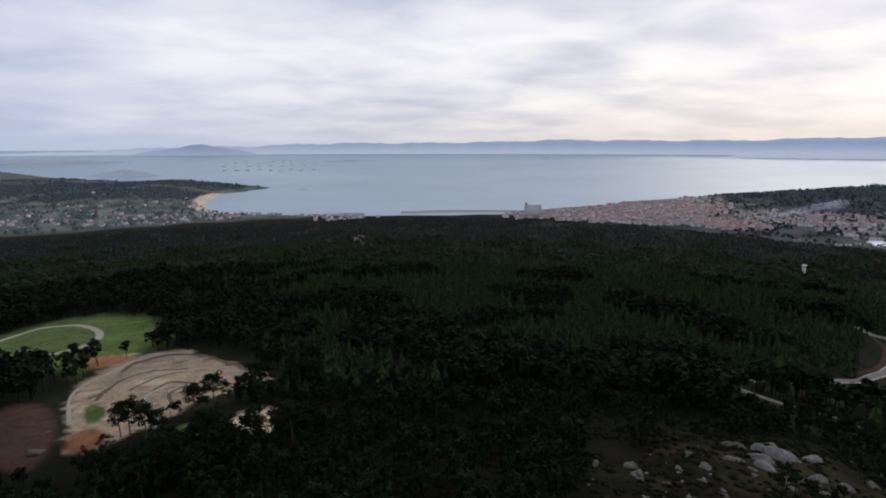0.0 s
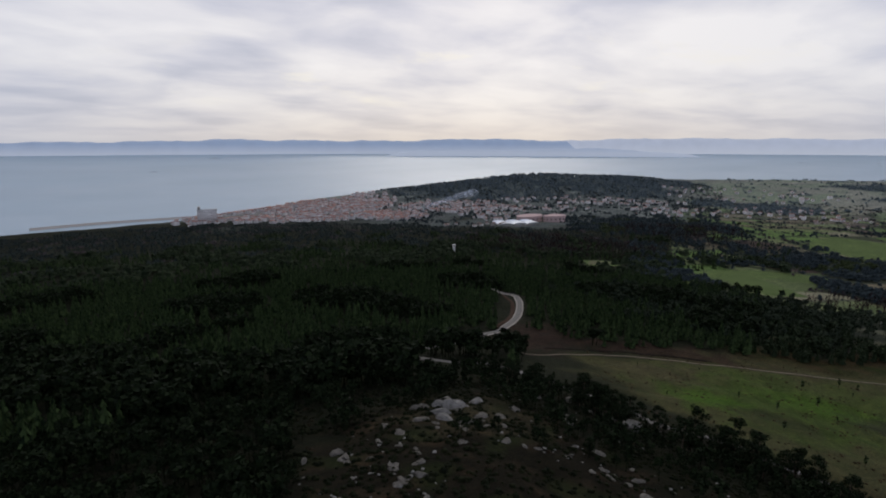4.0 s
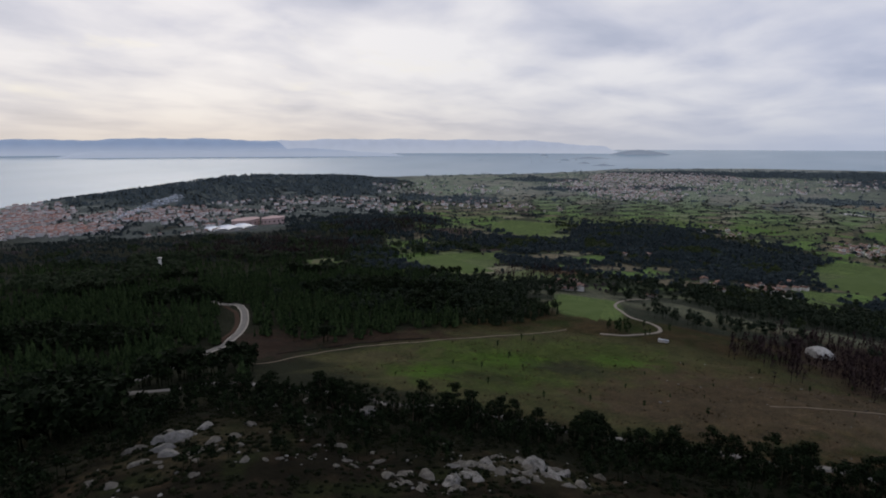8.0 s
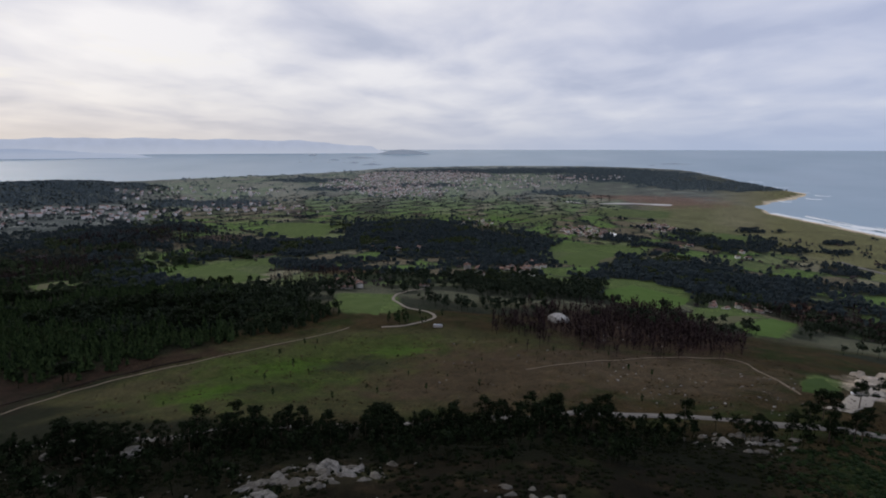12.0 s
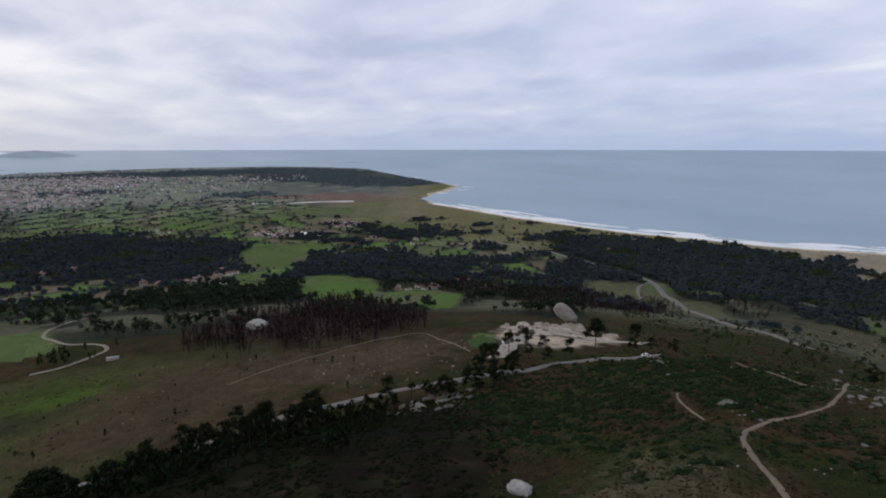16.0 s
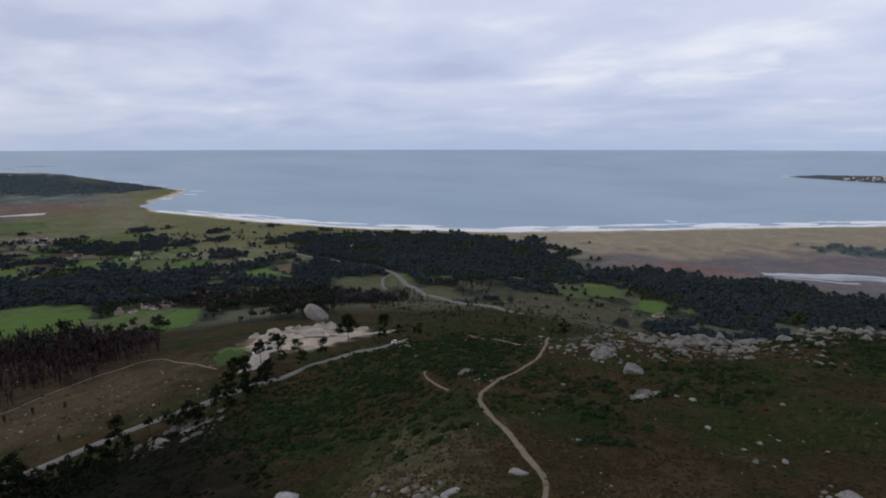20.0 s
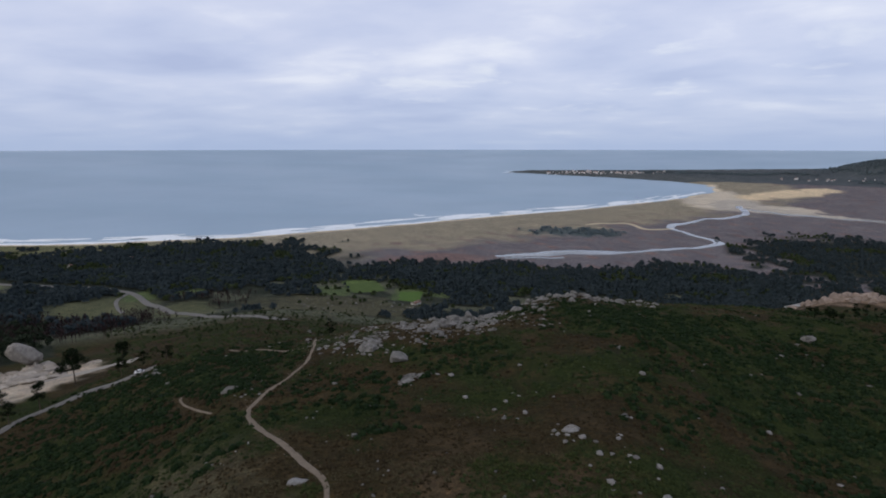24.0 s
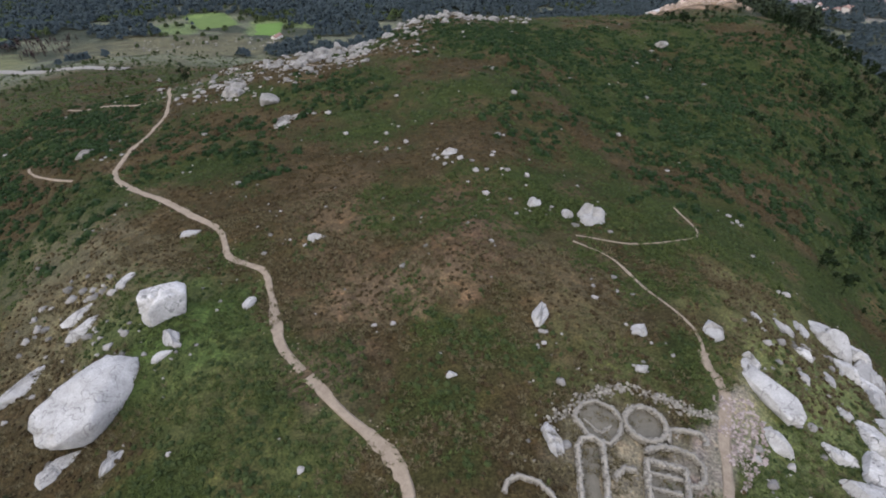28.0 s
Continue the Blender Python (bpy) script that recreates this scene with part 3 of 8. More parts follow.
# ---- draped strips: roads, tracks, paths ----
m_road = mottled("pale_gravel_road", (0.22, 0.197, 0.168), (0.35, 0.32, 0.275), 3.0, 0.9, 8, 0.03, 0.3)
m_asphalt = mottled("worn_grey_asphalt", (0.11, 0.103, 0.094), (0.19, 0.178, 0.162), 5.0, 0.85, 8, 0.02, 0.3)
m_path = mottled("trodden_sandy_path", (0.10, 0.077, 0.056), (0.225, 0.185, 0.140), 1.2, 0.95, 6, 0.06, 0.3)
m_track = mottled("dull_gravel_track", (0.15, 0.13, 0.105), (0.26, 0.23, 0.19), 3.0, 0.9, 8, 0.03, 0.3)
m_rut = mottled("wet_brown_earth", (0.075, 0.052, 0.036), (0.15, 0.108, 0.076), 3.0, 0.95, 6, 0.1, 0.3)
m_ditch = mottled("dark_wet_peat", (0.004, 0.003, 0.003), (0.012, 0.009, 0.007), 3.0, 0.9, 6, 0.1, 0.3)
m_bank = mottled("bare_red_earth_bank", (0.026, 0.016, 0.011), (0.062, 0.038, 0.027), 4.0, 0.95, 6, 0.1, 0.3)


def smooth_line(pairs, step=2.0):
    """A rounded line through (bearing, metres) points, as x, y every step metres."""
    p = shore_line(pairs)
    p = np.concatenate([[2 * p[0] - p[1]], p, [2 * p[-1] - p[-2]]])
    out = []
    for i in range(1, len(p) - 2):
        n = max(2, int(np.hypot(*(p[i + 1] - p[i])) / step))
        s = (np.arange(n) / n)[:, None]
        out.append(cubic(p[i - 1], p[i], p[i + 1], p[i + 2], s))
    return np.concatenate(out + [p[-2:-1]])


def strip(name, line, width, mat, lift=0.12, rough=0.08, level=None, seed=0, taper=False):
    """A strip of uneven width along a line, laid on the ground."""
    rng = np.random.RandomState(seed)
    d = np.gradient(line, axis=0)
    d /= np.hypot(d[:, 0], d[:, 1])[:, None] + 1e-9
    nrm = np.stack([-d[:, 1], d[:, 0]], 1)
    cols = 7
    off = np.linspace(-0.5, 0.5, cols)[None, :] * width * np.ones((len(line), 1))
    if taper:
        width = width * np.sin(np.linspace(0.05, np.pi - 0.05, len(line))) ** 0.7
        off = np.linspace(-0.5, 0.5, cols)[None, :] * width[:, None]
    for side in (0, -1):
        wander = np.convolve(rng.uniform(-1.7, 1.7, len(line) + 6), np.ones(7) / 7, "valid") + rng.uniform(-0.25, 0.25, len(line))
        off[:, side] += wander * rough * width
    x = line[:, :1] + nrm[:, :1] * off
    y = line[:, 1:] + nrm[:, 1:] * off
    z = (height(x, y) if level is None else np.full(x.shape, level)) + lift
    z[:, 0] -= lift * 1.6
    z[:, -1] -= lift * 1.6
    x, y, z, _ = drawn(x, y, z)
    n = len(line)
    i = (np.arange(n - 1)[:, None] * cols + np.arange(cols - 1)[None, :]).ravel()
    return new(name, mesh_from(name, np.stack([x, y, z], -1).reshape(-1, 3), np.stack([i, i + cols, i + cols + 1, i + 1], 1)[:, ::-1], mat))


HILL_ROAD = smooth_line([(38.4, 512), (39.4, 497), (40.6, 492), (41.15, 460), (41.2, 425), (40.7, 390), (39.3, 360), (37.6, 342), (36.0, 331), (32, 300), (28.6, 282), (29.4, 262), (34, 240), (42, 222), (50, 208), (59, 194), (75.4, 188), (86, 194),
                         (95, 198), (105, 213), (111, 219), (119, 219), (126, 228), (132, 244), (139, 251), (142, 251)])
COAST_ROAD = smooth_line([(123, 1160), (124.3, 1128), (128.6, 1056), (132.9, 945), (136.6, 880), (140.5, 785), (142.6, 650), (146.6, 528), (152.8, 445), (155, 430)])
roads = [
    tagged(strip("road", HILL_ROAD, 5.2, m_asphalt, 0.65, 0.03), "narrow pale asphalt road winding round the hill", "road", kind="structure"),
    tagged(strip("road", COAST_ROAD, 9.5, m_asphalt, 0.9, 0.02),
           "grey country road running down to the coast", "road", kind="structure"),
    tagged(strip("road", smooth_line([(140.5, 785), (139.3, 730), (139.7, 637)]), 5.0, m_asphalt, 0.4, 0.02), "side road branching off to the wood", "road", kind="structure"),
    tagged(strip("track", smooth_line([(41.5, 300), (43.1, 297), (51.6, 322), (63, 334), (75.5, 379)]), 1.2, m_path, 0.2), "gravel track along the top of the meadow", "track", kind="structure"),
    tagged(strip("ditch", smooth_line([(44, 318), (45.2, 320), (51.1, 330), (56, 333), (60.5, 336)]), 2.6, m_ditch, 0.25, 0.2), "near-black ditch between forest and meadow", "ditch", kind="structure"),
    tagged(strip("track", smooth_line([(84, 541), (81.6, 512), (80.4, 480), (80.7, 455), (82, 423), (84.3, 408), (84.8, 390), (82, 373), (79, 372)]), 3.0, m_track, 0.35), "curling pale gravel track among trees", "track", kind="structure"),
    tagged(strip("road", smooth_line([(38.4, 512), (39.4, 497), (40.6, 492), (41.15, 460), (41.2, 425), (40.7, 390), (39.3, 360), (37.6, 342), (36.0, 331), (34, 314)]), 7.0, m_road, 0.32, 0.04), "broad pale gravel bend of the hill road", "road", kind="structure"),
    tagged(strip("bank", smooth_line([(39.4, 488), (40.35, 455), (40.45, 420), (40.0, 390), (38.6, 364)]), 4.0, m_bank, 0.5, 0.15), "bare earth cutting beside the road", "bank", kind="structure"),
]
PATHS = [smooth_line(p, 1.0) for p in (
    [(181, 20), (179.1, 24.4), (178.4, 27.4), (175, 31.4), (168.1, 37.4), (163.9, 44)],
    [(163.4, 45.2), (161.5, 51.4), (161.9, 63.3), (161.7, 69.8), (158.4, 76.8), (158.1, 85.8), (155.6, 96.2), (152.2, 112.7), (150.3, 129.6), (152.7, 145.6), (156.3, 165.5), (157.2, 179), (157.7, 192), (157.7, 206), (157.9, 224)],
    [(157.6, 200), (155.5, 206), (153.5, 214), (151.4, 226), (149, 240)],
    [(143.9, 168), (143.9, 162.5), (144.8, 150.6), (146.7, 139.1)],
    [(-156, 72.8), (-150.3, 71.3), (-144.4, 64.8), (-138.6, 60.3), (-136.5, 57)],
    [(-155.8, 74.8), (-148.2, 78.8), (-142.2, 88.7), (-145.5, 98.2)],
    [(-136.5, 57), (-135.8, 55.3), (-132.2, 52.4), (-128.5, 44.9), (-125.2, 39.9), (-118, 33)],
    [(166, 205), (172, 178), (177, 184), (180, 205)])]
for line, wide, words in zip(PATHS, (1.75, 1.4, 1.8, 0.8, 0.6, 0.5, 1.8, 1.2),
                             ("broad sandy footpath with a stony edge", "sandy footpath winding over the heath", "trodden sandy fork of the footpath", "short sandy side path in the scrub",
                              "thin trodden path through the heather", "thin trodden loop path below a boulder", "stony path beside the ruined huts", "dusty path along the boulder ridge")):
    roads.append(tagged(strip("path", line, wide, m_path, 0.05, 0.42), words, "path", kind="structure"))


def near_line(x, y, line, step=4):
    best = np.full(np.shape(x), 1e9)
    for ax, ay in line[::step]:
        best = np.minimum(best, (x - ax) ** 2 + (y - ay) ** 2)
    return np.sqrt(best)

m_sward = mottled("grazed_green_sward", (0.052, 0.080, 0.024), (0.092, 0.124, 0.042), 14.0, 0.95, 9, 0.03, 0.3)
m_clover = mottled("bright_clover_field", (0.055, 0.098, 0.022), (0.088, 0.140, 0.038), 10.0, 0.95, 9, 0.03, 0.3)
m_stubble = mottled("dull_grass_field", (0.075, 0.078, 0.040), (0.120, 0.118, 0.066), 12.0, 0.95, 9, 0.03, 0.3)


m_turf = mottled("mown_dark_turf", (0.028, 0.050, 0.014), (0.050, 0.080, 0.024), 5.0, 0.95, 9, 0.03, 0.3)


def field_sheet(corners, mat, label):
    """A field between four (bearing, metres) corners, laid on the ground."""
    c = shore_line(corners)
    s = np.linspace(0, 1, 13)
    u, w = np.meshgrid(s, s)
    p = sum(f[..., None] * q for f, q in zip(((1 - u) * (1 - w), u * (1 - w), u * w, (1 - u) * w), c))
    x, y = p[..., 0] + 1.5 * waves(p[..., 0], p[..., 1], 40, 410), p[..., 1] + 1.5 * waves(p[..., 0], p[..., 1], 40, 411)
    z = height(x, y) + 0.5
    rim = (u == 0) | (u == 1) | (w == 0) | (w == 1)
    z[rim] -= 0.9
    v = np.stack(drawn(x, y, z)[:3], -1).reshape(-1, 3)
    i = (np.arange(12)[:, None] * 13 + np.arange(12)[None, :]).ravel()
    f = np.stack([i, i + 1, i + 14, i + 13], 1)
    a, b, d = v[0], v[1], v[13]
    if np.cross(b - a, d - a)[2] < 0:
        f = f[:, ::-1]
    return tagged(new("field", mesh_from("field", v, f, mat)), label, "field", kind="structure")


PLOTS = [([(101.9, 614), (105.8, 678), (111.8, 634), (109.0, 490)], m_clover), ([(109.4, 470), (114.4, 572), (116.4, 564), (111.5, 468)], m_sward), ([(111.9, 470), (116.8, 572), (118.0, 585), (114.6, 468)], m_stubble),
         ([(115.6, 462), (118.4, 595), (120.8, 605), (119.2, 455)], m_clover), ([(96.9, 859), (100.9, 1011), (104.2, 1008), (101.6, 803)], m_sward), ([(95.9, 668), (96.8, 738), (100.4, 683), (99.6, 616)], m_sward),
         ([(112.5, 1295), (113.7, 1432), (116.1, 1384), (115.3, 1278)], m_sward), ([(72.6, 462), (74.6, 489), (79.5, 481), (79.0, 400)], m_sward), ([(60.1, 713), (61.9, 813), (68.2, 651), (64.6, 638)], m_sward),
         ([(48.0, 718), (48.3, 755), (50.9, 745), (50.1, 706)], m_stubble), ([(121.4, 274), (121.4, 300), (123.4, 322), (124.8, 270)], m_turf), ([(161.2, 727), (164.7, 773), (165.8, 713), (162.2, 685)], m_sward), ([(167.3, 715), (170.0, 719), (169.5, 637), (167.0, 652)], m_clover),
         ([(101.8, 880), (104.6, 1000), (107.6, 960), (105.0, 840)], m_stubble), ([(84, 1480), (84.6, 1620), (90, 1560), (89, 1420)], m_sward), ([(90, 1430), (91, 1570), (95.5, 1500), (94, 1380)], m_clover)]
for corners, mat in PLOTS:
    field_sheet(corners, mat, {"g": "short-grazed green pasture among woods", "b": "bright green clover field with straight edges", "d": "dull yellowish grass field", "m": "dark mown lawn beside the forecourt"}[mat.name[0]])
tagged(strip("forecourt", smooth_line([(124.6, 252), (125.5, 268), (126.3, 290), (127.2, 312)]), 11, m_road, 0.3, 0.25), "pale gravel forecourt between road and quarry", "forecourt", kind="structure")
tagged(strip("forecourt", smooth_line([(132.5, 312), (135.5, 310), (138.5, 306), (140.5, 300)]), 9, m_road, 0.3, 0.35), "pale trodden ground beside the quarried rock", "forecourt", kind="structure")
tagged(strip("track", smooth_line([(95.2, 270), (103.5, 301), (108, 320), (112.8, 333), (116.1, 334), (118.5, 306), (121.6, 268)]), 1.0, m_path, 0.12, 0.5), "grassy track round the brown mound", "track", kind="structure")

# ---- plants: prototypes as (vertices, triangles), strewn into joined meshes ----
m_conifer = mottled("dark_conifer_needles", (0.004, 0.009, 0.004), (0.040, 0.062, 0.021), 9.0, 0.8, 5, 0.0, 0.3, "piece")
m_pine = mottled("pine_needles", (0.0035, 0.0065, 0.003), (0.012, 0.019, 0.007), 5.0, 0.8, 5, 0.0, 0.3, "piece")
m_leafy = mottled("broadleaf_crowns", (0.013, 0.019, 0.008), (0.038, 0.050, 0.019), 12.0, 0.8, 5, 0.0, 0.3, "piece")
m_bare = mottled("bare_winter_twigs", (0.015, 0.010, 0.010), (0.044, 0.030, 0.029), 8.0, 0.9, 5, 0.0, 0.3, "piece")
m_scrub = mottled("gorse_and_heather", (0.013, 0.021, 0.008), (0.042, 0.053, 0.019), 7.0, 0.9, 9, 0.12, 0.34, "piece")
# gorse copy coloured near black to stand for the slope's shade
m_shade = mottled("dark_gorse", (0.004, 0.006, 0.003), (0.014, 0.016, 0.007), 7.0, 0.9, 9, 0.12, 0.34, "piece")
m_dry = mottled("dry_bracken", (0.018, 0.013, 0.007), (0.057, 0.043, 0.022), 6.0, 0.95, 9, 0.12, 0.32, "piece")
# lower firth woods: needle colour greyed and lifted slightly for haze
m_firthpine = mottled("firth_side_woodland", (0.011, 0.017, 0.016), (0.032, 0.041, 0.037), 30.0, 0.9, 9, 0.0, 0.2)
m_parkland = mottled("dark_farmland_trees", (0.009, 0.014, 0.009), (0.034, 0.044, 0.026), 20.0, 0.9, 9, 0.0, 0.22, "piece")
m_nearpine = mottled("dark_mixed_woodland", (0.008, 0.014, 0.007), (0.028, 0.038, 0.018), 30.0, 0.9, 6, 0.0, 0.3, "piece")
m_winter = mottled("brown_winter_crowns", (0.030, 0.026, 0.026), (0.072, 0.062, 0.060), 14.0, 0.9, 6, 0.3, 0.3, "piece")
# darker copy of the dry bracken, shade put into its colour
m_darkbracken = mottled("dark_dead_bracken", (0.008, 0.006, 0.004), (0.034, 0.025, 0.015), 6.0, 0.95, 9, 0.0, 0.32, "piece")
# middle-distance woods: haze painted in as a blue-grey base colour
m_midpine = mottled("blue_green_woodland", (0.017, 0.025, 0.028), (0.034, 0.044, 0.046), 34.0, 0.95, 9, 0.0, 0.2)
# far foliage brightened and blued: the haze is in the colour
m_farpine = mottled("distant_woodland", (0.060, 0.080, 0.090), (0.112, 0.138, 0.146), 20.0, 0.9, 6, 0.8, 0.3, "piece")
m_furze = mottled("tall_dark_gorse", (0.006, 0.013, 0.005), (0.021, 0.034, 0.013), 5.0, 0.9, 9, 0.15, 0.34, "piece")
m_grass = mottled("green_grass", (0.022, 0.031, 0.010), (0.058, 0.072, 0.024), 5.0, 0.9, 6, 0.0, 0.32, "piece")
m_straw = mottled("dry_grass", (0.040, 0.033, 0.017), (0.10, 0.085, 0.047), 5.0, 0.9, 6, 0.0, 0.32, "piece")
m_bark = mottled("pine_bark", (0.045, 0.034, 0.026), (0.12, 0.09, 0.07), 0.6, 0.95, 6, 0.05, 0.3)


def prism(r0, r1, h, sides=4, lean=(0, 0), z0=0.0):
    a = np.arange(sides) * 2 * np.pi / sides
    v = np.concatenate([np.stack([r0 * np.cos(a), r0 * np.sin(a), 0 * a + z0], 1),
                        np.stack([r1 * np.cos(a) + lean[0], r1 * np.sin(a) + lean[1], 0 * a + z0 + h], 1)])
    f = []
    for i in range(sides):
        j = (i + 1) % sides
        f += [(i, j, sides + j), (i, sides + j, sides + i)]
    return v, np.array(f)


def join(parts):
    vs, fs, n = [], [], 0
    for v, f in parts:
        vs.append(np.asarray(v, float))
        fs.append(np.asarray(f) + n)
        n += len(v)
    return np.concatenate(vs), np.concatenate(fs)


def leaves(rng, centre, radii, count, size, upward=0.4):
    """Loose triangles over an uneven ball."""
    d = rng.normal(size=(count, 3))
    d /= np.linalg.norm(d, axis=1)[:, None]
    c = np.array(centre) + d * np.array(radii) * rng.uniform(0.55, 1.08, (count, 1))
    n = d + rng.normal(size=(count, 3)) * 0.5 + np.array([0, 0, upward])
    n /= np.linalg.norm(n, axis=1)[:, None]
    u = np.cross(n, rng.normal(size=(count, 3)))
    u /= np.linalg.norm(u, axis=1)[:, None]
    w = np.cross(n, u)
    s = size * rng.uniform(0.6, 1.3, (count, 1))
    v = np.stack([c + u * s, c - u * s * 0.6 + w * s * 0.8, c - u * s * 0.5 - w * s * 0.9], 1).reshape(-1, 3)
    return v, np.arange(count * 3).reshape(-1, 3)


def conifer(rng, tiers=5, spokes=6):
    """A pointed young conifer one metre high: whorls of drooping boughs."""
    parts = []
    for k in range(tiers):
        z0, z1 = 0.10 + 0.86 * k / tiers, 0.36 + 0.72 * k / tiers
        rad = 0.175 * (1 - k / tiers) + 0.03
        v, f = [], []
        for s in range(spokes):
            a = 2 * np.pi * (s + 0.5 * (k % 2)) / spokes + rng.uniform(-0.25, 0.25)
            w = np.pi / spokes * 1.15
            q = rad * rng.uniform(0.7, 1.25)
            v += [(0, 0, min(z1 + rng.uniform(-0.02, 0.02), 1.0)), (q * np.cos(a - w), q * np.sin(a - w), z0 + rng.uniform(-0.05, 0.03)), (q * np.cos(a + w), q * np.sin(a + w), z0 + rng.uniform(-0.05, 0.03))]
            f.append((3 * s, 3 * s + 1, 3 * s + 2))
        parts.append((np.array(v), np.array(f)))
    return join(parts)


def round_tree(rng, blobs=5, per=7, tall=1.0, trunk=True, size=0.125):
    """A tree one metre high with an uneven crown of several clumps."""
    parts = [prism(0.022, 0.012, 0.62, 3, (rng.uniform(-.05, .05), rng.uniform(-.05, .05)))] if trunk else []
    for k in range(blobs):
        a, d = rng.uniform(0, 6.28), rng.uniform(0.05, 0.2)
        c = (d * np.cos(a), d * np.sin(a), rng.uniform(0.5, 0.86) if trunk else rng.uniform(0.35, 0.7))
        parts.append(leaves(rng, c, (0.17, 0.17, 0.13), per, size))
    return join(parts)


def bare_tree(rng, twigs=12):
    parts = [prism(0.02, 0.006, 0.9, 3)]
    for k in range(twigs):
        a, z = rng.uniform(0, 6.28), rng.uniform(0.25, 0.8)
        q, h = rng.uniform(0.08, 0.24), rng.uniform(0.1, 0.3)
        p = np.array([0, 0, z])
        e = np.array([q * np.cos(a), q * np.sin(a), z + h])
        side = np.array([-np.sin(a), np.cos(a), 0.3]) * rng.uniform(0.02, 0.055)
        parts.append((np.array([p, e + side, e - side]), np.array([[0, 1, 2]])))
    return join(parts)


def cushion(rng, n=7):
    """A low bush grown into a cushion about one metre across."""
    v = []
    turn = rng.uniform(0, 6.28)
    for k, (q, z) in enumerate(((0.52, -0.06), (0.32, 0.22))):
        for s in range(n):
            a = turn + 2 * np.pi * (s + 0.5 * (k % 2)) / n + rng.uniform(-0.2, 0.2)
            w = q * rng.uniform(0.65, 1.3)
            v.append((w * np.cos(a), w * np.sin(a), z + rng.uniform(-0.05, 0.09) * (k > 0)))
    v.append((rng.uniform(-.08, .08), rng.uniform(-.08, .08), 0.34))
    f = []
    for k in range(1):
        for s in range(n):
            a, b, c, d = k * n + s, k * n + (s + 1) % n, (k + 1) * n + s, (k + 1) * n + (s + 1) % n
            f += [(a, b, d), (a, d, c)]
    f += [(n + s, n + (s + 1) % n, 2 * n) for s in range(n)]
    return np.array(v), np.array(f)


def bush(rng, twigs=20):
    """A prickly bush about one metre across: a low dark core with short shoots all over it."""
    v, f = cushion(rng, 5)
    shoots = leaves(rng, (0, 0, 0.10), (0.46, 0.46, 0.26), twigs, 0.13, 0.8)
    shoots[0][:, 2] = np.maximum(shoots[0][:, 2], -0.05)
    return join([(v * (0.85, 0.85, 0.9), f), shoots])


def canopy(rng, sides=6, tips=7):
    """A far tree: an uneven closed crown with twigs breaking its outline, one metre high."""
    v, f = cushion(rng, sides)
    v = v * (0.85, 0.85, 1.25) + (0, 0, 0.36)
    v[:, :2] += rng.uniform(-0.05, 0.05, (len(v), 2))
    return join([(v, f), leaves(rng, (0, 0, 0.55), (0.44, 0.44, 0.34), tips, 0.15, 1.2)])


def grass(rng, blades=9):
    """A clump of bent grass: narrow leaves leaning outwards."""
    v = []
    for k in range(blades):
        a, lean = rng.uniform(0, 6.28), rng.uniform(0.15, 0.5)
        side = np.array([-np.sin(a), np.cos(a), 0]) * rng.uniform(0.04, 0.09)
        root = np.array([np.cos(a), np.sin(a), 0]) * rng.uniform(0, 0.14)
        v += [root - side, root + side, root + np.array([lean * np.cos(a), lean * np.sin(a), rng.uniform(0.2, 0.42)])]
    return np.array(v), np.arange(blades * 3).reshape(-1, 3)


def strew(name, protos, x, y, size, mat, seed, sink=0.0, squash=(0.85, 1.2)):
    """Copies of the prototypes on the ground at true places x, y, joined into one mesh."""
    rng = np.random.RandomState(seed)
    z = height(x, y)
    px, py, pz, k = drawn(x, y, z)
    which = rng.randint(0, len(protos), len(x))
    vs, fs, n = [], [], 0
    for w, (pv, pf) in enumerate(protos):
        m = np.nonzero(which == w)[0]
        if not len(m):
            continue
        a = rng.uniform(0, 6.283, len(m))
        c, s = np.cos(a), np.sin(a)
        sc = (size[m] * k[m])
        sh = sc * rng.uniform(squash[0], squash[1], len(m))
        v = np.empty((len(m), len(pv), 3))
        v[..., 0] = (pv[None, :, 0] * c[:, None] - pv[None, :, 1] * s[:, None]) * sc[:, None] + px[m][:, None]
        v[..., 1] = (pv[None, :, 0] * s[:, None] + pv[None, :, 1] * c[:, None]) * sc[:, None] + py[m][:, None]
        v[..., 2] = pv[None, :, 2] * sh[:, None] + (pz[m] - sink * sc)[:, None]
        vs.append(v.reshape(-1, 3))
        fs.append((pf[None] + (np.arange(len(m)) * len(pv))[:, None, None] + n).reshape(-1, 3))
        n += len(m) * len(pv)
    return new(name, mesh_from(name, np.concatenate(vs), np.concatenate(fs), mat, any(protos is q for q in (CUSHIONS,))))


def spots(rng, b0, b1, r0, r1, gap):
    """Loose spots in a sector, about one to every gap x gap metres."""
    n = int(np.radians(b1 - b0) * (r1 * r1 - r0 * r0) / 2 / gap ** 2)
    b, r = rng.uniform(b0, b1, n), np.sqrt(rng.uniform(r0 * r0, r1 * r1, n))
    return at(b, r)


def in_patch(x, y, bearing, r, wb, wr, ragged=0.3):
    b, q = polar(x, y)
    d = np.hypot(((b - bearing + 180) % 360 - 180) / wb, (q - r) / wr)
    return d + ragged * waves(x, y, max(r * np.radians(wb) * 0.5, 8), int(bearing * 3 + r) % 991) < 1


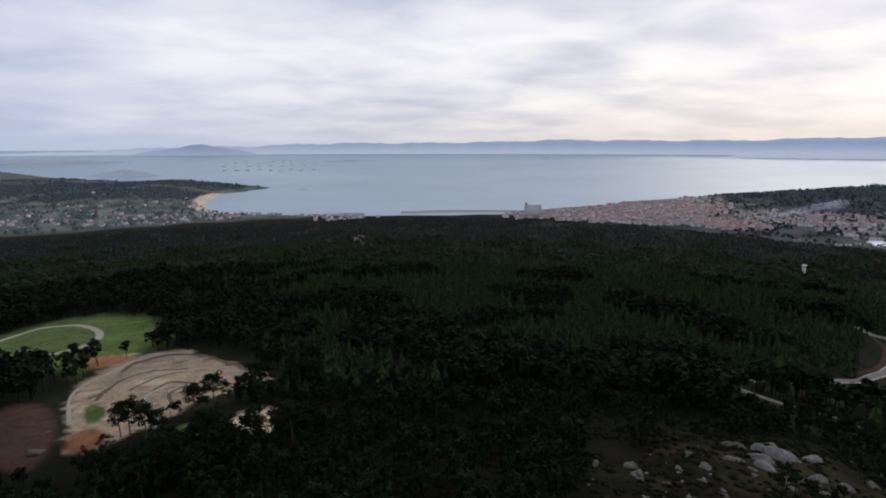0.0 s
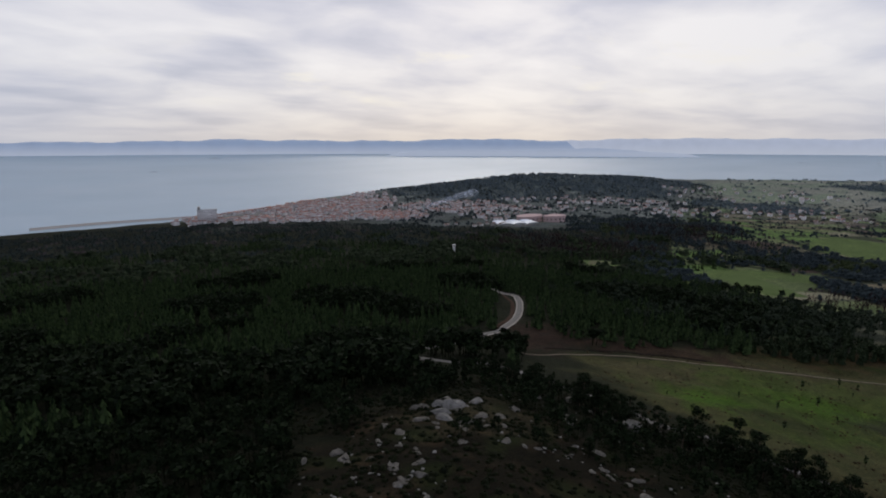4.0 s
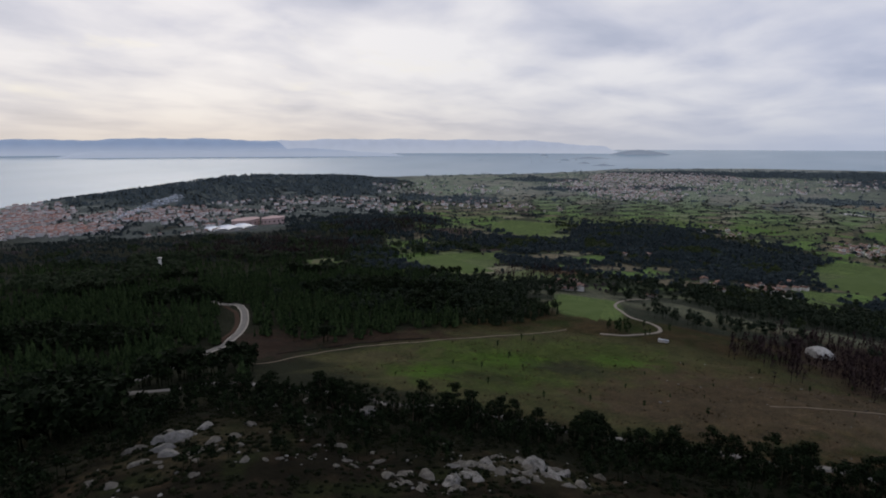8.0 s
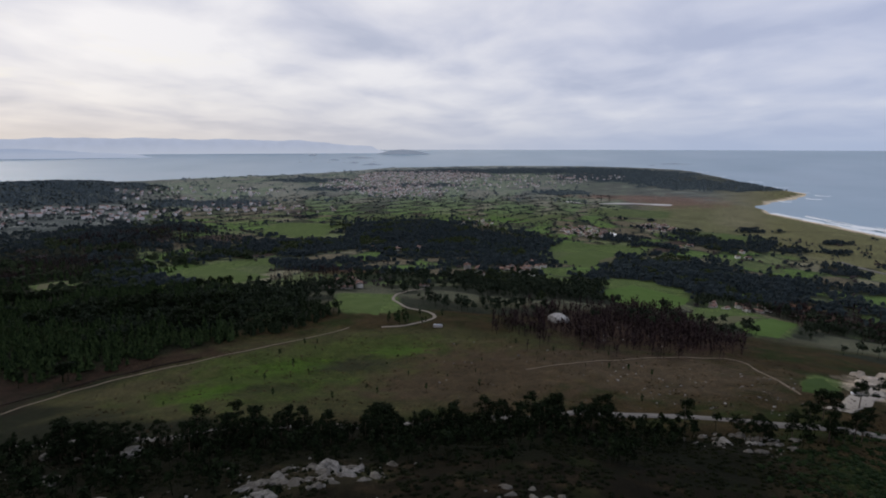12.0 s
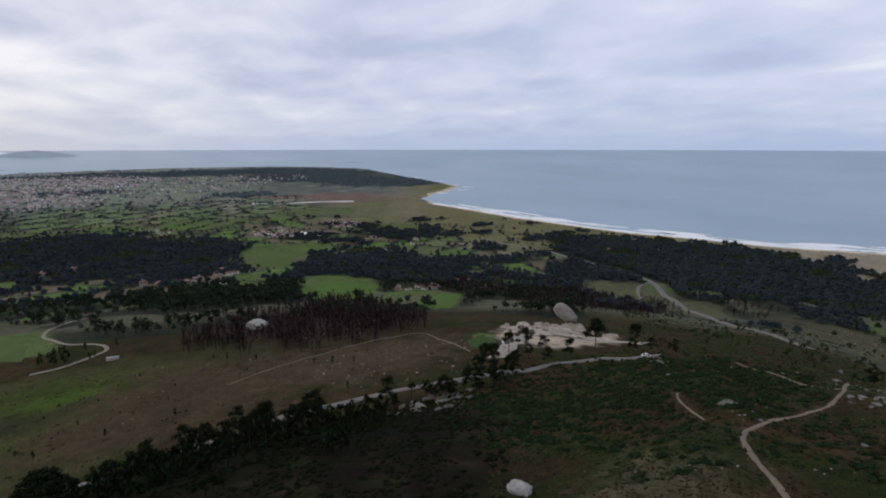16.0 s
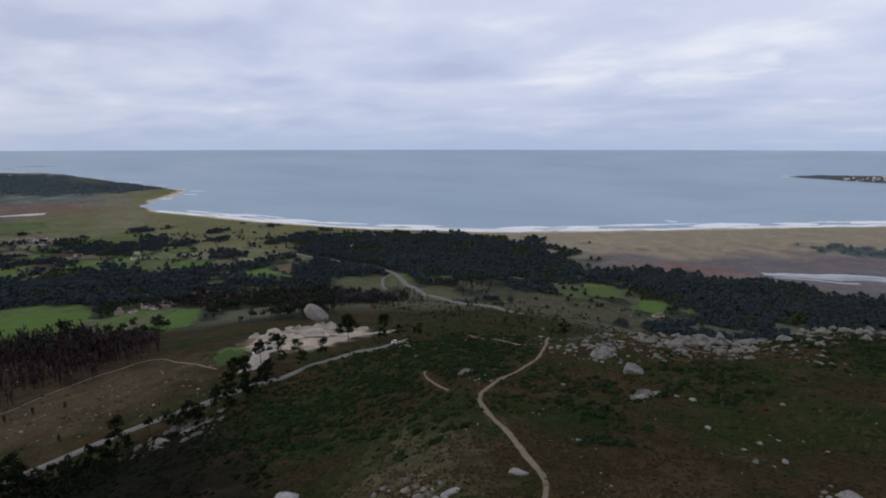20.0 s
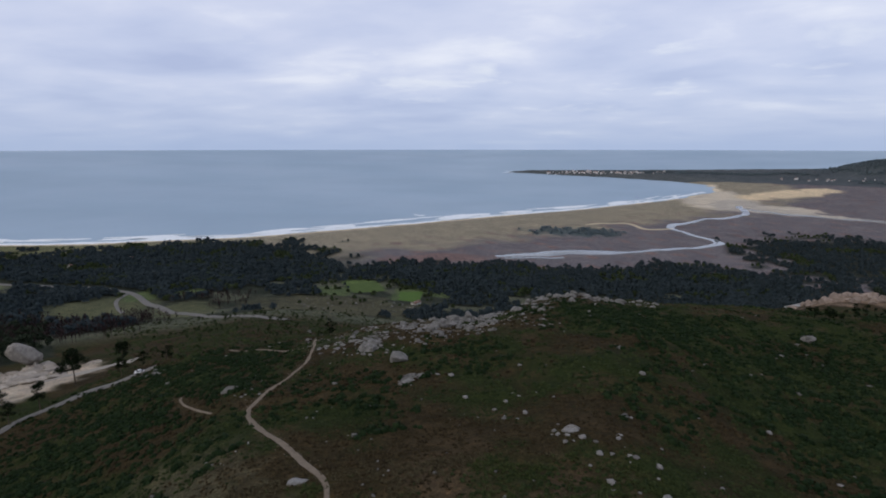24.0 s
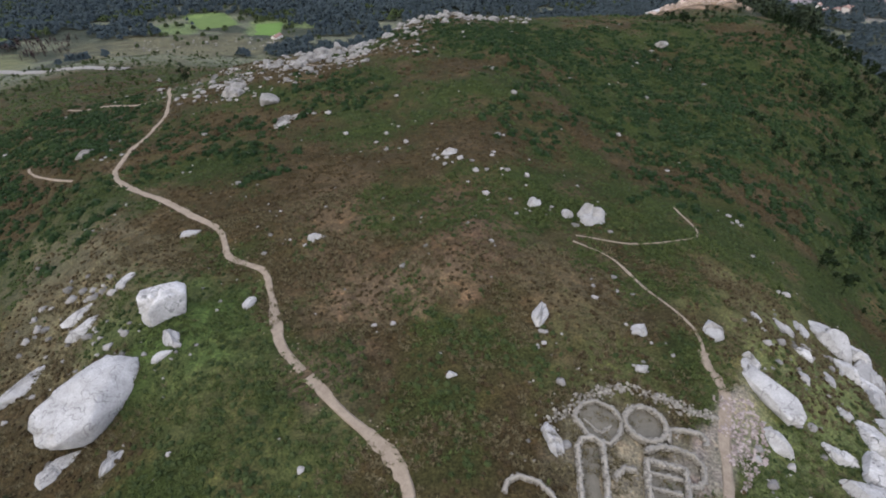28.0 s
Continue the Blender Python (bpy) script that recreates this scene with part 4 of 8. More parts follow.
PLOT_SPOTS = [(107.5, 600, 4.4, 75), (113, 520, 3.6, 60), (118.6, 530, 2.6, 75), (100.9, 920, 3.2, 100), (98.2, 676, 2.0, 50), (114.4, 1350, 1.6, 70), (76.8, 455, 3.2, 40), (63.6, 700, 3.4, 70), (49.4, 730, 1.6, 28), (163.5, 724, 2.2, 36), (168.6, 680, 1.4, 40)]
CLEARINGS = [(-37, 388, 9, 80), (-29.5, 256, 8.6, 68), (-35.5, 206, 3.2, 40), (-32, 178, 4, 18), (-24, 186, 4, 16), (-22, 228, 4.5, 26), (-19.8, 171, 4.2, 15), (-27.4, 176, 2, 14), (-38, 215, 6, 60), (-12, 168, 2.5, 8), (40.4, 410, 1.9, 85), (37.2, 332, 3.4, 34), (42.6, 336, 2.4, 30), (35.5, 318, 2.5, 26)]


def free_of(x, y, patches, ragged=0.15):
    ok = np.ones(len(x), bool)
    for p in patches:
        ok &= ~in_patch(x, y, *p, ragged)
    return ok


rng = np.random.RandomState(5)
CONIFERS = [conifer(rng, 6, 7) for _ in range(6)]
FAR_CONIFERS = [conifer(rng, 3, 5) for _ in range(4)]
ROUND = [round_tree(rng, 6, 9, 1.0, True, 0.10) for _ in range(6)]
FAR_ROUND = [canopy(rng, 4, 9) for _ in range(8)]
MINI = [canopy(rng, 4, 6) for _ in range(6)]
BARE = [bare_tree(rng) for _ in range(5)]
CUSHIONS = [cushion(rng) for _ in range(8)]
BUSHES = [bush(rng) for _ in range(8)]
THIN = [bush(rng, 9) for _ in range(8)]
GRASS = [grass(rng) for _ in range(8)]
FINE = [round_tree(rng, 6, 9, 1.0, True, 0.09) for _ in range(6)]


def grow(name, protos, x, y, lo, hi, mat, seed, label, category="trees", sink=0.0):
    if category in ("forest", "hedge") and len(x):
        ok = free_of(x, y, PLOT_SPOTS, 0.04)
        x, y = x[ok], y[ok]
        ok = (near_line(x, y, COAST_ROAD) > 17) & ~in_patch(x, y, 138, 690, 4.5, 70, 0.2) & ~in_patch(x, y, 145, 590, 3, 60, 0.2)
        x, y = x[ok], y[ok]
    if len(x):
        size = np.random.RandomState(seed).uniform(lo, hi, len(x)) * (1 + 0.15 * waves(x, y, 60, seed))
        tagged(strew(name, protos, x, y, size, mat, seed, sink), label, category, kind="stuff")


# the great plantation on the firth side
x, y = spots(rng, -50, 64, 175, 640, 5.6)
b, r = polar(x, y)
edge = np.where(b < 30, 180, np.where(b < 42, 240, np.interp(b, [42, 45, 55, 64, 68, 75], [338, 341, 352, 370, 382, 410])))
ok = (r > edge + 14 * waves(x, y, 40, 8)) & free_of(x, y, CLEARINGS) & (near_line(x, y, HILL_ROAD) > 6)
x, y, b, r = x[ok], y[ok], b[ok], r[ok]
planted = (waves(x, y, 190, 51) + (r - 300) / 500 > 0) & (b > -18 + 9 * waves(x, y, 70, 97))
grow("plantation", CONIFERS, x[planted], y[planted], 6, 14, m_conifer, 61, "dense plantation of dark green young conifers", "forest")
grow("woodland", ROUND, x[~planted], y[~planted], 9, 14, m_pine, 62, "dark mixed pine and eucalyptus woodland", "forest")
x, y = spots(rng, 63, 75, 365, 570, 5.4)
b, r = polar(x, y)
ok = (r > np.interp(b, [63, 68, 75], [370, 384, 410]) + 6 * waves(x, y, 30, 9)) & (r < np.interp(b, [63, 68, 74, 75], [570, 534, 428, 414]) + 8 * waves(x, y, 40, 10))
grow("plantation", CONIFERS[:3] + ROUND[:3], x[ok], y[ok], 6, 12, m_nearpine, 65, "dark mixed wood tapering off beside the meadow", "forest")
x, y = spots(rng, -50, 66, 640, 1480, 9.0)
b, r = polar(x, y)
limit = np.interp(b, [-50, -30, -10, 10, 22, 32, 40, 50, 66], [1450, 1415, 1410, 1400, 1325, 1215, 1160, 1240, 1100])
ok = (r < limit) & free_of(x, y, [(63, 740, 5.5, 90), (49.5, 736, 2, 32), (60, 700, 6, 40)])
x, y, b, r = x[ok], y[ok], b[ok], r[ok]
c = waves(x, y, 240, 52) > 0.1
close = r + 190 * waves(x, y, 170, 98) < 900
brown = ~close & (waves(x, y, 130, 99) + 0.5 * waves(x, y, 45, 100) > 0.75)
grow("woodland", FAR_CONIFERS, x[c & close], y[c & close], 8, 13, m_conifer, 63, "dark conifer forest on the lower slope", "forest")
grow("woodland", FAR_ROUND, x[~c & close], y[~c & close], 8, 13, m_nearpine, 64, "dark mixed woodland on the lower slope", "forest")
k = ~close & ~brown
grow("woodland", FAR_CONIFERS, x[c & k], y[c & k], 4.5, 8, m_firthpine, 67, "far dark conifer forest down to the firth", "forest")
grow("woodland", FAR_ROUND, x[~c & k], y[~c & k], 4.5, 8, m_firthpine, 68, "far dark pine woodland down to the firth", "forest")
grow("woodland", FAR_ROUND, x[brown], y[brown], 4, 7, m_winter, 69, "brown winter woodland among the pines", "forest")

for i, (pb, pr, wb, wr) in enumerate(WOODS + WOODS_TOO):
    gap = 6.0 if pr < 700 else 7.6 if pr < 1100 else 9
    x, y = spots(rng, pb - wb * 1.2, pb + wb * 1.2, max(pr - wr * 1.2, 250), pr + wr * 1.2, gap)
    ok = in_patch(x, y, pb, pr, wb, wr) & (coast_distance(x, y, LAND) > 60)
    x, y = x[ok], y[ok]
    dark = waves(x, y, 160, 53 + i) > -0.35
    near = pr < 700
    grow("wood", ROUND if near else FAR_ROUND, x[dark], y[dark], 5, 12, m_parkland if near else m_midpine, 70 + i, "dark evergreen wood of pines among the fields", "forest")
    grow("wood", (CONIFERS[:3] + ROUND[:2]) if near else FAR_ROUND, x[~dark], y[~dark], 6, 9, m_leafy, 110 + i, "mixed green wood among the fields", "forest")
# bare winter woods and burnt strips
for i, (pb, pr, wb, wr) in enumerate([(103.5, 395, 7.5, 68), (95, 372, 3.2, 26), (112, 390, 4, 50), (134.9, 560, 8, 90), (108, 460, 5, 40), (128, 640, 7, 60), (120, 610, 4, 40), (45, 900, 8, 120), (56, 1150, 5, 120), (146, 640, 5, 40), (72, 640, 4, 40)]):
    x, y = spots(rng, pb - wb * 1.2, pb + wb * 1.2, pr - wr * 1.2, pr + wr * 1.2, 3.5 if pr < 500 else 5.5)
    ok = in_patch(x, y, pb, pr, wb, wr, 0.6) & (waves(x, y, 14, 93) > -0.7) & free_of(x, y, [(98.6, 396, 1.5, 24)])
    grow("bare_wood", BARE, x[ok], y[ok], 5, 11, m_bare, 150 + i, "leafless brown winter wood of thin trunks", "forest")
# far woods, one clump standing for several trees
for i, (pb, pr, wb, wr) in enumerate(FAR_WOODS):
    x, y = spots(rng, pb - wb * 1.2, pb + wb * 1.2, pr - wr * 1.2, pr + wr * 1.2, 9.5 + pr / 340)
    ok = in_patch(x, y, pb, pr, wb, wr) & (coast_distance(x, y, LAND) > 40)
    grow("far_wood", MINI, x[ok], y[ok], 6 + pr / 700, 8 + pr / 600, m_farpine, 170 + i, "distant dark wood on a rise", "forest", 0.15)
# patchy woodland between the fields
x, y = spots(rng, 52, 134, 420, 1560, 7.6)
b, r = polar(x, y)
ok = (copse(x, y) > 0) & free_of(x, y, FIELDS + PASTURES + [(79, 420, 5, 70), (132, 330, 9, 60)], 0.06) & (coast_distance(x, y, LAND) > 80)
x, y, r = x[ok], y[ok], r[ok]
n = r < 640
grow("wood", ROUND, x[n], y[n], 6, 11, m_parkland, 260, "patchy dark woodland between small fields", "forest")
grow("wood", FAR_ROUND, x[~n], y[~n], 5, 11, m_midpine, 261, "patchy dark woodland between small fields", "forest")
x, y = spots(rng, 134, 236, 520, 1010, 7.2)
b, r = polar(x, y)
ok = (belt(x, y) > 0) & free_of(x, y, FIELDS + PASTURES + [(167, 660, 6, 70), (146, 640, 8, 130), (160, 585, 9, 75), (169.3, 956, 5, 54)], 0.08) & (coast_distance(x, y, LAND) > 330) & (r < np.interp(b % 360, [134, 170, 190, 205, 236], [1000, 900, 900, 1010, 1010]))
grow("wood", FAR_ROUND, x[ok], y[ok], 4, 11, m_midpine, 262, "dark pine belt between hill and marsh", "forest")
# young pines and dark scrub under the road belt
x, y = spots(rng, 34, 127, 95, 222, 3.9)
b, r = polar(x, y)
lo = np.interp(b, [34, 50, 66, 80, 105, 118, 127], [118, 120, 118, 124, 134, 185, 212])
hi = np.interp(b, [34, 42, 50, 59, 75, 86, 105, 119, 127], [236, 213, 202, 188, 182, 188, 205, 212, 220])
ok = (r > lo + 16 * waves(x, y, 26, 255)) & (r < hi - 6) & free_of(x, y, [(71, 119, 9, 13), (36, 142, 8, 16), (53.6, 172, 3, 8), (117.5, 188, 5, 14)]) & (waves(x, y, 15, 95) + (r - lo) / 60 > -0.1) & (near_line(x, y, HILL_ROAD) > 5)
grow("young_pines", FINE, x[ok], y[ok], 3.0, 6.6, m_pine, 263, "thick belt of young pines below the road", "forest")
x, y = spots(rng, -48, 34, 70, 205, 3.0)
b, r = polar(x, y)
ok = (waves(x, y, 40, 256) + (r - 150) / 70 + 1.5 * (b < 16) > 0) & (r > np.interp(b, [-48, 10, 20, 34], [70, 70, 112, 150])) & free_of(x, y, CLEARINGS)
grow("young_pines", FINE, x[ok], y[ok], 2.6, 7.5, m_pine, 264, "young pines and scrub below the summit", "forest")
x, y = spots(rng, 208, 246, 95, 440, 5.5)
b, r = polar(x, y)
ok = (waves(x, y, 50, 271) + ((b % 360) - 222) / 16 + (r - 210) / 220 > 0.1) & free_of(x, y, [(209, 395, 8.5, 55)])
grow("young_pines", FINE, x[ok], y[ok], 2.0, 5.5, m_pine, 272, "dark young pines on the shaded slope", "forest")
# hedges and single trees in the farmland
x, y = spots(rng, 58, 131, 560, 2400, 9)
b, r = polar(x, y)
bound = parcels(x, y)[1]
ok = ((bound < 3 + r / 500) & (waves(x, y, 60, 55) > -0.35) | (rng.uniform(size=len(x)) < 0.02)) & ~((b > 104) & (r > 1420)) & (coast_distance(x, y, LAND) > 200) & free_of(x, y, FIELDS, 0.05)
x, y = x[ok], y[ok]
brown = waves(x, y, 140, 56) > 0.25
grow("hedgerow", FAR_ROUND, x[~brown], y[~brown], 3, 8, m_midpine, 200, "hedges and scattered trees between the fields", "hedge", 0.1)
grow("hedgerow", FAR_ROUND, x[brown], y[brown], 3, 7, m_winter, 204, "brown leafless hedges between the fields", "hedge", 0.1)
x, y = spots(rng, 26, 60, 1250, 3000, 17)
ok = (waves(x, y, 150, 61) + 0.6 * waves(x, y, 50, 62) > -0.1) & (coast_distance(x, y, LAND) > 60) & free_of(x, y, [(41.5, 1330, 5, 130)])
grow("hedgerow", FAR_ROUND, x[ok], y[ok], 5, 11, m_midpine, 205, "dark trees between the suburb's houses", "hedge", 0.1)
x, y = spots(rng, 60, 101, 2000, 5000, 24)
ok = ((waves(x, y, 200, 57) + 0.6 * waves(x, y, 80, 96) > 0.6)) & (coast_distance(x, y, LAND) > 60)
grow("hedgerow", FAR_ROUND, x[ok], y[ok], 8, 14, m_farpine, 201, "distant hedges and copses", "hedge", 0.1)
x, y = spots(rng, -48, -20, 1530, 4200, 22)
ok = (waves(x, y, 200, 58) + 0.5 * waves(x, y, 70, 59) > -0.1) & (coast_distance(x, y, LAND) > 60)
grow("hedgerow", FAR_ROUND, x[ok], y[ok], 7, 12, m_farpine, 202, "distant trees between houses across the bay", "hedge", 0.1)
x, y = spots(rng, 138, 172, 235, 540, 9)
ok = (waves(x, y, 46, 257) + 0.6 * waves(x, y, 18, 258) > 0.35) & (near_line(x, y, HILL_ROAD) > 6)
grow("scrub_trees", ROUND, x[ok], y[ok], 2.0, 5.0, m_leafy, 265, "scattered bushes on the seaward slope", "scrub", 0.2)
x, y = spots(rng, 138, 172, 230, 520, 4)
ok = (waves(x, y, 30, 259) > -0.2) & (near_line(x, y, HILL_ROAD) > 5)
grow("gorse", CUSHIONS, x[ok], y[ok], 1.0, 2.4, m_scrub, 266, "gorse and grass on the seaward slope", "scrub")
x, y = spots(rng, 156, 178, 600, 900, 13)
ok = (waves(x, y, 50, 59) > 0.1)
grow("hedgerow", FAR_ROUND, x[ok], y[ok], 4, 9, m_leafy, 203, "hedges and scrub round small fields", "hedge", 0.1)

# scrub of the hilltop
for r0, r1, gap, lo, hi in ((14, 120, 1.0, 0.4, 1.1), (120, 330, 1.8, 0.8, 2.0)):
    x, y = spots(rng, 124, 246, r0, r1, gap)
    b, r = polar(x, y)
    ok = (waves(x, y, 9, 81) + 0.8 * waves(x, y, 28, 82) > -0.75) & (rng.uniform(size=len(x)) < np.clip(1.5 - r / 250, 0.3, 1))
    for line, wide in zip(PATHS, (1.15, 0.95, 1.3, 0.9, 0.5, 0.5, 1.3, 1.0)):
        ok &= near_line(x, y, line, 1) > wide
    ok &= free_of(x, y, [(-139.2, 35, 16, 8.5), (-129.5, 47, 5, 15), (131.5, 312, 8, 56)])
    x, y = x[ok], y[ok]
    g = greenness(x, y) + rng.normal(size=len(x)) * 0.16
    shrubs = BUSHES if r0 < 100 else THIN
    grow("gorse", shrubs, x[g > 0.42], y[g > 0.42], lo, hi, m_scrub, 210, "low green gorse and grass covering the hilltop", "scrub")
    grow("heather", shrubs, x[g <= 0.42], y[g <= 0.42], lo, hi * 0.85, m_dry, 211, "brown heather and bracken among the gorse", "scrub")
# dark stands of tall gorse
for k, (pb, pr, wb, wr) in enumerate([(222, 210, 18, 85), (204, 180, 13, 44), (190, 215, 9, 26), (214, 130, 8, 30), (144, 165, 8, 55), (139, 205, 6, 45), (131, 195, 7, 34), (134, 150, 8, 26), (150, 175, 6, 26), (126, 160, 6, 30), (135, 236, 7, 8), (148, 222, 7, 20), (156, 140, 5, 18), (163, 130, 4, 14), (152, 200, 3.5, 24), (192, 200, 8, 26), (174, 150, 5, 16), (166, 110, 4, 10), (196, 120, 5, 12)]):
    x, y = spots(rng, pb - wb * 1.2, pb + wb * 1.2, pr - wr * 1.2, pr + wr * 1.2, 2.0)
    ok = in_patch(x, y, pb, pr, wb, wr, 0.55) & (waves(x, y, 16, 94) > -0.45)
    for line in PATHS:
        ok &= near_line(x, y, line, 2) > 2.2
    grow("tall_gorse", BUSHES, x[ok], y[ok], 1.2, 3.0, m_furze, 280 + k, "dense dark green stand of tall gorse", "scrub")
# bent grass between the bushes near the summit
x, y = spots(rng, 124, 246, 16, 90, 0.5)
ok = waves(x, y, 13, 83) + 0.7 * waves(x, y, 4, 84) > -0.1
for line, wide in zip(PATHS, (0.62, 0.46, 0.7, 0.45, 0.2, 0.15, 0.6, 0.5)):
    ok &= near_line(x, y, line, 1) > wide
ok &= free_of(x, y, [(-129.5, 47, 3, 11)])
x, y = x[ok], y[ok]
g = greenness(x, y) + rng.normal(size=len(x)) * 0.2 > 0.5
grow("bent_grass", GRASS, x[g], y[g], 0.5, 1.2, m_grass, 215, "short green grass between the gorse bushes", "grass")
grow("bent_grass", GRASS, x[~g], y[~g], 0.5, 1.2, m_straw, 216, "dry straw-coloured grass between the bushes", "grass")
x, y = spots(rng, -48, 126, 45, 235, 2.0)
b, r = polar(x, y)
top = np.interp(b, [-48, 30, 50, 75, 126], [200, 200, 190, 175, 205])
ok = (r < top) & (waves(x, y, 30, 85) + 0.6 * waves(x, y, 10, 86) > -0.5) & (near_line(x, y, HILL_ROAD) > 4) & free_of(x, y, CLEARINGS)
x, y, b, r = x[ok], y[ok], b[ok], r[ok]
dry = waves(x, y, 22, 87) > 0.8
grow("gorse", BUSHES, x[~dry], y[~dry], 0.9, 2.4, m_shade, 212, "gorse coloured near black for shade on the slope below the summit", "scrub")
grow("bracken", BUSHES, x[dry], y[dry], 0.6, 1.4, m_darkbracken, 213, "brown bracken coloured darker for shade on the slope below the summit", "scrub")
x, y = spots(rng, 48, 122, 205, 370, 3.6)
ok = (waves(x, y, 40, 88) + waves(x, y, 12, 89) > 0.2) & (near_line(x, y, HILL_ROAD) > 4)
grow("grass_tufts", CUSHIONS, x[ok], y[ok], 0.5, 1.5, m_dry, 214, "rough grass tufts in the meadow", "grass")

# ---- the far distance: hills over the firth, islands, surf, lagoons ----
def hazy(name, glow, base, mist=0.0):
    """Land so far off that haze is painted in: a blue glow, paler towards its foot by mist."""
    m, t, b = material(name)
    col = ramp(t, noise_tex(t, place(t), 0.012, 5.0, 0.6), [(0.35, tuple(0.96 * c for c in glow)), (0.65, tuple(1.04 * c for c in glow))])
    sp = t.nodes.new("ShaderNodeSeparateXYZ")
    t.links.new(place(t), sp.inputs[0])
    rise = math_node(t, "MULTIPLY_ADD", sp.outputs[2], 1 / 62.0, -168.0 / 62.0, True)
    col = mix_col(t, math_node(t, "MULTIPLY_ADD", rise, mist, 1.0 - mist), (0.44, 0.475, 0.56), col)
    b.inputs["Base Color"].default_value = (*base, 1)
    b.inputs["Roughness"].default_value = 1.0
    # the haze colour glows by itself, whatever light falls on the land
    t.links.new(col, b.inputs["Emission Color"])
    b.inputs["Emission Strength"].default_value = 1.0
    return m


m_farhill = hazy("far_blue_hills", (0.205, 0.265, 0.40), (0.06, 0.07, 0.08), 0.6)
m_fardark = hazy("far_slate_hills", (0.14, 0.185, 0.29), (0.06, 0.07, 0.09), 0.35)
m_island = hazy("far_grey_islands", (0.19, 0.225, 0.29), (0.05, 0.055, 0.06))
m_foam = mottled("white_surf_foam", (0.62, 0.66, 0.68), (0.88, 0.90, 0.90), 9.0, 0.8, 5, 0.2, 0.3)
m_salt = mottled("pale_salt_flat", (0.30, 0.28, 0.27), (0.55, 0.53, 0.52), 30.0, 0.6, 5, 0.0, 0.3)
m_water = material("lagoon_water")[0]
m_water.node_tree.nodes["Principled BSDF"].inputs["Base Color"].default_value = (0.16, 0.17, 0.17, 1)
m_water.node_tree.nodes["Principled BSDF"].inputs["Roughness"].default_value = 0.12


def ridge(name, b0, b1, r, tops, mat, label, deep=2500, seed=1, rugged=0.06, foot=0.0):
    """A range of hills r metres off; tops: (bearing, degrees over the level) along its skyline."""
    b = np.arange(b0, b1 + 0.01, 0.25)
    el = np.interp(b, [t[0] for t in tops], [t[1] for t in tops])
    kern = np.ones(9) / 9
    el = np.convolve(np.pad(el, 4, mode="edge"), kern, "valid")
    rng = np.random.RandomState(seed)
    for k in range(1, 7):
        el = el + rugged / k * np.sin(b * k * 0.9 + rng.uniform(0, 6.28)) * rng.uniform(0.5, 1)
    ends = np.clip(np.minimum(b - b0, b1 - b) / 1.5, 0, 1)
    drop = r * r / (2 * GLOBE)
    rows = []
    for f, q in ((0.0, 0.0), (0.35, 0.5), (0.7, 0.85), (1.0, 1.0), (1.5, 0.7), (2.2, 0.0)):
        rad = r + deep * f
        top = EYE + np.tan(np.radians(el)) * rad + rad * rad / (2 * GLOBE)
        z = foot + np.maximum(top, 0) * q * ends + (0 if q in (0, 1) else 1) * 14 * np.sin(b * 3 + f * 9)
        x, y = at(b, rad + 0 * b)
        rows.append(np.stack(drawn(x, y, z if q else z - 60)[:3], -1))
    v = np.array(rows)
    n = len(b)
    i = (np.arange(5)[:, None] * n + np.arange(n - 1)[None, :]).ravel()
    return tagged(new(name, mesh_from(name, v.reshape(-1, 3), np.stack([i, i + 1, i + 1 + n, i + n], 1), mat)), label, "hills", kind="structure")


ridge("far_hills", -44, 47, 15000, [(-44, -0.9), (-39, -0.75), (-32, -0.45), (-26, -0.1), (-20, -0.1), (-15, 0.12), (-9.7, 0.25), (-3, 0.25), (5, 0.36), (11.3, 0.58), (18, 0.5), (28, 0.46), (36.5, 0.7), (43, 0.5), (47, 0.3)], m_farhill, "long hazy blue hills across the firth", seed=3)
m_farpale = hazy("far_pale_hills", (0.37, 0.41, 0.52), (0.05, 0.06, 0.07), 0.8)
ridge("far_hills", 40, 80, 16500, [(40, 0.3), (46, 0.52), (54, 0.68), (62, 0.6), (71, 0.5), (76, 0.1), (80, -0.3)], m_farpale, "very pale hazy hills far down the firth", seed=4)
ridge("far_peak", -31, -18, 13500, [(-31, -0.9), (-28, -0.5), (-26.2, -0.3), (-24.4, 0.26), (-22.6, -0.15), (-20.7, -0.45), (-18, -0.9)], m_fardark, "hazy slate blue hill rising across the firth", 1200, 5, 0.03)
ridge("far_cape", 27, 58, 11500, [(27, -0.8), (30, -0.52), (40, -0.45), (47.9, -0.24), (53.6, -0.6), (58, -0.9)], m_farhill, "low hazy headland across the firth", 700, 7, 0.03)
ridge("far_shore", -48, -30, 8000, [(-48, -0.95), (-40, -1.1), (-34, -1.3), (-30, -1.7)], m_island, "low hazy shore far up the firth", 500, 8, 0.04)


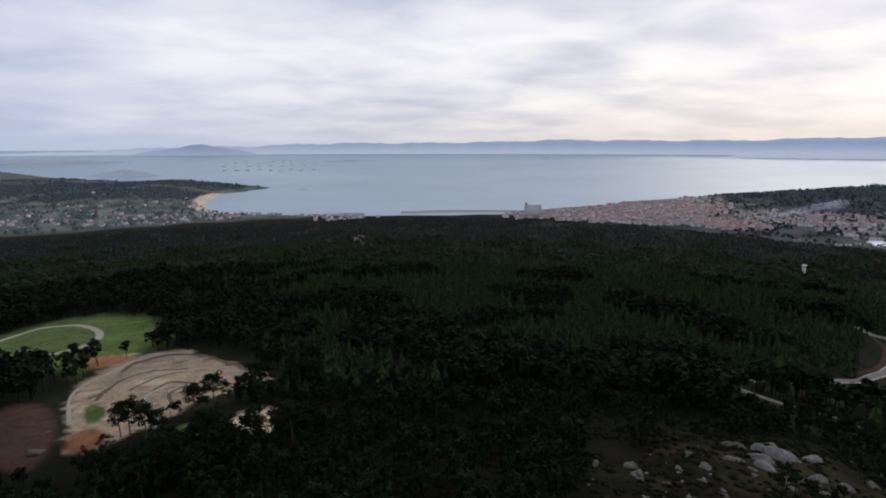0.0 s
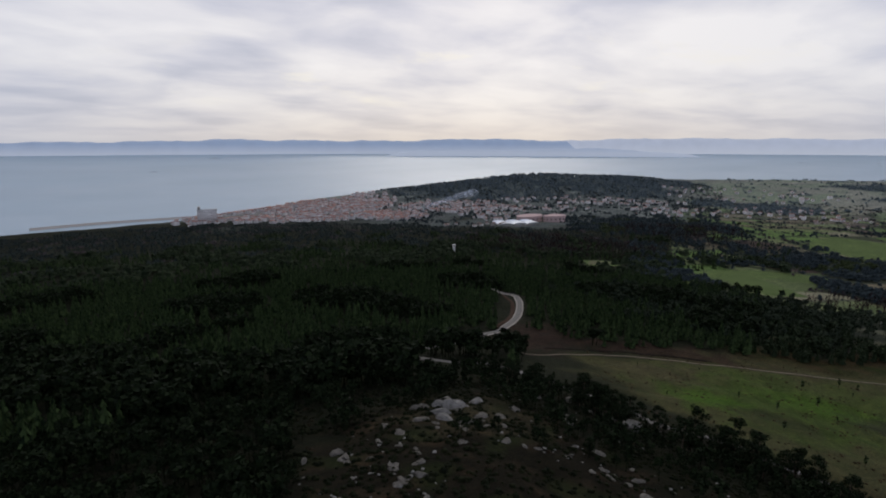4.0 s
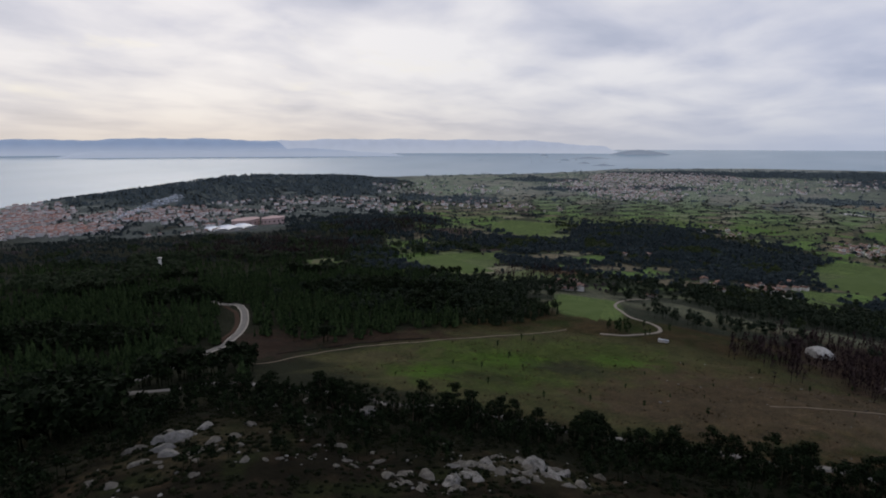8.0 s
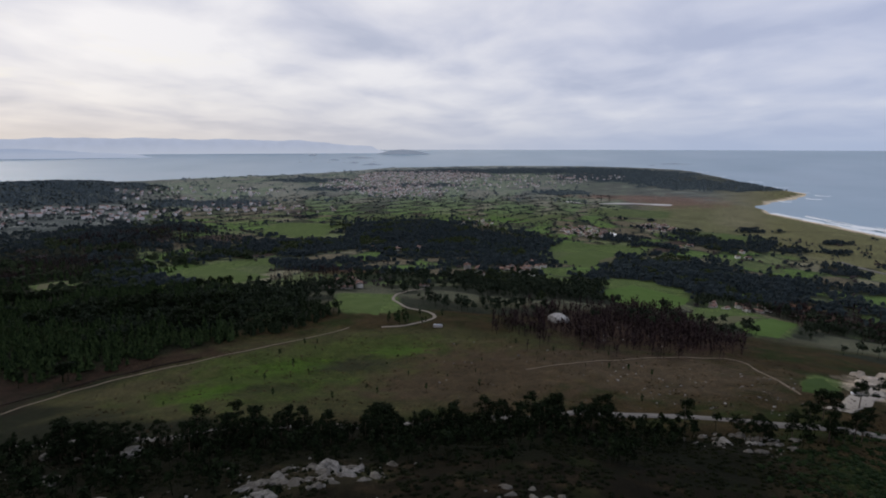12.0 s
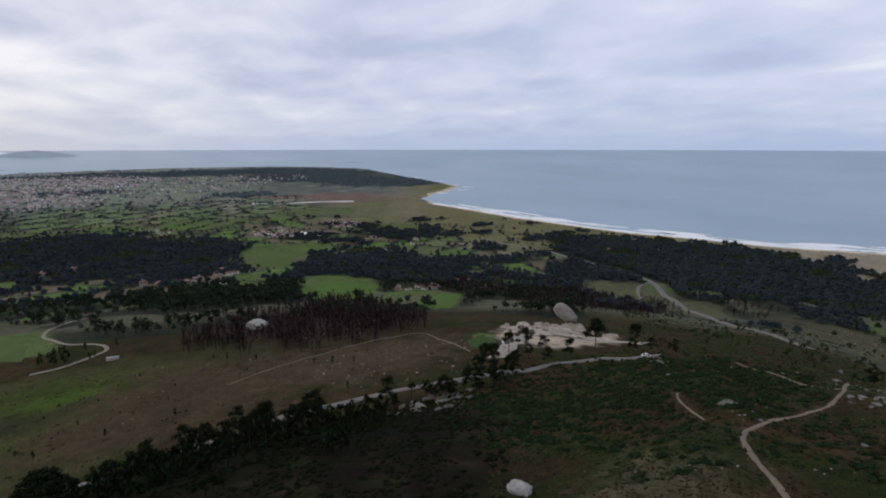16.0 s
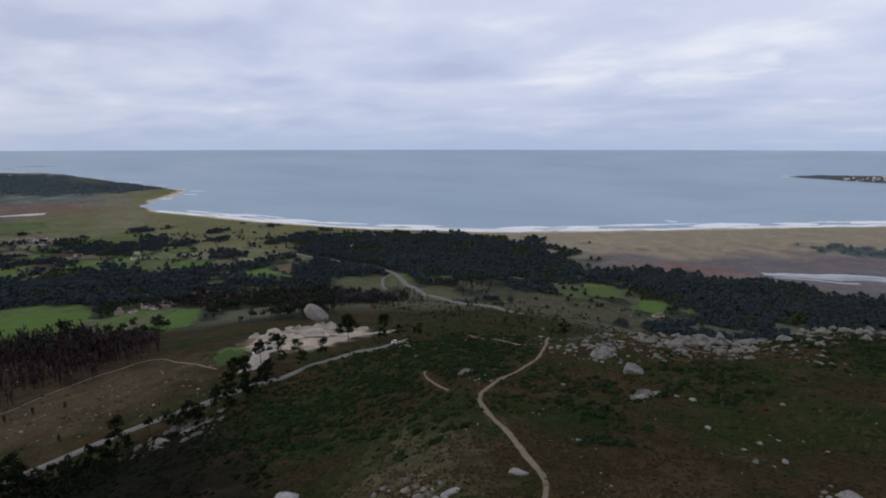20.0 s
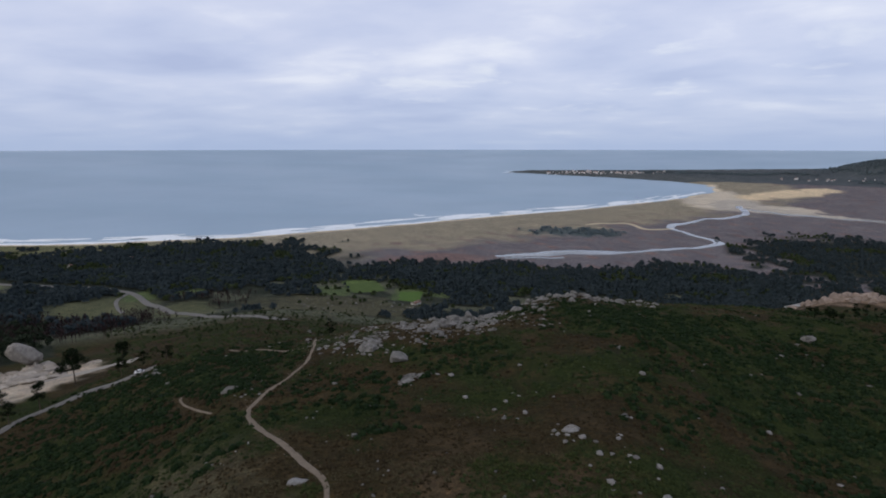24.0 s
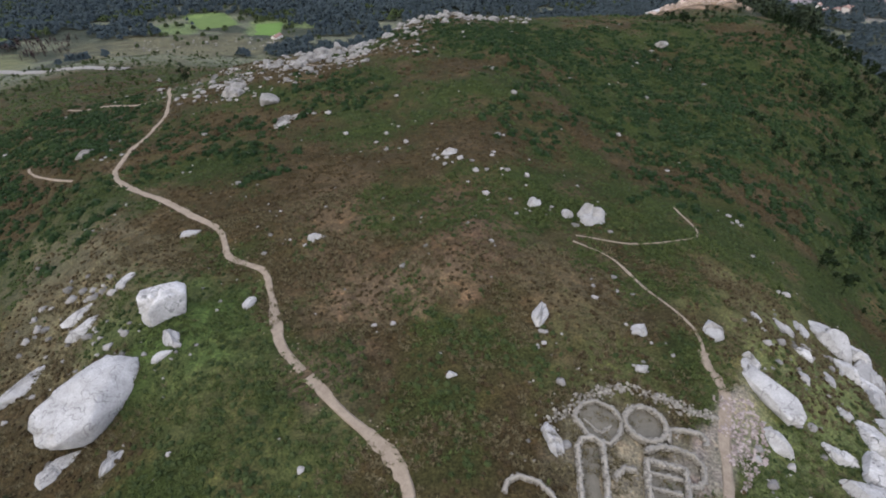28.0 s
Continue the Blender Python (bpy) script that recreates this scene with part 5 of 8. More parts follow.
def island(bearing, down, wide, high, mat, seed, label):
    """A low island: bearing, degrees below the level of its shore, half width in degrees, height in metres."""
    r = EYE / np.tan(np.radians(down))
    for _ in range(6):
        r = (EYE + r * r / (2 * GLOBE)) / np.tan(np.radians(down))
    rng = np.random.RandomState(seed)
    n, m = 28, 5
    a = np.arange(n) * 2 * np.pi / n
    edge = 1 + 0.16 * np.sin(a * 2 + rng.uniform(0, 6)) + 0.12 * np.sin(a * 3 + rng.uniform(0, 6)) + 0.08 * np.sin(a * 7 + rng.uniform(0, 6))
    v = []
    for k in range(m):
        q = 1 - k / (m - 1)
        lump = high * (1 - q ** 1.6) * (0.75 + 0.35 * np.sin(a * 2 + seed) + 0.18 * np.sin(a * 5 + seed))
        bq, rq = bearing + wide * edge * q * np.sin(a), r + min(r * np.radians(wide) * 0.8, 0.14 * r) * edge * q * np.cos(a)
        x, y = at(bq, rq)
        v.append(np.stack(drawn(x, y, lump - 6)[:3], -1))
    i = (np.arange(m - 1)[:, None] * n + np.arange(n)[None, :]).ravel()
    j = (np.arange(m - 1)[:, None] * n + (np.arange(n)[None, :] + 1) % n).ravel()
    me = mesh_from("island", np.array(v).reshape(-1, 3), np.stack([i, j, j + n, i + n], 1)[:, ::-1], mat)
    return tagged(new("island", me), label, "island", group="islands", kind="structure")


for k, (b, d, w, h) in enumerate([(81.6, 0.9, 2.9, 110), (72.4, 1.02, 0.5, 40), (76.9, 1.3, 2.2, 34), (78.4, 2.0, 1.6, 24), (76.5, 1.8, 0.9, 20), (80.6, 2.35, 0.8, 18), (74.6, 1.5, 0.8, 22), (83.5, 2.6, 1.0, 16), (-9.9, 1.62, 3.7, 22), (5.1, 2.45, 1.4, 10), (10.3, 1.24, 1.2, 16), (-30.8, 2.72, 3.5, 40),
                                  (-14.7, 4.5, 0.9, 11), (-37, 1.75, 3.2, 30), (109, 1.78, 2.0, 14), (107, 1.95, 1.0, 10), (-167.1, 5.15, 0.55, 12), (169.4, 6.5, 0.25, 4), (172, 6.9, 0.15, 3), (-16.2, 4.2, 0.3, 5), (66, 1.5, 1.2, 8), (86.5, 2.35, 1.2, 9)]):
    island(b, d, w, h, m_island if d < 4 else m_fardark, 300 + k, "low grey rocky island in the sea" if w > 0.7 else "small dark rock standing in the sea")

# surf along the ocean beach
beach = shore_line([(117.6, 2060), (122, 1840), (126.7, 1657), (132, 1530), (138, 1440), (144.5, 1405), (151, 1374), (156.5, 1400), (162, 1440), (170, 1540), (178, 1690), (186, 1886), (191.5, 2127), (196, 2420), (199, 2850)])


def offshore(out, i0=0.0, i1=1.0, wobble=6.0, seed=0):
    p = smooth_line([polar(x, y) for x, y in beach], 7.0)
    p = p[int(i0 * len(p)):max(int(i1 * len(p)), int(i0 * len(p)) + 4)]
    d = np.gradient(p, axis=0)
    d /= np.hypot(d[:, 0], d[:, 1])[:, None]
    rng = np.random.RandomState(seed)
    w = out + wobble * np.convolve(rng.normal(size=len(p) + 10), np.ones(11) / 3.3, "valid")
    return p + np.stack([-d[:, 1], d[:, 0]], 1) * w[:, None]


tagged(strip("surf", offshore(9, wobble=5, seed=1), 24, m_foam, 1.3, 0.6, 0.0, 1), "white wash along the ocean beach", "surf", kind="structure")
rngs = np.random.RandomState(44)
for k in range(58):
    i0 = rngs.uniform(0.02, 0.93)
    ln = rngs.uniform(0.02, 0.075)
    tagged(strip("breaker", offshore(16 + 80 * rngs.uniform() ** 1.8, i0, i0 + ln, 3, k + 2), rngs.uniform(5, 16), m_foam, 1.4, 0.55, 0.0, k, True), "white breaking wave off the beach", "surf", group="breakers", kind="structure")
for k, (i0, ln, out, wide) in enumerate([(0.36, 0.05, 55, 66), (0.42, 0.03, 48, 54), (0.53, 0.06, 60, 72), (0.60, 0.04, 55, 60), (0.67, 0.05, 62, 66), (0.27, 0.04, 55, 60), (0.76, 0.045, 60, 64), (0.15, 0.05, 60, 62), (0.08, 0.04, 66, 60)]):
    tagged(strip("breaker", offshore(out, i0, i0 + ln, 4, 90 + k), wide, m_foam, 1.6, 0.6, 0.0, 90 + k, True), "broad white breaker rolling onto the beach", "surf", group="breakers", kind="structure")
for k, (b, r) in enumerate([(119.6, 3050), (121.2, 2900), (120.6, 2700), (118.4, 2520), (118, 3350), (116, 3800), (111.5, 5000), (113, 4400), (107.6, 5650), (109.4, 5350), (179.4, 4700), (179.2, 4500), (-166.6, 2250), (169.6, 1700)]):
    bs = np.linspace(-1, 1, 6)
    tagged(strip("breaker", smooth_line([(b + 0.6 * q, r * (1 + 0.012 * q * q) - 12 * q) for q in bs], 12), 8 + r / 400, m_foam, 1.5, 0.5, 0.0, k, True), "white surf breaking on rocks off the cape", "surf", group="breakers", kind="structure")

# lagoons and the winding stream in the marsh
RIVER = smooth_line([(-158, 2150), (-157.5, 1909), (-161.1, 1707), (-163.8, 1537), (-162.1, 1436), (-159.4, 1337), (-160.4, 1264), (-165.4, 1148), (-169.4, 1123), (-174, 1075), (-178.5, 1040), (178, 1020)], 8)
tagged(strip("stream", RIVER, 24, m_water, 0.9, 0.25, None, 3), "pale winding tidal stream in the marsh", "stream", kind="structure")
tagged(strip("stream", smooth_line([(-158, 2100), (-155, 1990), (-151, 1945), (-147.5, 1950), (-145, 1900)], 8), 22, m_water, 1.2, 0.3, None, 4), "side arm of the tidal stream", "stream", kind="structure")
tagged(strip("lagoon", smooth_line([(-180, 1030), (-176, 1060), (-172, 1090), (-168.5, 1130)], 8), 46, m_water, 0.8, 0.2, None, 5), "shallow pale lagoon in the marsh", "lagoon", kind="structure")
tagged(strip("lagoon", smooth_line([(98.5, 2065), (101, 2050), (104, 2058), (106.6, 2085), (109, 2068)], 8), 40, m_salt, 1.4, 0.45, None, 6), "white salt flat behind the dunes", "salt flat", kind="structure")
tagged(strip("lagoon", smooth_line([(179, 1000), (-177, 1010), (-174, 1030)], 8), 12, m_water, 0.9, 0.3, None, 7), "narrow pool at the edge of the marsh", "lagoon", kind="structure")
tagged(strip("sand_track", smooth_line([(-172, 1500), (-168, 1560), (-166, 1480), (-163.5, 1500)], 8), 12, mottled("pale_dune_sand", (0.38, 0.31, 0.2), (0.56, 0.47, 0.33), 6, 0.95, 6, 0.1), 1.0, 0.4, None, 8),
       "bare sandy tracks in the dunes", "sand", kind="structure")

# the oval track in the park
oc = np.array(at(-38.1, 396))
turn_a = np.linspace(0, 2 * np.pi, 60)
rad_v, tan_v = oc / np.hypot(*oc), np.array([oc[1], -oc[0]]) / np.hypot(*oc)
loop = oc + np.outer(np.cos(turn_a), rad_v) * 41 + np.outer(np.sin(turn_a), tan_v) * 28
tagged(strip("oval_track", loop, 5.0, m_road, 0.3, 0.03), "pale sandy oval track round a lawn", "track", kind="structure")
for wide, line in ((2.6, [(-32.8, 294), (-31.1, 312), (-28.5, 315), (-25.6, 306), (-22.5, 268), (-19.5, 236)]), (2.4, [(-35.0, 243), (-33.4, 271), (-31.5, 281), (-29.2, 281), (-26.9, 279)]), (1.6, [(-32.3, 247), (-31.0, 259), (-29.3, 267), (-27.5, 269)]),
                   (1.8, [(-30.4, 240), (-28.7, 254), (-26.1, 239)]), (1.8, [(-28.3, 206), (-28.9, 228), (-27.6, 240)]), (3.0, [(-35.6, 250), (-34.6, 252), (-33.8, 258)])):
    tagged(strip("haul_track", smooth_line(line), wide, m_rut, 0.2, 0.4), "dark rutted haul track in pale earthworks", "track", kind="structure")
for wide, line in ((1.6, [(-37.3, 216), (-36.8, 264), (-34.7, 288), (-32.7, 304), (-31.0, 318), (-27, 318)]), (1.4, [(-33.2, 258), (-31.4, 270), (-29, 274), (-26.5, 268)]), (1.5, [(-31.5, 215), (-30.6, 235), (-28.6, 245), (-26, 232)])):
    tagged(strip("haul_track", smooth_line(line), wide, m_road, 0.25, 0.3), "pale wheel track in bare earthworks", "track", kind="structure")

# ---- buildings ----
m_wall = mottled("painted_render_walls", (0.40, 0.38, 0.345), (0.68, 0.655, 0.61), 2.5, 0.85, 6, 0.01, 0.35, "thing")
m_stonewall = mottled("grey_granite_walls", (0.25, 0.23, 0.21), (0.42, 0.39, 0.35), 1.5, 0.9, 6, 0.03, 0.35, "thing")
m_tile = mottled("orange_clay_roof_tiles", (0.14, 0.085, 0.068), (0.26, 0.165, 0.135), 2.0, 0.85, 8, 0.04, 0.35, "thing")
m_pane = material("dark_window_glass")[0]
m_pane.node_tree.nodes["Principled BSDF"].inputs["Base Color"].default_value = (0.03, 0.035, 0.04, 1)
m_pane.node_tree.nodes["Principled BSDF"].inputs["Roughness"].default_value = 0.1
m_door = mottled("brown_wooden_door", (0.07, 0.045, 0.03), (0.14, 0.09, 0.06), 0.5, 0.7, 6, 0.01, 0.3)
m_white = mottled("white_sheet_roof", (0.66, 0.68, 0.70), (0.84, 0.85, 0.86), 6, 0.6, 6, 0.0, 0.3)
m_rose = mottled("rose_painted_walls", (0.40, 0.29, 0.27), (0.52, 0.385, 0.36), 6, 0.85, 6, 0.0, 0.3)
m_metal = mottled("weathered_grey_metal", (0.22, 0.23, 0.24), (0.36, 0.37, 0.38), 2, 0.55, 6, 0.0, 0.3)


def box(x0, x1, y0, y1, z0, z1):
    v = np.array([(x, y, z) for z in (z0, z1) for x, y in ((x0, y0), (x1, y0), (x1, y1), (x0, y1))], float)
    f = np.array([(0, 2, 1), (0, 3, 2), (4, 5, 6), (4, 6, 7), (0, 1, 5), (0, 5, 4), (1, 2, 6), (1, 6, 5), (2, 3, 7), (2, 7, 6), (3, 0, 4), (3, 4, 7)])
    return v, f


def part(name, shape, mat, parent, label=""):
    ob = new(name, mesh_from(name, shape[0], shape[1], mat, False))
    ob.parent = parent
    if label:
        ob["label"] = label
    return ob


def gable(w, d, h, rise, over=0.4, thick=0.22):
    """Walls with gables, and a roof of two slopes with eaves."""
    hw, hd = w / 2, d / 2
    v = [(-hw, -hd, -1.5), (hw, -hd, -1.5), (hw, hd, -1.5), (-hw, hd, -1.5), (-hw, -hd, h), (hw, -hd, h), (hw, hd, h), (-hw, hd, h), (-hw, 0, h + rise), (hw, 0, h + rise)]
    f = [(0, 1, 5), (0, 5, 4), (1, 2, 6), (1, 6, 5), (2, 3, 7), (2, 7, 6), (3, 0, 4), (3, 4, 7), (4, 7, 8), (5, 9, 6)]
    k = rise / hd
    parts = []
    for s in (-1, 1):
        e, ez = s * (hd + over), h - over * k
        a = [(-hw - over, e, ez), (hw + over, e, ez), (hw + over, 0, h + rise), (-hw - over, 0, h + rise)]
        q = [(x, y, z + thick) for x, y, z in a]
        vv = np.array(a + q)
        ff = np.array([(0, 1, 2), (0, 2, 3), (4, 6, 5), (4, 7, 6), (0, 4, 5), (0, 5, 1), (1, 5, 6), (1, 6, 2), (3, 7, 4), (3, 4, 0)])
        parts.append((vv, ff if s > 0 else ff[:, ::-1]))
    return (np.array(v), np.array(f)), join(parts)


def house(w, d, h, rise, wall_mat, label, chimney=True):
    """A house with walls, tiled roof, door, windows and chimney, built at the origin."""
    ob = tagged(new("house"), label, "house", group="houses")
    walls, roof = gable(w, d, h, rise)
    part("wall", walls, wall_mat, ob)
    part("roof", roof, m_tile, ob)
    rows = 2 if h > 4.5 else 1
    for lvl in range(rows):
        for s in (-1, 1):
            for q in (-0.28, 0.28):
                zz = 1.0 + 2.8 * lvl
                pane = part("window", box(w * q - 0.55, w * q + 0.55, s * (d / 2 + 0.03) - 0.04, s * (d / 2 + 0.03) + 0.04, zz, zz + 1.3), m_pane, ob)
                y1 = s * (d / 2 + 0.05)
                part("frame", join([box(w * q - 0.66, w * q - 0.55, y1 - 0.06, y1 + 0.06, zz - 0.1, zz + 1.4), box(w * q + 0.55, w * q + 0.66, y1 - 0.06, y1 + 0.06, zz - 0.1, zz + 1.4),
                                    box(w * q - 0.55, w * q + 0.55, y1 - 0.06, y1 + 0.06, zz + 1.3, zz + 1.4), box(w * q - 0.72, w * q + 0.72, y1 - 0.1, y1 + 0.1, zz - 0.14, zz)]), m_stonewall, pane)
    part("door", box(-0.5, 0.5, -d / 2 - 0.07, -d / 2 + 0.02, 0, 2.05), m_door, ob)
    if chimney:
        part("chimney", box(w * 0.28, w * 0.28 + 0.7, 0.5, 1.2, h, h + rise + 0.9), wall_mat, ob)
    return ob


def put(ob, bearing, r, turn, scale=1.0, first=False, sink=0.0):
    """Stand a copy of ob (or ob itself) on the ground at a true place."""
    x, y = at(bearing, r)
    px, py, pz, k = (float(q) for q in drawn(x, y, height(x, y) - sink))
    m = Matrix.LocRotScale((px, py, pz), Euler((0, 0, radians(turn))), None)
    if first:
        ob.matrix_basis = m @ Matrix.Diagonal((k * scale, k * scale, k * scale, 1))
        return ob
    c = copy_thing(ob, m)
    c.scale = (k * scale,) * 3
    return c


HOUSES = [house(11, 8, 5.6, 2.0, m_wall, "two-storey white rendered house with an orange tiled roof"),
          house(14, 8, 3.2, 2.0, m_wall, "long low white house with an orange tiled roof"),
          house(9, 9, 6.0, 1.8, m_stonewall, "square granite house with an orange tiled roof"),
          house(16, 9, 3.4, 1.6, m_stonewall, "grey stone farm building with a tiled roof", False),
          house(10, 7, 5.4, 1.7, m_wall, "pale two-storey house with a hipped clay roof")]
rngh = np.random.RandomState(9)
used = set()


def village(bearing, r, wb, wr, count, turn, big=1.0):
    spots_done = []
    for _ in range(count * 12):
        if len(spots_done) >= count:
            break
        a, q = rngh.uniform(0, 6.28), np.sqrt(rngh.uniform())
        b, d = bearing + wb * q * np.cos(a), r + wr * q * np.sin(a)
        x, y = at(b, d)
        if any((x - u) ** 2 + (y - v) ** 2 < (15 * big) ** 2 for u, v in spots_done):
            continue
        spots_done.append((x, y))
        k = rngh.randint(0, len(HOUSES))
        put(HOUSES[k], b, d, turn + rngh.choice([0, 90, 180]) + rngh.uniform(-14, 14), big * rngh.uniform(0.7, 1.0), k not in used)
        used.add(k)


village(100.8, 1268, 2.4, 110, 38, 20)
village(107.7, 1421, 1.9, 80, 24, 35)
village(95, 770, 2.0, 45, 8, 60, 0.8)
village(89, 1347, 2.2, 120, 12, 10)
village(74.8, 585, 1.6, 14, 3, 15)
village(115.2, 605, 2.6, 14, 6, 40, 0.72)
put(HOUSES[1], 169.1, 629, 60, 0.85, True)
used.add(1)
village(-138.5, 905, 2.0, 24, 6, 30)
village(89.4, 705, 1.0, 12, 2, 0)
village(-33, 620, 1.6, 20, 5, 30)
village(-9, 930, 0.8, 20, 3, 30)
village(36.5, 1260, 3.5, 40, 10, 10)
village(70, 1750, 6, 110, 18, 10)
village(112, 1100, 5, 60, 6, 10)
village(140, 1080, 6, 60, 6, 10)
village(74.6, 560, 2.4, 16, 5, 15)
village(84.4, 558, 0.8, 8, 1, 15)
village(89, 660, 1.2, 16, 3, 40)
village(94.5, 725, 2.6, 30, 8, 25)
village(119, 660, 3.2, 40, 6, 50, 0.75)
village(80, 900, 4, 60, 5, 50)


def far_houses(name, patches, label, seed, big=1.0):
    """Houses too far and many to count: walls and roofs joined."""
    rng = np.random.RandomState(seed)
    protos = []
    for w, d, h, q in ((11, 9, 7, 2), (14, 10, 10, 2), (10, 9, 5, 2), (20, 11, 12, 1.5), (9, 8, 6, 2)):
        walls, roof = gable(w, d, h, q)
        protos.append((walls, roof))
    vs, fs, ms, n = [], [], [], 0
    for b0, r0, wb, wr, count in patches:
        a, q = rng.uniform(0, 6.28, count), np.sqrt(rng.uniform(size=count))
        b, r = b0 + wb * q * np.cos(a), r0 + wr * q * np.sin(a)
        x, y = at(b, r)
        ok = coast_distance(x, y, LAND) > 18
        x, y = x[ok], y[ok]
        px, py, pz, k = drawn(x, y, height(x, y))
        for i in range(len(x)):
            t = rng.uniform(0, 6.28)
            c, s = np.cos(t), np.sin(t)
            for w, shape in enumerate(protos[rng.randint(0, 5)]):
                v = shape[0] * k[i] * big * 1.0
                vs.append(np.stack([v[:, 0] * c - v[:, 1] * s + px[i], v[:, 0] * s + v[:, 1] * c + py[i], v[:, 2] + pz[i]], 1))
                fs.append(shape[1] + n)
                ms += [w] * len(shape[1])
                n += len(v)
    me = mesh_from(name, np.concatenate(vs), np.concatenate(fs), m_townwall, False)
    me.materials.append(m_townroof)
    me.polygons.foreach_set("material_index", np.array(ms, np.int32))
    return tagged(new(name, me), label, "town", kind="stuff")


m_townwall = mottled("town_walls", (0.38, 0.365, 0.36), (0.76, 0.73, 0.71), 14, 0.85, 5, 0.0, 0.3, "piece")
m_townroof = mottled("town_roofs", (0.24, 0.125, 0.10), (0.44, 0.27, 0.22), 14, 0.85, 5, 0.0, 0.3, "piece")
far_houses("town", [(19, 1850, 8.5, 270, 900), (12, 1760, 5, 90, 200), (27.4, 1500, 3.8, 110, 240), (34, 1800, 6, 220, 240), (25, 2100, 3, 260, 160), (17, 1480, 7, 85, 230), (8.5, 1480, 2.5, 60, 36), (-11, 1460, 4, 40, 22)], "dense pale harbour town with red roofs by the firth", 21, 0.74)
far_houses("suburb", [(48, 2080, 9, 150, 90), (57, 1750, 6, 160, 40), (44, 1750, 5, 110, 40), (62, 2600, 8, 300, 60), (38, 1500, 4, 120, 30), (66, 1900, 5, 200, 40)], "scattered pale houses below the wooded hill", 22, 0.75)
far_houses("fishing_town", [(84, 3800, 7, 650, 700), (79, 3000, 6, 500, 330), (82, 2450, 5, 260, 120), (92, 3300, 9, 600, 150), (101, 3700, 4, 250, 70), (82, 2700, 9, 260, 70)], "distant low fishing town on the point", 23, 0.72)
far_houses("bay_village", [(-27.3, 1660, 8, 120, 90), (-37, 1850, 6, 200, 60), (-24.4, 2050, 1.2, 200, 40), (-33, 2300, 8, 300, 26), (-14, 1690, 6, 24, 40)], "scattered houses along the beach across the bay", 24, 0.6)
far_houses("headland_village", [(-170.9, 4300, 7, 100, 90), (-138.8, 3900, 3.4, 420, 110), (-128, 3600, 4, 300, 40), (-150, 4000, 6, 120, 20)], "distant white village on the headland", 25, 0.85)


def apartment_block(w, d, h, floors, bays):
    ob = tagged(new("apartment_building"), "tall grey concrete apartment block above the harbour", "building")
    part("wall", box(-w / 2, w / 2, -d / 2, d / 2, -3, h), m_townwall, ob)
    part("roof", box(-w / 2 - 0.4, w / 2 + 0.4, -d / 2 - 0.4, d / 2 + 0.4, h, h + 0.6), m_metal, ob)
    part("lift_house", box(-w / 2 + 2, -w / 2 + 8, -3, 3, h + 0.6, h + 8), m_stonewall, ob)
    for i in range(floors):
        for j in range(bays):
            x, z = -w / 2 + (j + 0.5) * w / bays, 1.2 + i * (h - 1) / floors
            part("window", box(x - 1.1, x + 1.1, -d / 2 - 0.12, -d / 2 + 0.02, z, z + 1.6), m_pane, ob)
    return ob


put(apartment_block(46, 18, 34, 9, 9), 9.2, 1470, -9, 1.0, True)


def factory_hall():
    """Long sheds with white saw-backed roofs."""
    ob = tagged(new("factory"), "long white-roofed factory sheds side by side", "factory")
    for i in range(3):
        x = -48 + i * 36
        part("wall", box(x, x + 33, -30, 30, -4, 6), m_stonewall, ob)
        rows = []
        for a in np.linspace(0, np.pi, 9):
            rows.append((x + 16.5 - 17 * np.cos(a), 6 + 4.0 * np.sin(a)))
        v = np.array([(u, yy, w) for yy in (-31, 31) for u, w in rows])
        n = len(rows)
        f = [(j, j + 1, n + j + 1) for j in range(n - 1)] + [(j, n + j + 1, n + j) for j in range(n - 1)] + [(0, j, j + 1) for j in range(1, n - 1)] + [(n, n + j + 1, n + j) for j in range(1, n - 1)]
        part("roof", (v, np.array(f)), m_white, ob)
        part("door", box(x + 13, x + 20, -30.2, -29.9, 0, 4.5), m_metal, ob)
    return ob


put(factory_hall(), 40.4, 1290, -20, 0.95, True)


def rose_hall(n, label):
    ob = tagged(new("sports_hall"), label, "building")
    v = np.array([(n * np.cos(a), 0.62 * n * np.sin(a), z) for z in (-4, 13) for a in np.linspace(0, 2 * np.pi, 17)[:-1]])
    k = 16
    f = [(i, (i + 1) % k, k + (i + 1) % k) for i in range(k)] + [(i, k + (i + 1) % k, k + i) for i in range(k)]
    part("wall", (v, np.array(f)), m_rose, ob)
    top = np.array([(1.03 * n * np.cos(a), 0.64 * n * np.sin(a), 13 + 0.02 * n) for a in np.linspace(0, 2 * np.pi, 17)[:-1]] + [(0, 0, 17)])
    part("roof", (top, np.array([(i, (i + 1) % k, k) for i in range(k)])), m_rose, ob)
    for a in np.linspace(np.pi, 2 * np.pi, 9):
        c, s = n * np.cos(a), 0.62 * n * np.sin(a)
        part("window", box(c - 1.5, c + 1.5, s - 0.5, s + 0.3, 6, 9), m_pane, ob)
    return ob


put(rose_hall(34, "large rounded rose-coloured hall by the factory"), 42.0, 1395, 10, 1.25, True)
put(rose_hall(26, "second rose-coloured hall with a shallow roof"), 44.6, 1390, -5, 1.25, True)


def water_tower():
    ob = tagged(new("water_tower"), "slim pale concrete tower rising from the forest", "tower")
    part("shaft", prism(3.2, 2.6, 24, 10), m_wall, ob)
    part("tank", prism(3.4, 5.0, 3, 10, (0, 0), 24), m_wall, ob)
    part("cap", prism(5.0, 0.3, 2, 10, (0, 0), 27), m_wall, ob)
    return ob


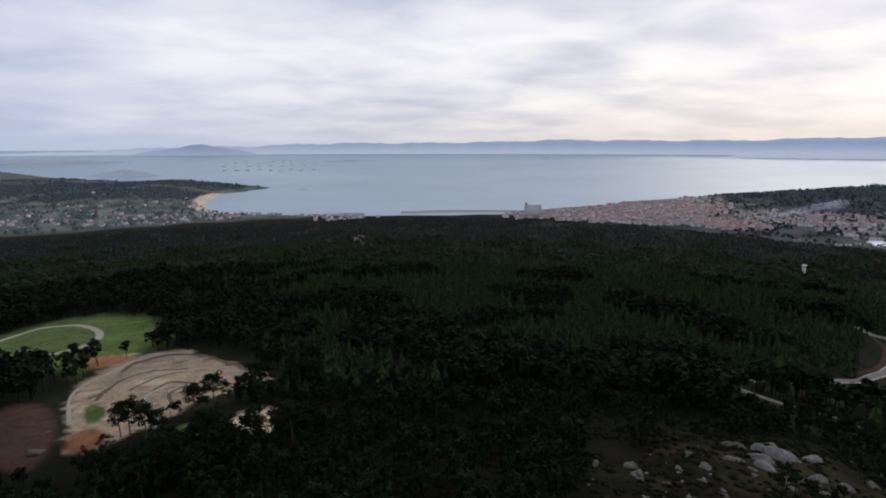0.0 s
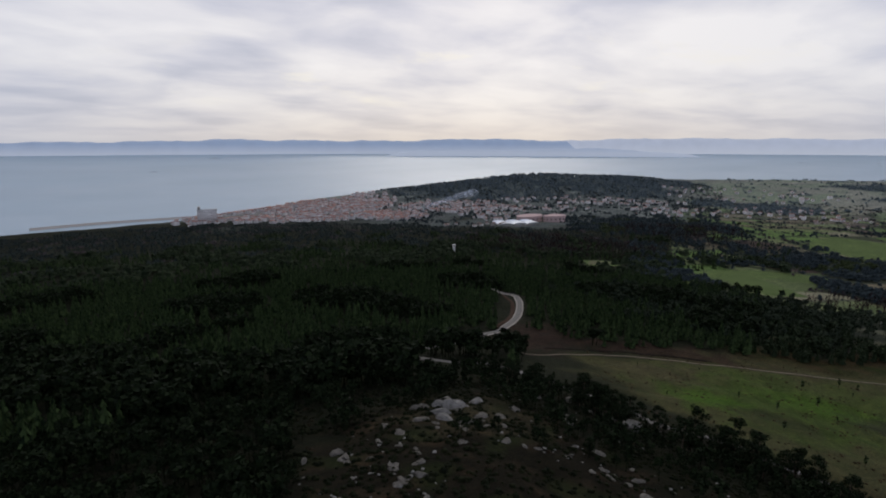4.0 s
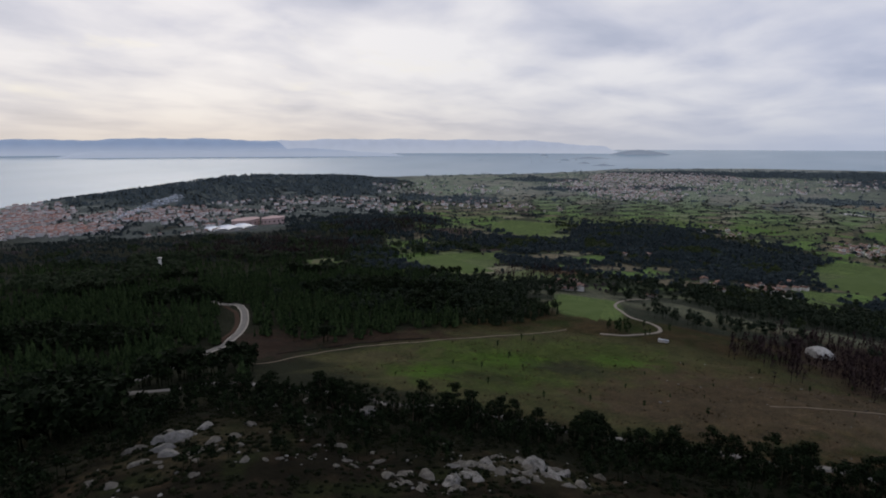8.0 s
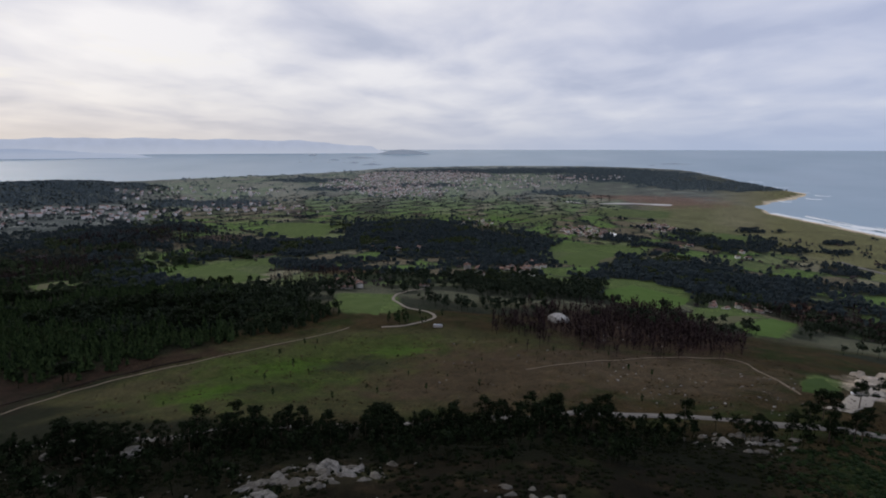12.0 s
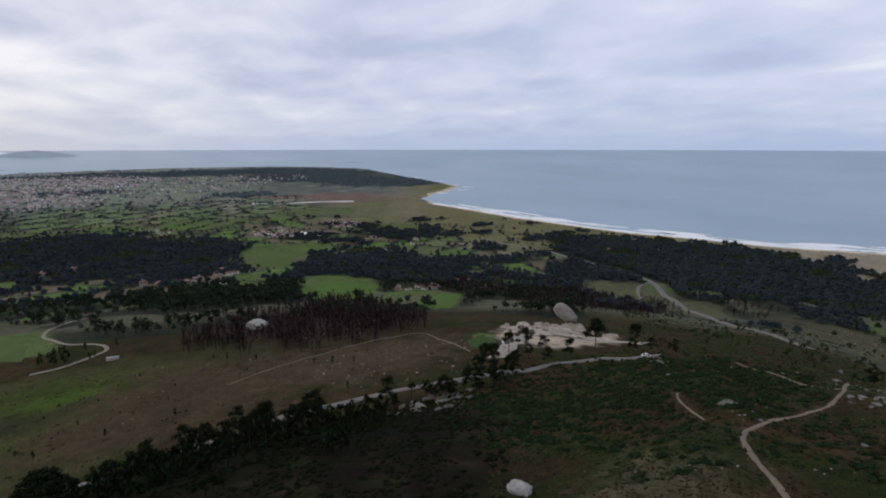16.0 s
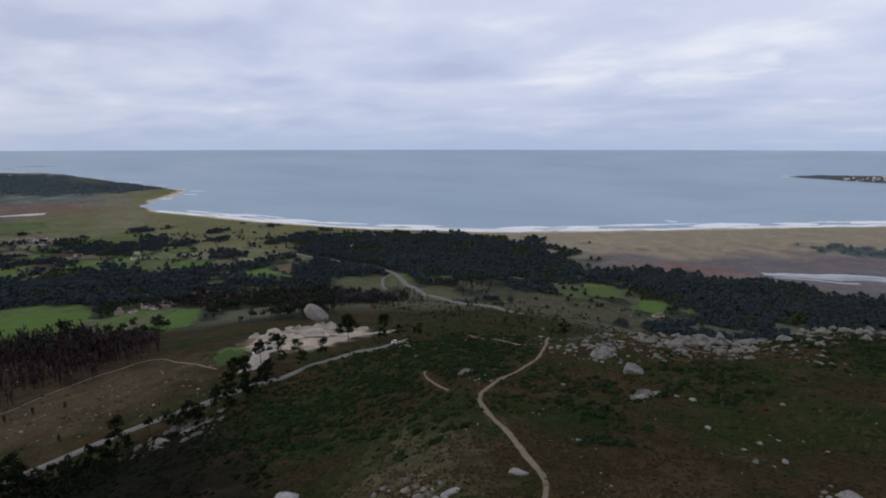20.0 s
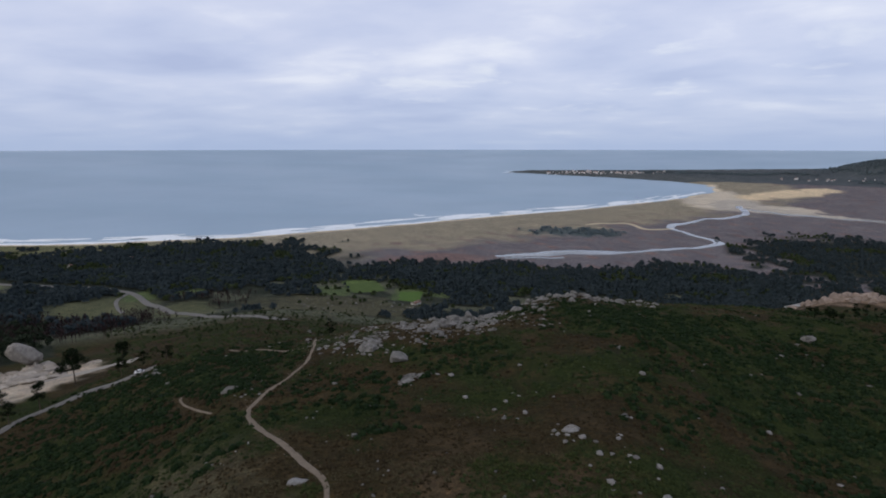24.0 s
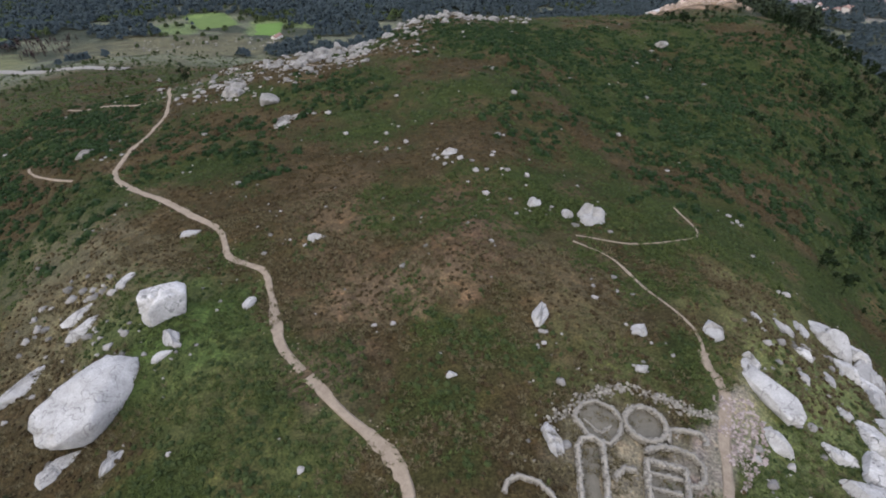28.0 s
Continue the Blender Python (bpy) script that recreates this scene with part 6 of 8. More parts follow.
put(water_tower(), 34.0, 745, 0, 0.62, True, 1)


def shed():
    ob = tagged(new("shed"), "small pale block shed beside the meadow", "shed")
    walls, roof = gable(9, 4, 2.4, 0.6, 0.2, 0.15)
    part("wall", walls, m_stonewall, ob)
    part("roof", roof, m_metal, ob)
    part("door", box(-0.6, 0.6, -2.06, -1.9, 0, 2), m_door, ob)
    return ob


put(shed(), 85.3, 366, 80, 0.7, True)


def greenhouse():
    ob = tagged(new("greenhouse"), "long low white plastic greenhouse in a field", "greenhouse")
    rows = [(-6 * np.cos(a), 3.4 * np.sin(a)) for a in np.linspace(0, np.pi, 9)]
    v = np.array([(yy, u, w) for yy in (-42, 42) for u, w in rows])
    n = len(rows)
    f = [(j, n + j, j + 1) for j in range(n - 1)] + [(j + 1, n + j, n + j + 1) for j in range(n - 1)] + [(0, j, j + 1) for j in range(1, n - 1)] + [(n, n + j + 1, n + j) for j in range(1, n - 1)]
    part("cover", (v, np.array(f)), m_white, ob)
    part("door", box(42.0, 42.1, -1, 1, 0, 2.2), m_metal, ob)
    return ob


put(greenhouse(), 104.3, 1215, 15, 1.0, True)


def harbour_mole(pairs, w, high, label):
    line = smooth_line(pairs, 12)
    d = np.gradient(line, axis=0)
    d /= np.hypot(d[:, 0], d[:, 1])[:, None]
    nrm = np.stack([-d[:, 1], d[:, 0]], 1)
    rows = []
    for off, z in ((-w, -2), (-w * 0.45, high), (-w * 0.1, high), (-w * 0.1, high + 2.5), (w * 0.05, high + 2.5), (w * 0.05, high), (w * 0.5, high), (w, -2)):
        p = line + nrm * off
        rows.append(np.stack(drawn(p[:, 0], p[:, 1], np.full(len(p), float(z)))[:3], -1))
    v, n = np.array(rows), len(line)
    i = (np.arange(7)[:, None] * n + np.arange(n - 1)[None, :]).ravel()
    me = mesh_from("breakwater", v.reshape(-1, 3), np.stack([i, i + 1, i + 1 + n, i + n], 1), m_stonewall, False)
    return tagged(new("breakwater", me), label, "breakwater", kind="structure")


harbour_mole([(-4.6, 1765), (0, 1790), (4.5, 1800), (9.5, 1815)], 9, 4, "long grey stone harbour breakwater with a parapet")
harbour_mole([(-12.5, 1735), (-10.5, 1750), (-8.5, 1745)], 7, 3, "short stone mole of the old harbour")


# a parked car, body, cabin, wheels
def car(paint, label):
    ob = tagged(new("car"), label, "car", group="parked cars")
    prof = [(-2.1, 0.35), (-2.15, 0.75), (-1.35, 0.92), (1.55, 0.95), (2.1, 0.85), (2.1, 0.35)]
    v = np.array([(x, s * 0.86, z) for s in (-1, 1) for x, z in prof])
    n = len(prof)
    f = [(0, j, j + 1) for j in range(1, n - 1)] + [(n, n + j + 1, n + j) for j in range(1, n - 1)] + [q for j in range(n) for q in ((j, n + j, (j + 1) % n), ((j + 1) % n, n + j, n + (j + 1) % n))]
    part("body", (v, np.array(f)), paint, ob)
    cab = [(-1.2, 0.92), (-0.55, 1.42), (0.9, 1.45), (1.6, 0.95)]
    v = np.array([(x, s * (0.82 if z < 1 else 0.66), z) for s in (-1, 1) for x, z in cab])
    f = [(0, 1, 2), (0, 2, 3), (4, 6, 5), (4, 7, 6)] + [q for j in range(4) for q in ((j, 4 + j, (j + 1) % 4), ((j + 1) % 4, 4 + j, 4 + (j + 1) % 4))]
    part("window", (v, np.array(f)), m_pane, ob)
    part("roof", box(-0.5, 0.88, -0.64, 0.64, 1.42, 1.5), paint, ob)
    for x in (-1.35, 1.3):
        for s in (-1, 1):
            a = np.linspace(0, 2 * np.pi, 13)[:-1]
            v = np.array([(x + 0.33 * np.cos(q), s * yy, 0.33 + 0.33 * np.sin(q)) for yy in (0.66, 0.9) for q in a] + [(x, s * 0.66, 0.33), (x, s * 0.9, 0.33)])
            f = [w for i in range(12) for w in ((i, (i + 1) % 12, 12 + (i + 1) % 12), (i, 12 + (i + 1) % 12, 12 + i), (24, (i + 1) % 12, i), (25, 12 + i, 12 + (i + 1) % 12))]
            wheel = part("wheel", (v, np.array(f)), m_tyre, ob)
            part("rim", (np.array([(x + 0.2 * np.cos(q), s * 0.92, 0.33 + 0.2 * np.sin(q)) for q in a] + [(x, s * 0.93, 0.33)]), np.array([(i, (i + 1) % 12, 12) for i in range(12)])), m_metal, wheel)
    return ob


m_tyre = mottled("black_tyre_rubber", (0.015, 0.015, 0.016), (0.03, 0.03, 0.03), 0.3, 0.8, 6, 0.0)
m_carwhite = mottled("white_car_paint", (0.72, 0.72, 0.72), (0.82, 0.82, 0.82), 2, 0.3, 6, 0.0)
m_cargrey = mottled("dark_grey_car_paint", (0.05, 0.05, 0.055), (0.08, 0.08, 0.085), 2, 0.3, 6, 0.0)
put(car(m_carwhite, "white hatchback parked on the pale forecourt"), 125.6, 289, 60, 1.0, True)
put(car(m_carwhite, "white car standing on the hill road"), 140.6, 251, 30, 1.0, True, -0.2)
put(car(m_cargrey, "dark car parked beside the granite outcrop"), 126.9, 296, 100, 1.0, True)


def mussel_raft():
    """A grid of beams on floats, moored offshore."""
    ob = tagged(new("mussel_raft"), "dark timber mussel raft moored in the firth", "raft", group="mussel rafts")
    for k in range(7):
        part("beam", box(-12, 12, -10.3 + k * 3.4, -9.9 + k * 3.4, 0.9, 1.3), m_door, ob)
    for x in (-8, 8):
        for y in (-7, 7):
            part("float", box(x - 2.5, x + 2.5, y - 1.6, y + 1.6, -0.8, 0.9), m_stonewall, ob)
    return ob


RAFT = mussel_raft()
first = True
rngq = np.random.RandomState(64)
for b0, b1, r0, r1, rows, cols in ((-22, -13.5, 5200, 8200, 4, 9), (71, 78.5, 7600, 10500, 3, 6)):
    for i in range(rows):
        for j in range(cols):
            raft_b, raft_r = b0 + (b1 - b0) * (j + rngq.uniform(-.2, .2)) / (cols - 1), r0 + (r1 - r0) * (i + rngq.uniform(-.2, .2)) / (rows - 1)
            c = put(RAFT, raft_b, raft_r, 20 + rngq.uniform(-8, 8), 1.4, first)
            rx, ry = at(raft_b, raft_r)
            c.location = tuple(float(q) for q in drawn(rx, ry, 0.6)[:3])
            first = False

# ---- granite: boulders, slabs, ruins ----
def granite(name, dark, light, lichen):
    m, t, b = material(name)
    pos = place(t)
    a = noise_tex(t, pos, 0.5, 6, 0.65)
    g = noise_tex(t, pos, 4.5, 5, 0.7)
    base = ramp(t, math_node(t, "ADD", math_node(t, "MULTIPLY", a, 0.55), math_node(t, "MULTIPLY", g, 0.45)), [(0.33, dark), (0.5, tuple(0.5 * (p + q) for p, q in zip(dark, light))), (0.62, light)])
    spot = ramp(t, noise_tex(t, pos, 1.3, 6, 0.7, 0.4), [(0.58, (0, 0, 0)), (0.66, (1, 1, 1))])
    col = mix_col(t, math_node(t, "MULTIPLY", spot, 0.4), base, lichen)
    seam = math_node(t, "ABSOLUTE", math_node(t, "SUBTRACT", noise_tex(t, pos, 0.42, 2, 0.5, 0.5), 0.5))
    seam = ramp(t, seam, [(0.003, (1, 1, 1)), (0.012, (0, 0, 0))])
    col = mix_col(t, math_node(t, "MULTIPLY", seam, 0.6), col, tuple(0.3 * q for q in dark))
    r = t.nodes.new("ShaderNodeObjectInfo").outputs["Random"]
    col = mix_col(t, math_node(t, "MULTIPLY", r, 0.6), col, tuple(0.42 * q for q in light))
    t.links.new(col, b.inputs["Base Color"])
    b.inputs["Roughness"].default_value = 0.9
    b.inputs["Specular IOR Level"].default_value = 0.1
    bump(t, b, math_node(t, "SUBTRACT", math_node(t, "ADD", g, math_node(t, "MULTIPLY", a, 1.5)), math_node(t, "MULTIPLY", seam, 0.6)), 0.8, 0.25)
    return m


m_granite = granite("grey_lichened_granite", (0.20, 0.194, 0.184), (0.42, 0.408, 0.388), (0.12, 0.115, 0.105))
# darker copies of the granite: dimmer light put into the colour
m_dimgrey = granite("weathered_grey_granite", (0.075, 0.070, 0.062), (0.285, 0.272, 0.25), (0.038, 0.036, 0.030))
m_dimbrown = granite("brown_mossy_granite", (0.050, 0.045, 0.036), (0.20, 0.185, 0.16), (0.024, 0.026, 0.015))
m_quarry = granite("fresh_tan_granite", (0.25, 0.21, 0.17), (0.54, 0.48, 0.40), (0.13, 0.10, 0.075))
m_rubble = mottled("ruin_wall_stones", (0.085, 0.077, 0.063), (0.205, 0.188, 0.158), 0.8, 0.95, 5, 0.02, 0.33, "piece")
m_gritty = mottled("pink_grey_rubble", (0.115, 0.09, 0.08), (0.26, 0.22, 0.20), 0.7, 0.95, 5, 0.02, 0.33, "piece")


def ball(levels):
    bm = bmesh.new()
    bmesh.ops.create_icosphere(bm, subdivisions=levels, radius=1.0)
    v = np.array([q.co[:] for q in bm.verts])
    f = np.array([[q.index for q in p.verts] for p in bm.faces])
    bm.free()
    return v, f


def boulder_shape(seed, levels=3, flat=0.75, crack=0.22, facets=15, boxy=0.35, bite=0.55, spin=True):
    """A weathered block: a ball cut by a few planes, rounded, with cracks and lumps."""
    rng = np.random.RandomState(seed)
    v, f = ball(levels)
    v = v / np.max(np.abs(v), 1)[:, None] ** boxy * 0.9
    v = v @ np.array(Euler((0, 0, rng.uniform(0, 6.28) if spin else 0)).to_matrix())
    off = rng.uniform(0, 50, 3)
    lump = np.array([noise.noise(Vector(p * 1.7 + off)) * 0.12 + noise.noise(Vector(p * 4.2 + off)) * 0.05 for p in v])
    fold = np.array([abs(noise.noise(Vector((p[0] * 2.1 + off[1], p[1] * 2.1, p[2] * 3.2 + off[0])))) for p in v])
    v *= (1 + lump - crack * np.clip(0.10 - fold, 0, 0.10) / 0.10)[:, None]
    for _ in range(facets):
        n = rng.normal(size=3)
        n /= np.linalg.norm(n)
        d = rng.uniform(bite, bite + 0.32)
        over = np.maximum(v @ n - d, 0)
        v -= np.outer(over * 0.97, n)
    v *= (1 + np.array([noise.noise(Vector(p * 7.0 + off)) for p in v]) * 0.03)[:, None]
    v[:, 2] *= flat
    return v, f


def outcrop_shape(seed, corners=8, steep=5.0, seams=3, rings=20, around=76, tilt=0.12, steps=2, cuts=9):
    """Bare bedrock: a low swelling with an angular broken edge, sheets split off along seams, its foot in the ground."""
    rng = np.random.RandomState(seed)
    ca = np.sort((np.arange(corners) + rng.uniform(-0.33, 0.33, corners)) * 2 * np.pi / corners)
    cr = rng.uniform(0.72, 1.05, corners)
    a = np.arange(around) * 2 * np.pi / around
    edge = np.interp((a - ca[0]) % (2 * np.pi) + ca[0], np.append(ca, ca[0] + 2 * np.pi), np.append(cr, cr[0]))
    edge *= 1 + 0.05 * rng.normal(size=around)
    off = rng.uniform(0, 90, 3)
    lines = [(rng.uniform(0, 3.14), rng.uniform(-0.45, 0.45), rng.uniform(0.05, 0.12)) for _ in range(seams)]
    lean = rng.uniform(0, 6.28)
    v = []
    for k in range(rings + 1):
        q = (k / rings) ** 0.75
        x, y = q * edge * np.cos(a), q * edge * np.sin(a)
        z = 1 - q ** steep
        z = z * (0.62 + tilt * (x * np.cos(lean) + y * np.sin(lean))) - 0.22
        z -= 0.10 * q * q
        for ta, d, deep in lines:
            u = x * np.cos(ta) + y * np.sin(ta) - d + 0.08 * np.sin(5 * (y * np.cos(ta) - x * np.sin(ta)) + off[0])
            z -= deep * np.exp(-(u / 0.03) ** 2) * 1.5
            if steps > 0:
                z -= 0.13 * (u > 0) * (q < 0.97)
        z += np.array([noise.noise(Vector((p * 1.8 + off[0], w * 1.8, off[1]))) * 0.07 + noise.noise(Vector((p * 5 + off[1], w * 5, off[2]))) * 0.045 for p, w in zip(x, y)])
        v.append(np.stack([x, y, z - (0.3 if k == rings else 0)], 1))
    v = np.concatenate(v)
    for _ in range(cuts):
        n = rng.normal(size=3) * (1, 1, 0.5)
        n[2] = abs(n[2]) + 0.15
        n /= np.linalg.norm(n)
        over = np.maximum(v @ n - rng.uniform(0.5, 0.72) * (1 - 0.45 * n[2]), 0)
        v -= np.outer(over * 0.96, n)
    i = (np.arange(rings)[:, None] * around + np.arange(around)[None, :]).ravel()
    j = (np.arange(rings)[:, None] * around + (np.arange(around)[None, :] + 1) % around).ravel()
    f = np.concatenate([np.stack([i, i + around, j + around], 1), np.stack([i, j + around, j], 1)])
    return v, f


rngr = np.random.RandomState(77)
LEDGES = [mesh_from("ledge", *outcrop_shape(520 + k, 7 + k % 4, (7, 5, 9, 6, 8, 4)[k], 2 + k % 3), m_granite, False) for k in range(6)]
LOW = [mesh_from("ledge", *outcrop_shape(560 + k, 6 + k % 4, (7, 5, 9, 6, 8)[k], 1 + k % 2, 8, 26), m_granite, False) for k in range(5)]
DOME = mesh_from("ledge", *boulder_shape(547, 4, 0.72, 0.3, 10, 0.4, 0.60, False), m_granite)
BACK = mesh_from("ledge", *boulder_shape(543, 4, 0.62, 0.16, 11, 0.55, 0.62, False), m_granite)
SHAPES = [mesh_from("boulder", *boulder_shape(400 + k, 3, (0.8, 1.0, 0.65)[k % 3], 0.25, 13 + k % 4, 0.7, (0.40, 0.46, 0.52)[k % 3]), m_granite, False) for k in range(9)]
SLABS = [mesh_from("slab", *boulder_shape(430 + k, 4, 0.5, 0.35, 9, 0.6, 0.74, False), m_granite) for k in range(4)]
SMALL = [mesh_from("boulder", *boulder_shape(450 + k, 2, (0.6, 0.9)[k % 2], 0.2, 10, 0.9, 0.42), m_granite, False) for k in range(6)]


def rock(mesh, bearing, r, sx, sy, sz, turn, label, tip=0.0, sink=0.3, name="boulder", group="boulders", mat=None):
    x, y = at(bearing, r)
    ob = new(name, mesh)
    ob.matrix_basis = Matrix.LocRotScale((float(x), float(y), float(height(x, y)) + sz * (0.75 - sink) * 0.5), Euler((radians(tip), 0, radians(turn))), (sx, sy, sz))
    # boulders take a dimmed copy by bearing, or past 118 m
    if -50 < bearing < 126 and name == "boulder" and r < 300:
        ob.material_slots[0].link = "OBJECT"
        ob.material_slots[0].material = m_dimgrey if sx > 3.9 else m_dimbrown
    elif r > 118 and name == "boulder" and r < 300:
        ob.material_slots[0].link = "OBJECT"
        ob.material_slots[0].material = m_dimgrey
    return tagged(ob, label, "rock", group=group)


# the great blocks near the summit
rock(BACK, 138.0, 58.6, 7.6, 4.4, 5.2, 60, "huge pale whale-backed granite boulder beside the path", 0, 0.2)
rock(DOME, 149.6, 67.2, 4.1, 3.3, 4.6, 30, "great domed pale granite boulder with dark seams")
rock(LEDGES[0], 148.6, 60.2, 1.5, 3.0, 1.5, 40, "broken granite block below a domed boulder")
rock(LEDGES[1], 136.2, 49.2, 2.6, 1.1, 1.4, 55, "low cracked granite block in the bracken")
rock(LEDGES[2], 131.4, 54.8, 4.6, 1.5, 1.6, 50, "long flat granite ledge behind a boulder")
rock(LEDGES[3], 141.6, 75, 4.4, 1.5, 1.4, 50, "grey granite ledge in the grass")
rock(SHAPES[0], 146.5, 58, 1.8, 0.9, 1.0, 30, "small pale block beside a great boulder")
rock(LEDGES[4], 134.2, 74, 7.0, 2.4, 1.9, 50, "weathered granite ledge on the slope")
rock(LEDGES[5], -154.5, 81.5, 4.2, 3.2, 4.6, 20, "large pale split boulder by the thin path")
rock(LEDGES[2], -157.3, 80.2, 1.6, 1.3, 2.0, 0, "pale block leaning beside a split boulder")
rock(LEDGES[1], -161.5, 82.3, 2.1, 1.6, 2.2, 30, "rounded pale boulder in the heather")
rock(LEDGES[0], -158.6, 51.5, 1.5, 3.0, 2.4, -20, "angular pale boulder among gorse")
rock(LEDGES[3], -145, 54.8, 1.9, 1.5, 1.4, 40, "low grey boulder near the ruins")
rock(LEDGES[2], 169.1, 73.3, 2.0, 1.1, 1.5, 25, "pale boulder beside the footpath")
rock(LEDGES[4], -172.4, 99.2, 2.4, 1.9, 2.3, 10, "rounded boulder standing in dark heath")
rock(LEDGES[5], 168.5, 134, 6.6, 2.2, 2.8, 48, "long pale granite slab lying in the heath")
rock(SHAPES[8], 167.2, 150, 3.2, 2.6, 3.2, 0, "domed grey boulder on the heath")
rock(LEDGES[1], 149.2, 150.5, 4.6, 2.2, 1.8, 20, "flat white granite slab by the path fork")
rock(LEDGES[3], 163.7, 166, 5.2, 3.4, 3.6, 0, "broad pale granite dome at the ridge")
rock(SHAPES[1], -151.2, 229.8, 3.4, 2.4, 2.6, 0, "pale boulder on the dark crest")
rock(SHAPES[2], -142.9, 48.4, 0.9, 0.7, 0.9, 0, "small pale block in the grass")
rock(SLABS[3], 158.8, 62.3, 1.4, 0.8, 1.2, 60, "tilted grey slab near the path", 20)
rock(SHAPES[0], -172, 40, 0.8, 0.6, 0.7, 0, "small pale stone in heather")
rock(LEDGES[2], -152.4, 33.4, 1.3, 2.7, 2.6, 10, "upright pale rock among the hut ruins")
# broken pieces round the standing rocks
PIECES = []
for b, r, size, n in [(-154.5, 80, 4.2, 9), (-160.5, 82, 2.4, 5), (-159.3, 49, 2.2, 5), (-145, 54.8, 1.8, 4), (169.1, 73.3, 2.0, 3), (-172.4, 98.5, 3.2, 6), (168.5, 134, 5, 7), (163.7, 164, 5, 9), (149.8, 147, 4, 6), (-165, 88, 5, 9),
                      (-168, 92, 6, 9), (-150, 62, 3, 5), (160, 101, 5, 7), (166, 88, 3, 4), (-177, 115, 6, 8), (-151.2, 228, 4, 4), (-142.5, 47.5, 1.5, 3), (141, 68, 6, 12), (145, 88, 8, 10), (138, 82, 8, 10)]:
    for k in range(n):
        q, a = size * rngr.uniform(0.5, 1.5), rngr.uniform(0, 6.28)
        x, y = at(b, r)
        bb_, rr_ = polar(x + q * np.cos(a), y + q * np.sin(a))
        w = rngr.uniform(0.22, 0.22 + 0.16 * size)
        PIECES.append((float(bb_), float(rr_), w))
# slabs by the stony path on the castro's edge
rock(BACK, -127.9, 58.0, 5.2, 2.0, 2.4, 106, "smooth pale granite slab beside the stony path")
rock(LEDGES[0], -124.6, 52.3, 1.9, 3.0, 1.8, 28, "grey slab below the smooth ledge")
rock(LEDGES[4], -136.6, 61.6, 2.0, 2.8, 2.4, 0, "pale rounded slab at the path's end")
rock(LEDGES[5], -131.5, 60.5, 2.0, 2.6, 1.8, -30, "cracked slab beside the stony path")
for k, (b, r, s) in enumerate([(-126.4, 84, 4.2), (-124, 86.5, 3.2), (-121.5, 84, 3.8), (-123.3, 79, 2.6), (-120.6, 79.5, 3.0), (-118.5, 76, 3.5), (-116.8, 71, 3.2), (-117.5, 65.5, 3.6), (-114.5, 60, 4.0), (-113.5, 55, 3.4),
                               (-128.6, 80, 2.0), (-130.5, 76, 1.8), (-127.5, 72, 1.6), (-124, 71, 1.5), (-121, 66, 1.4), (-126, 66, 1.2), (-133, 72, 1.3), (-119, 58, 2.2)]):
    rock(LEDGES[k % 6], b, r, s * 1.35, s * 0.85, s * 0.85, 105 + 25 * np.sin(k * 2.3), "pale granite outcrop on the castro's edge")



def cluster(bearing, r, wb, wr, count, lo, hi, label, meshes=None, tall=0.9, name="boulder", group="boulders"):
    for k in range(count):
        a, q = rngr.uniform(0, 6.28), np.sqrt(rngr.uniform())
        s = lo + (hi - lo) * rngr.uniform() ** 2.2
        if s < (1.5 if meshes is None else 1.3):
            PIECES.append((bearing + wb * q * np.cos(a), r + wr * q * np.sin(a), s * (0.55 if -50 < bearing < 126 else 1.0)))
            continue
        ms = meshes or ((SHAPES + LOW[:2]) if s > 1.7 else SMALL)
        rock(ms[rngr.randint(len(ms))], bearing + wb * q * np.cos(a), r + wr * q * np.sin(a), s, s * rngr.uniform(0.55, 0.9), s * tall * rngr.uniform(0.6, 1.1), rngr.uniform(0, 360), label, rngr.uniform(-30, 30), 0.7 if r < 130 else 0.5, name, group)


cluster(141.5, 235, 3, 6, 12, 1.0, 3.6, "pale ledge beside the hill road", LOW, 0.5)
cluster(160.3, 181, 3, 8, 14, 0.8, 2.6, "low pale ledge by the path's end", LOW, 0.5)
for b, r, wb, wr, n in ((163, 172, 3, 14, 26), (166.5, 178, 3.4, 22, 50), (170, 184, 3.6, 26, 80), (173.5, 193, 3.6, 26, 90), (177, 206, 3.6, 24, 60), (181, 220, 3.8, 20, 50), (184.5, 240, 3.4, 15, 44), (188, 253, 3.2, 10, 36)):
    cluster(b, r, wb, wr, n, 0.4, 2.1, "weathered pale boulder in the crest's tumbled pile", None, 1.15)
cluster(174, 203, 2.2, 8, 12, 1.8, 3.4, "tall pale boulder heaped on the crest", None, 1.3)
cluster(172.8, 184, 1.7, 7, 14, 1.5, 2.6, "upright pale block in the crest's highest pile", None, 1.7)
cluster(187, 254, 3.0, 6, 16, 1.8, 4.0, "pale granite block crowning the crest", None, 1.2)
for b, r, s, q in ((164.4, 171, 4.4, 20), (168.6, 181, 3.6, 40), (177.5, 214, 5.4, 60), (180.4, 224, 5.0, 70), (183.2, 238, 4.6, 60), (171.5, 190, 3.4, 10)):
    rock(LOW[int(b) % 5], b, r, s, s * 0.6, s * 0.5, q, "broad pale granite slab along the crest")
cluster(192, 256, 3.0, 6, 8, 1.0, 3.0, "low pale boulder on the crest")
cluster(205, 415, 2.4, 14, 10, 3, 8, "pale rock outcrop on the further rise")
cluster(33.5, 142, 4.2, 15, 20, 1.2, 4.6, "pale ledge on the dark slope below the summit", LOW, 0.55)
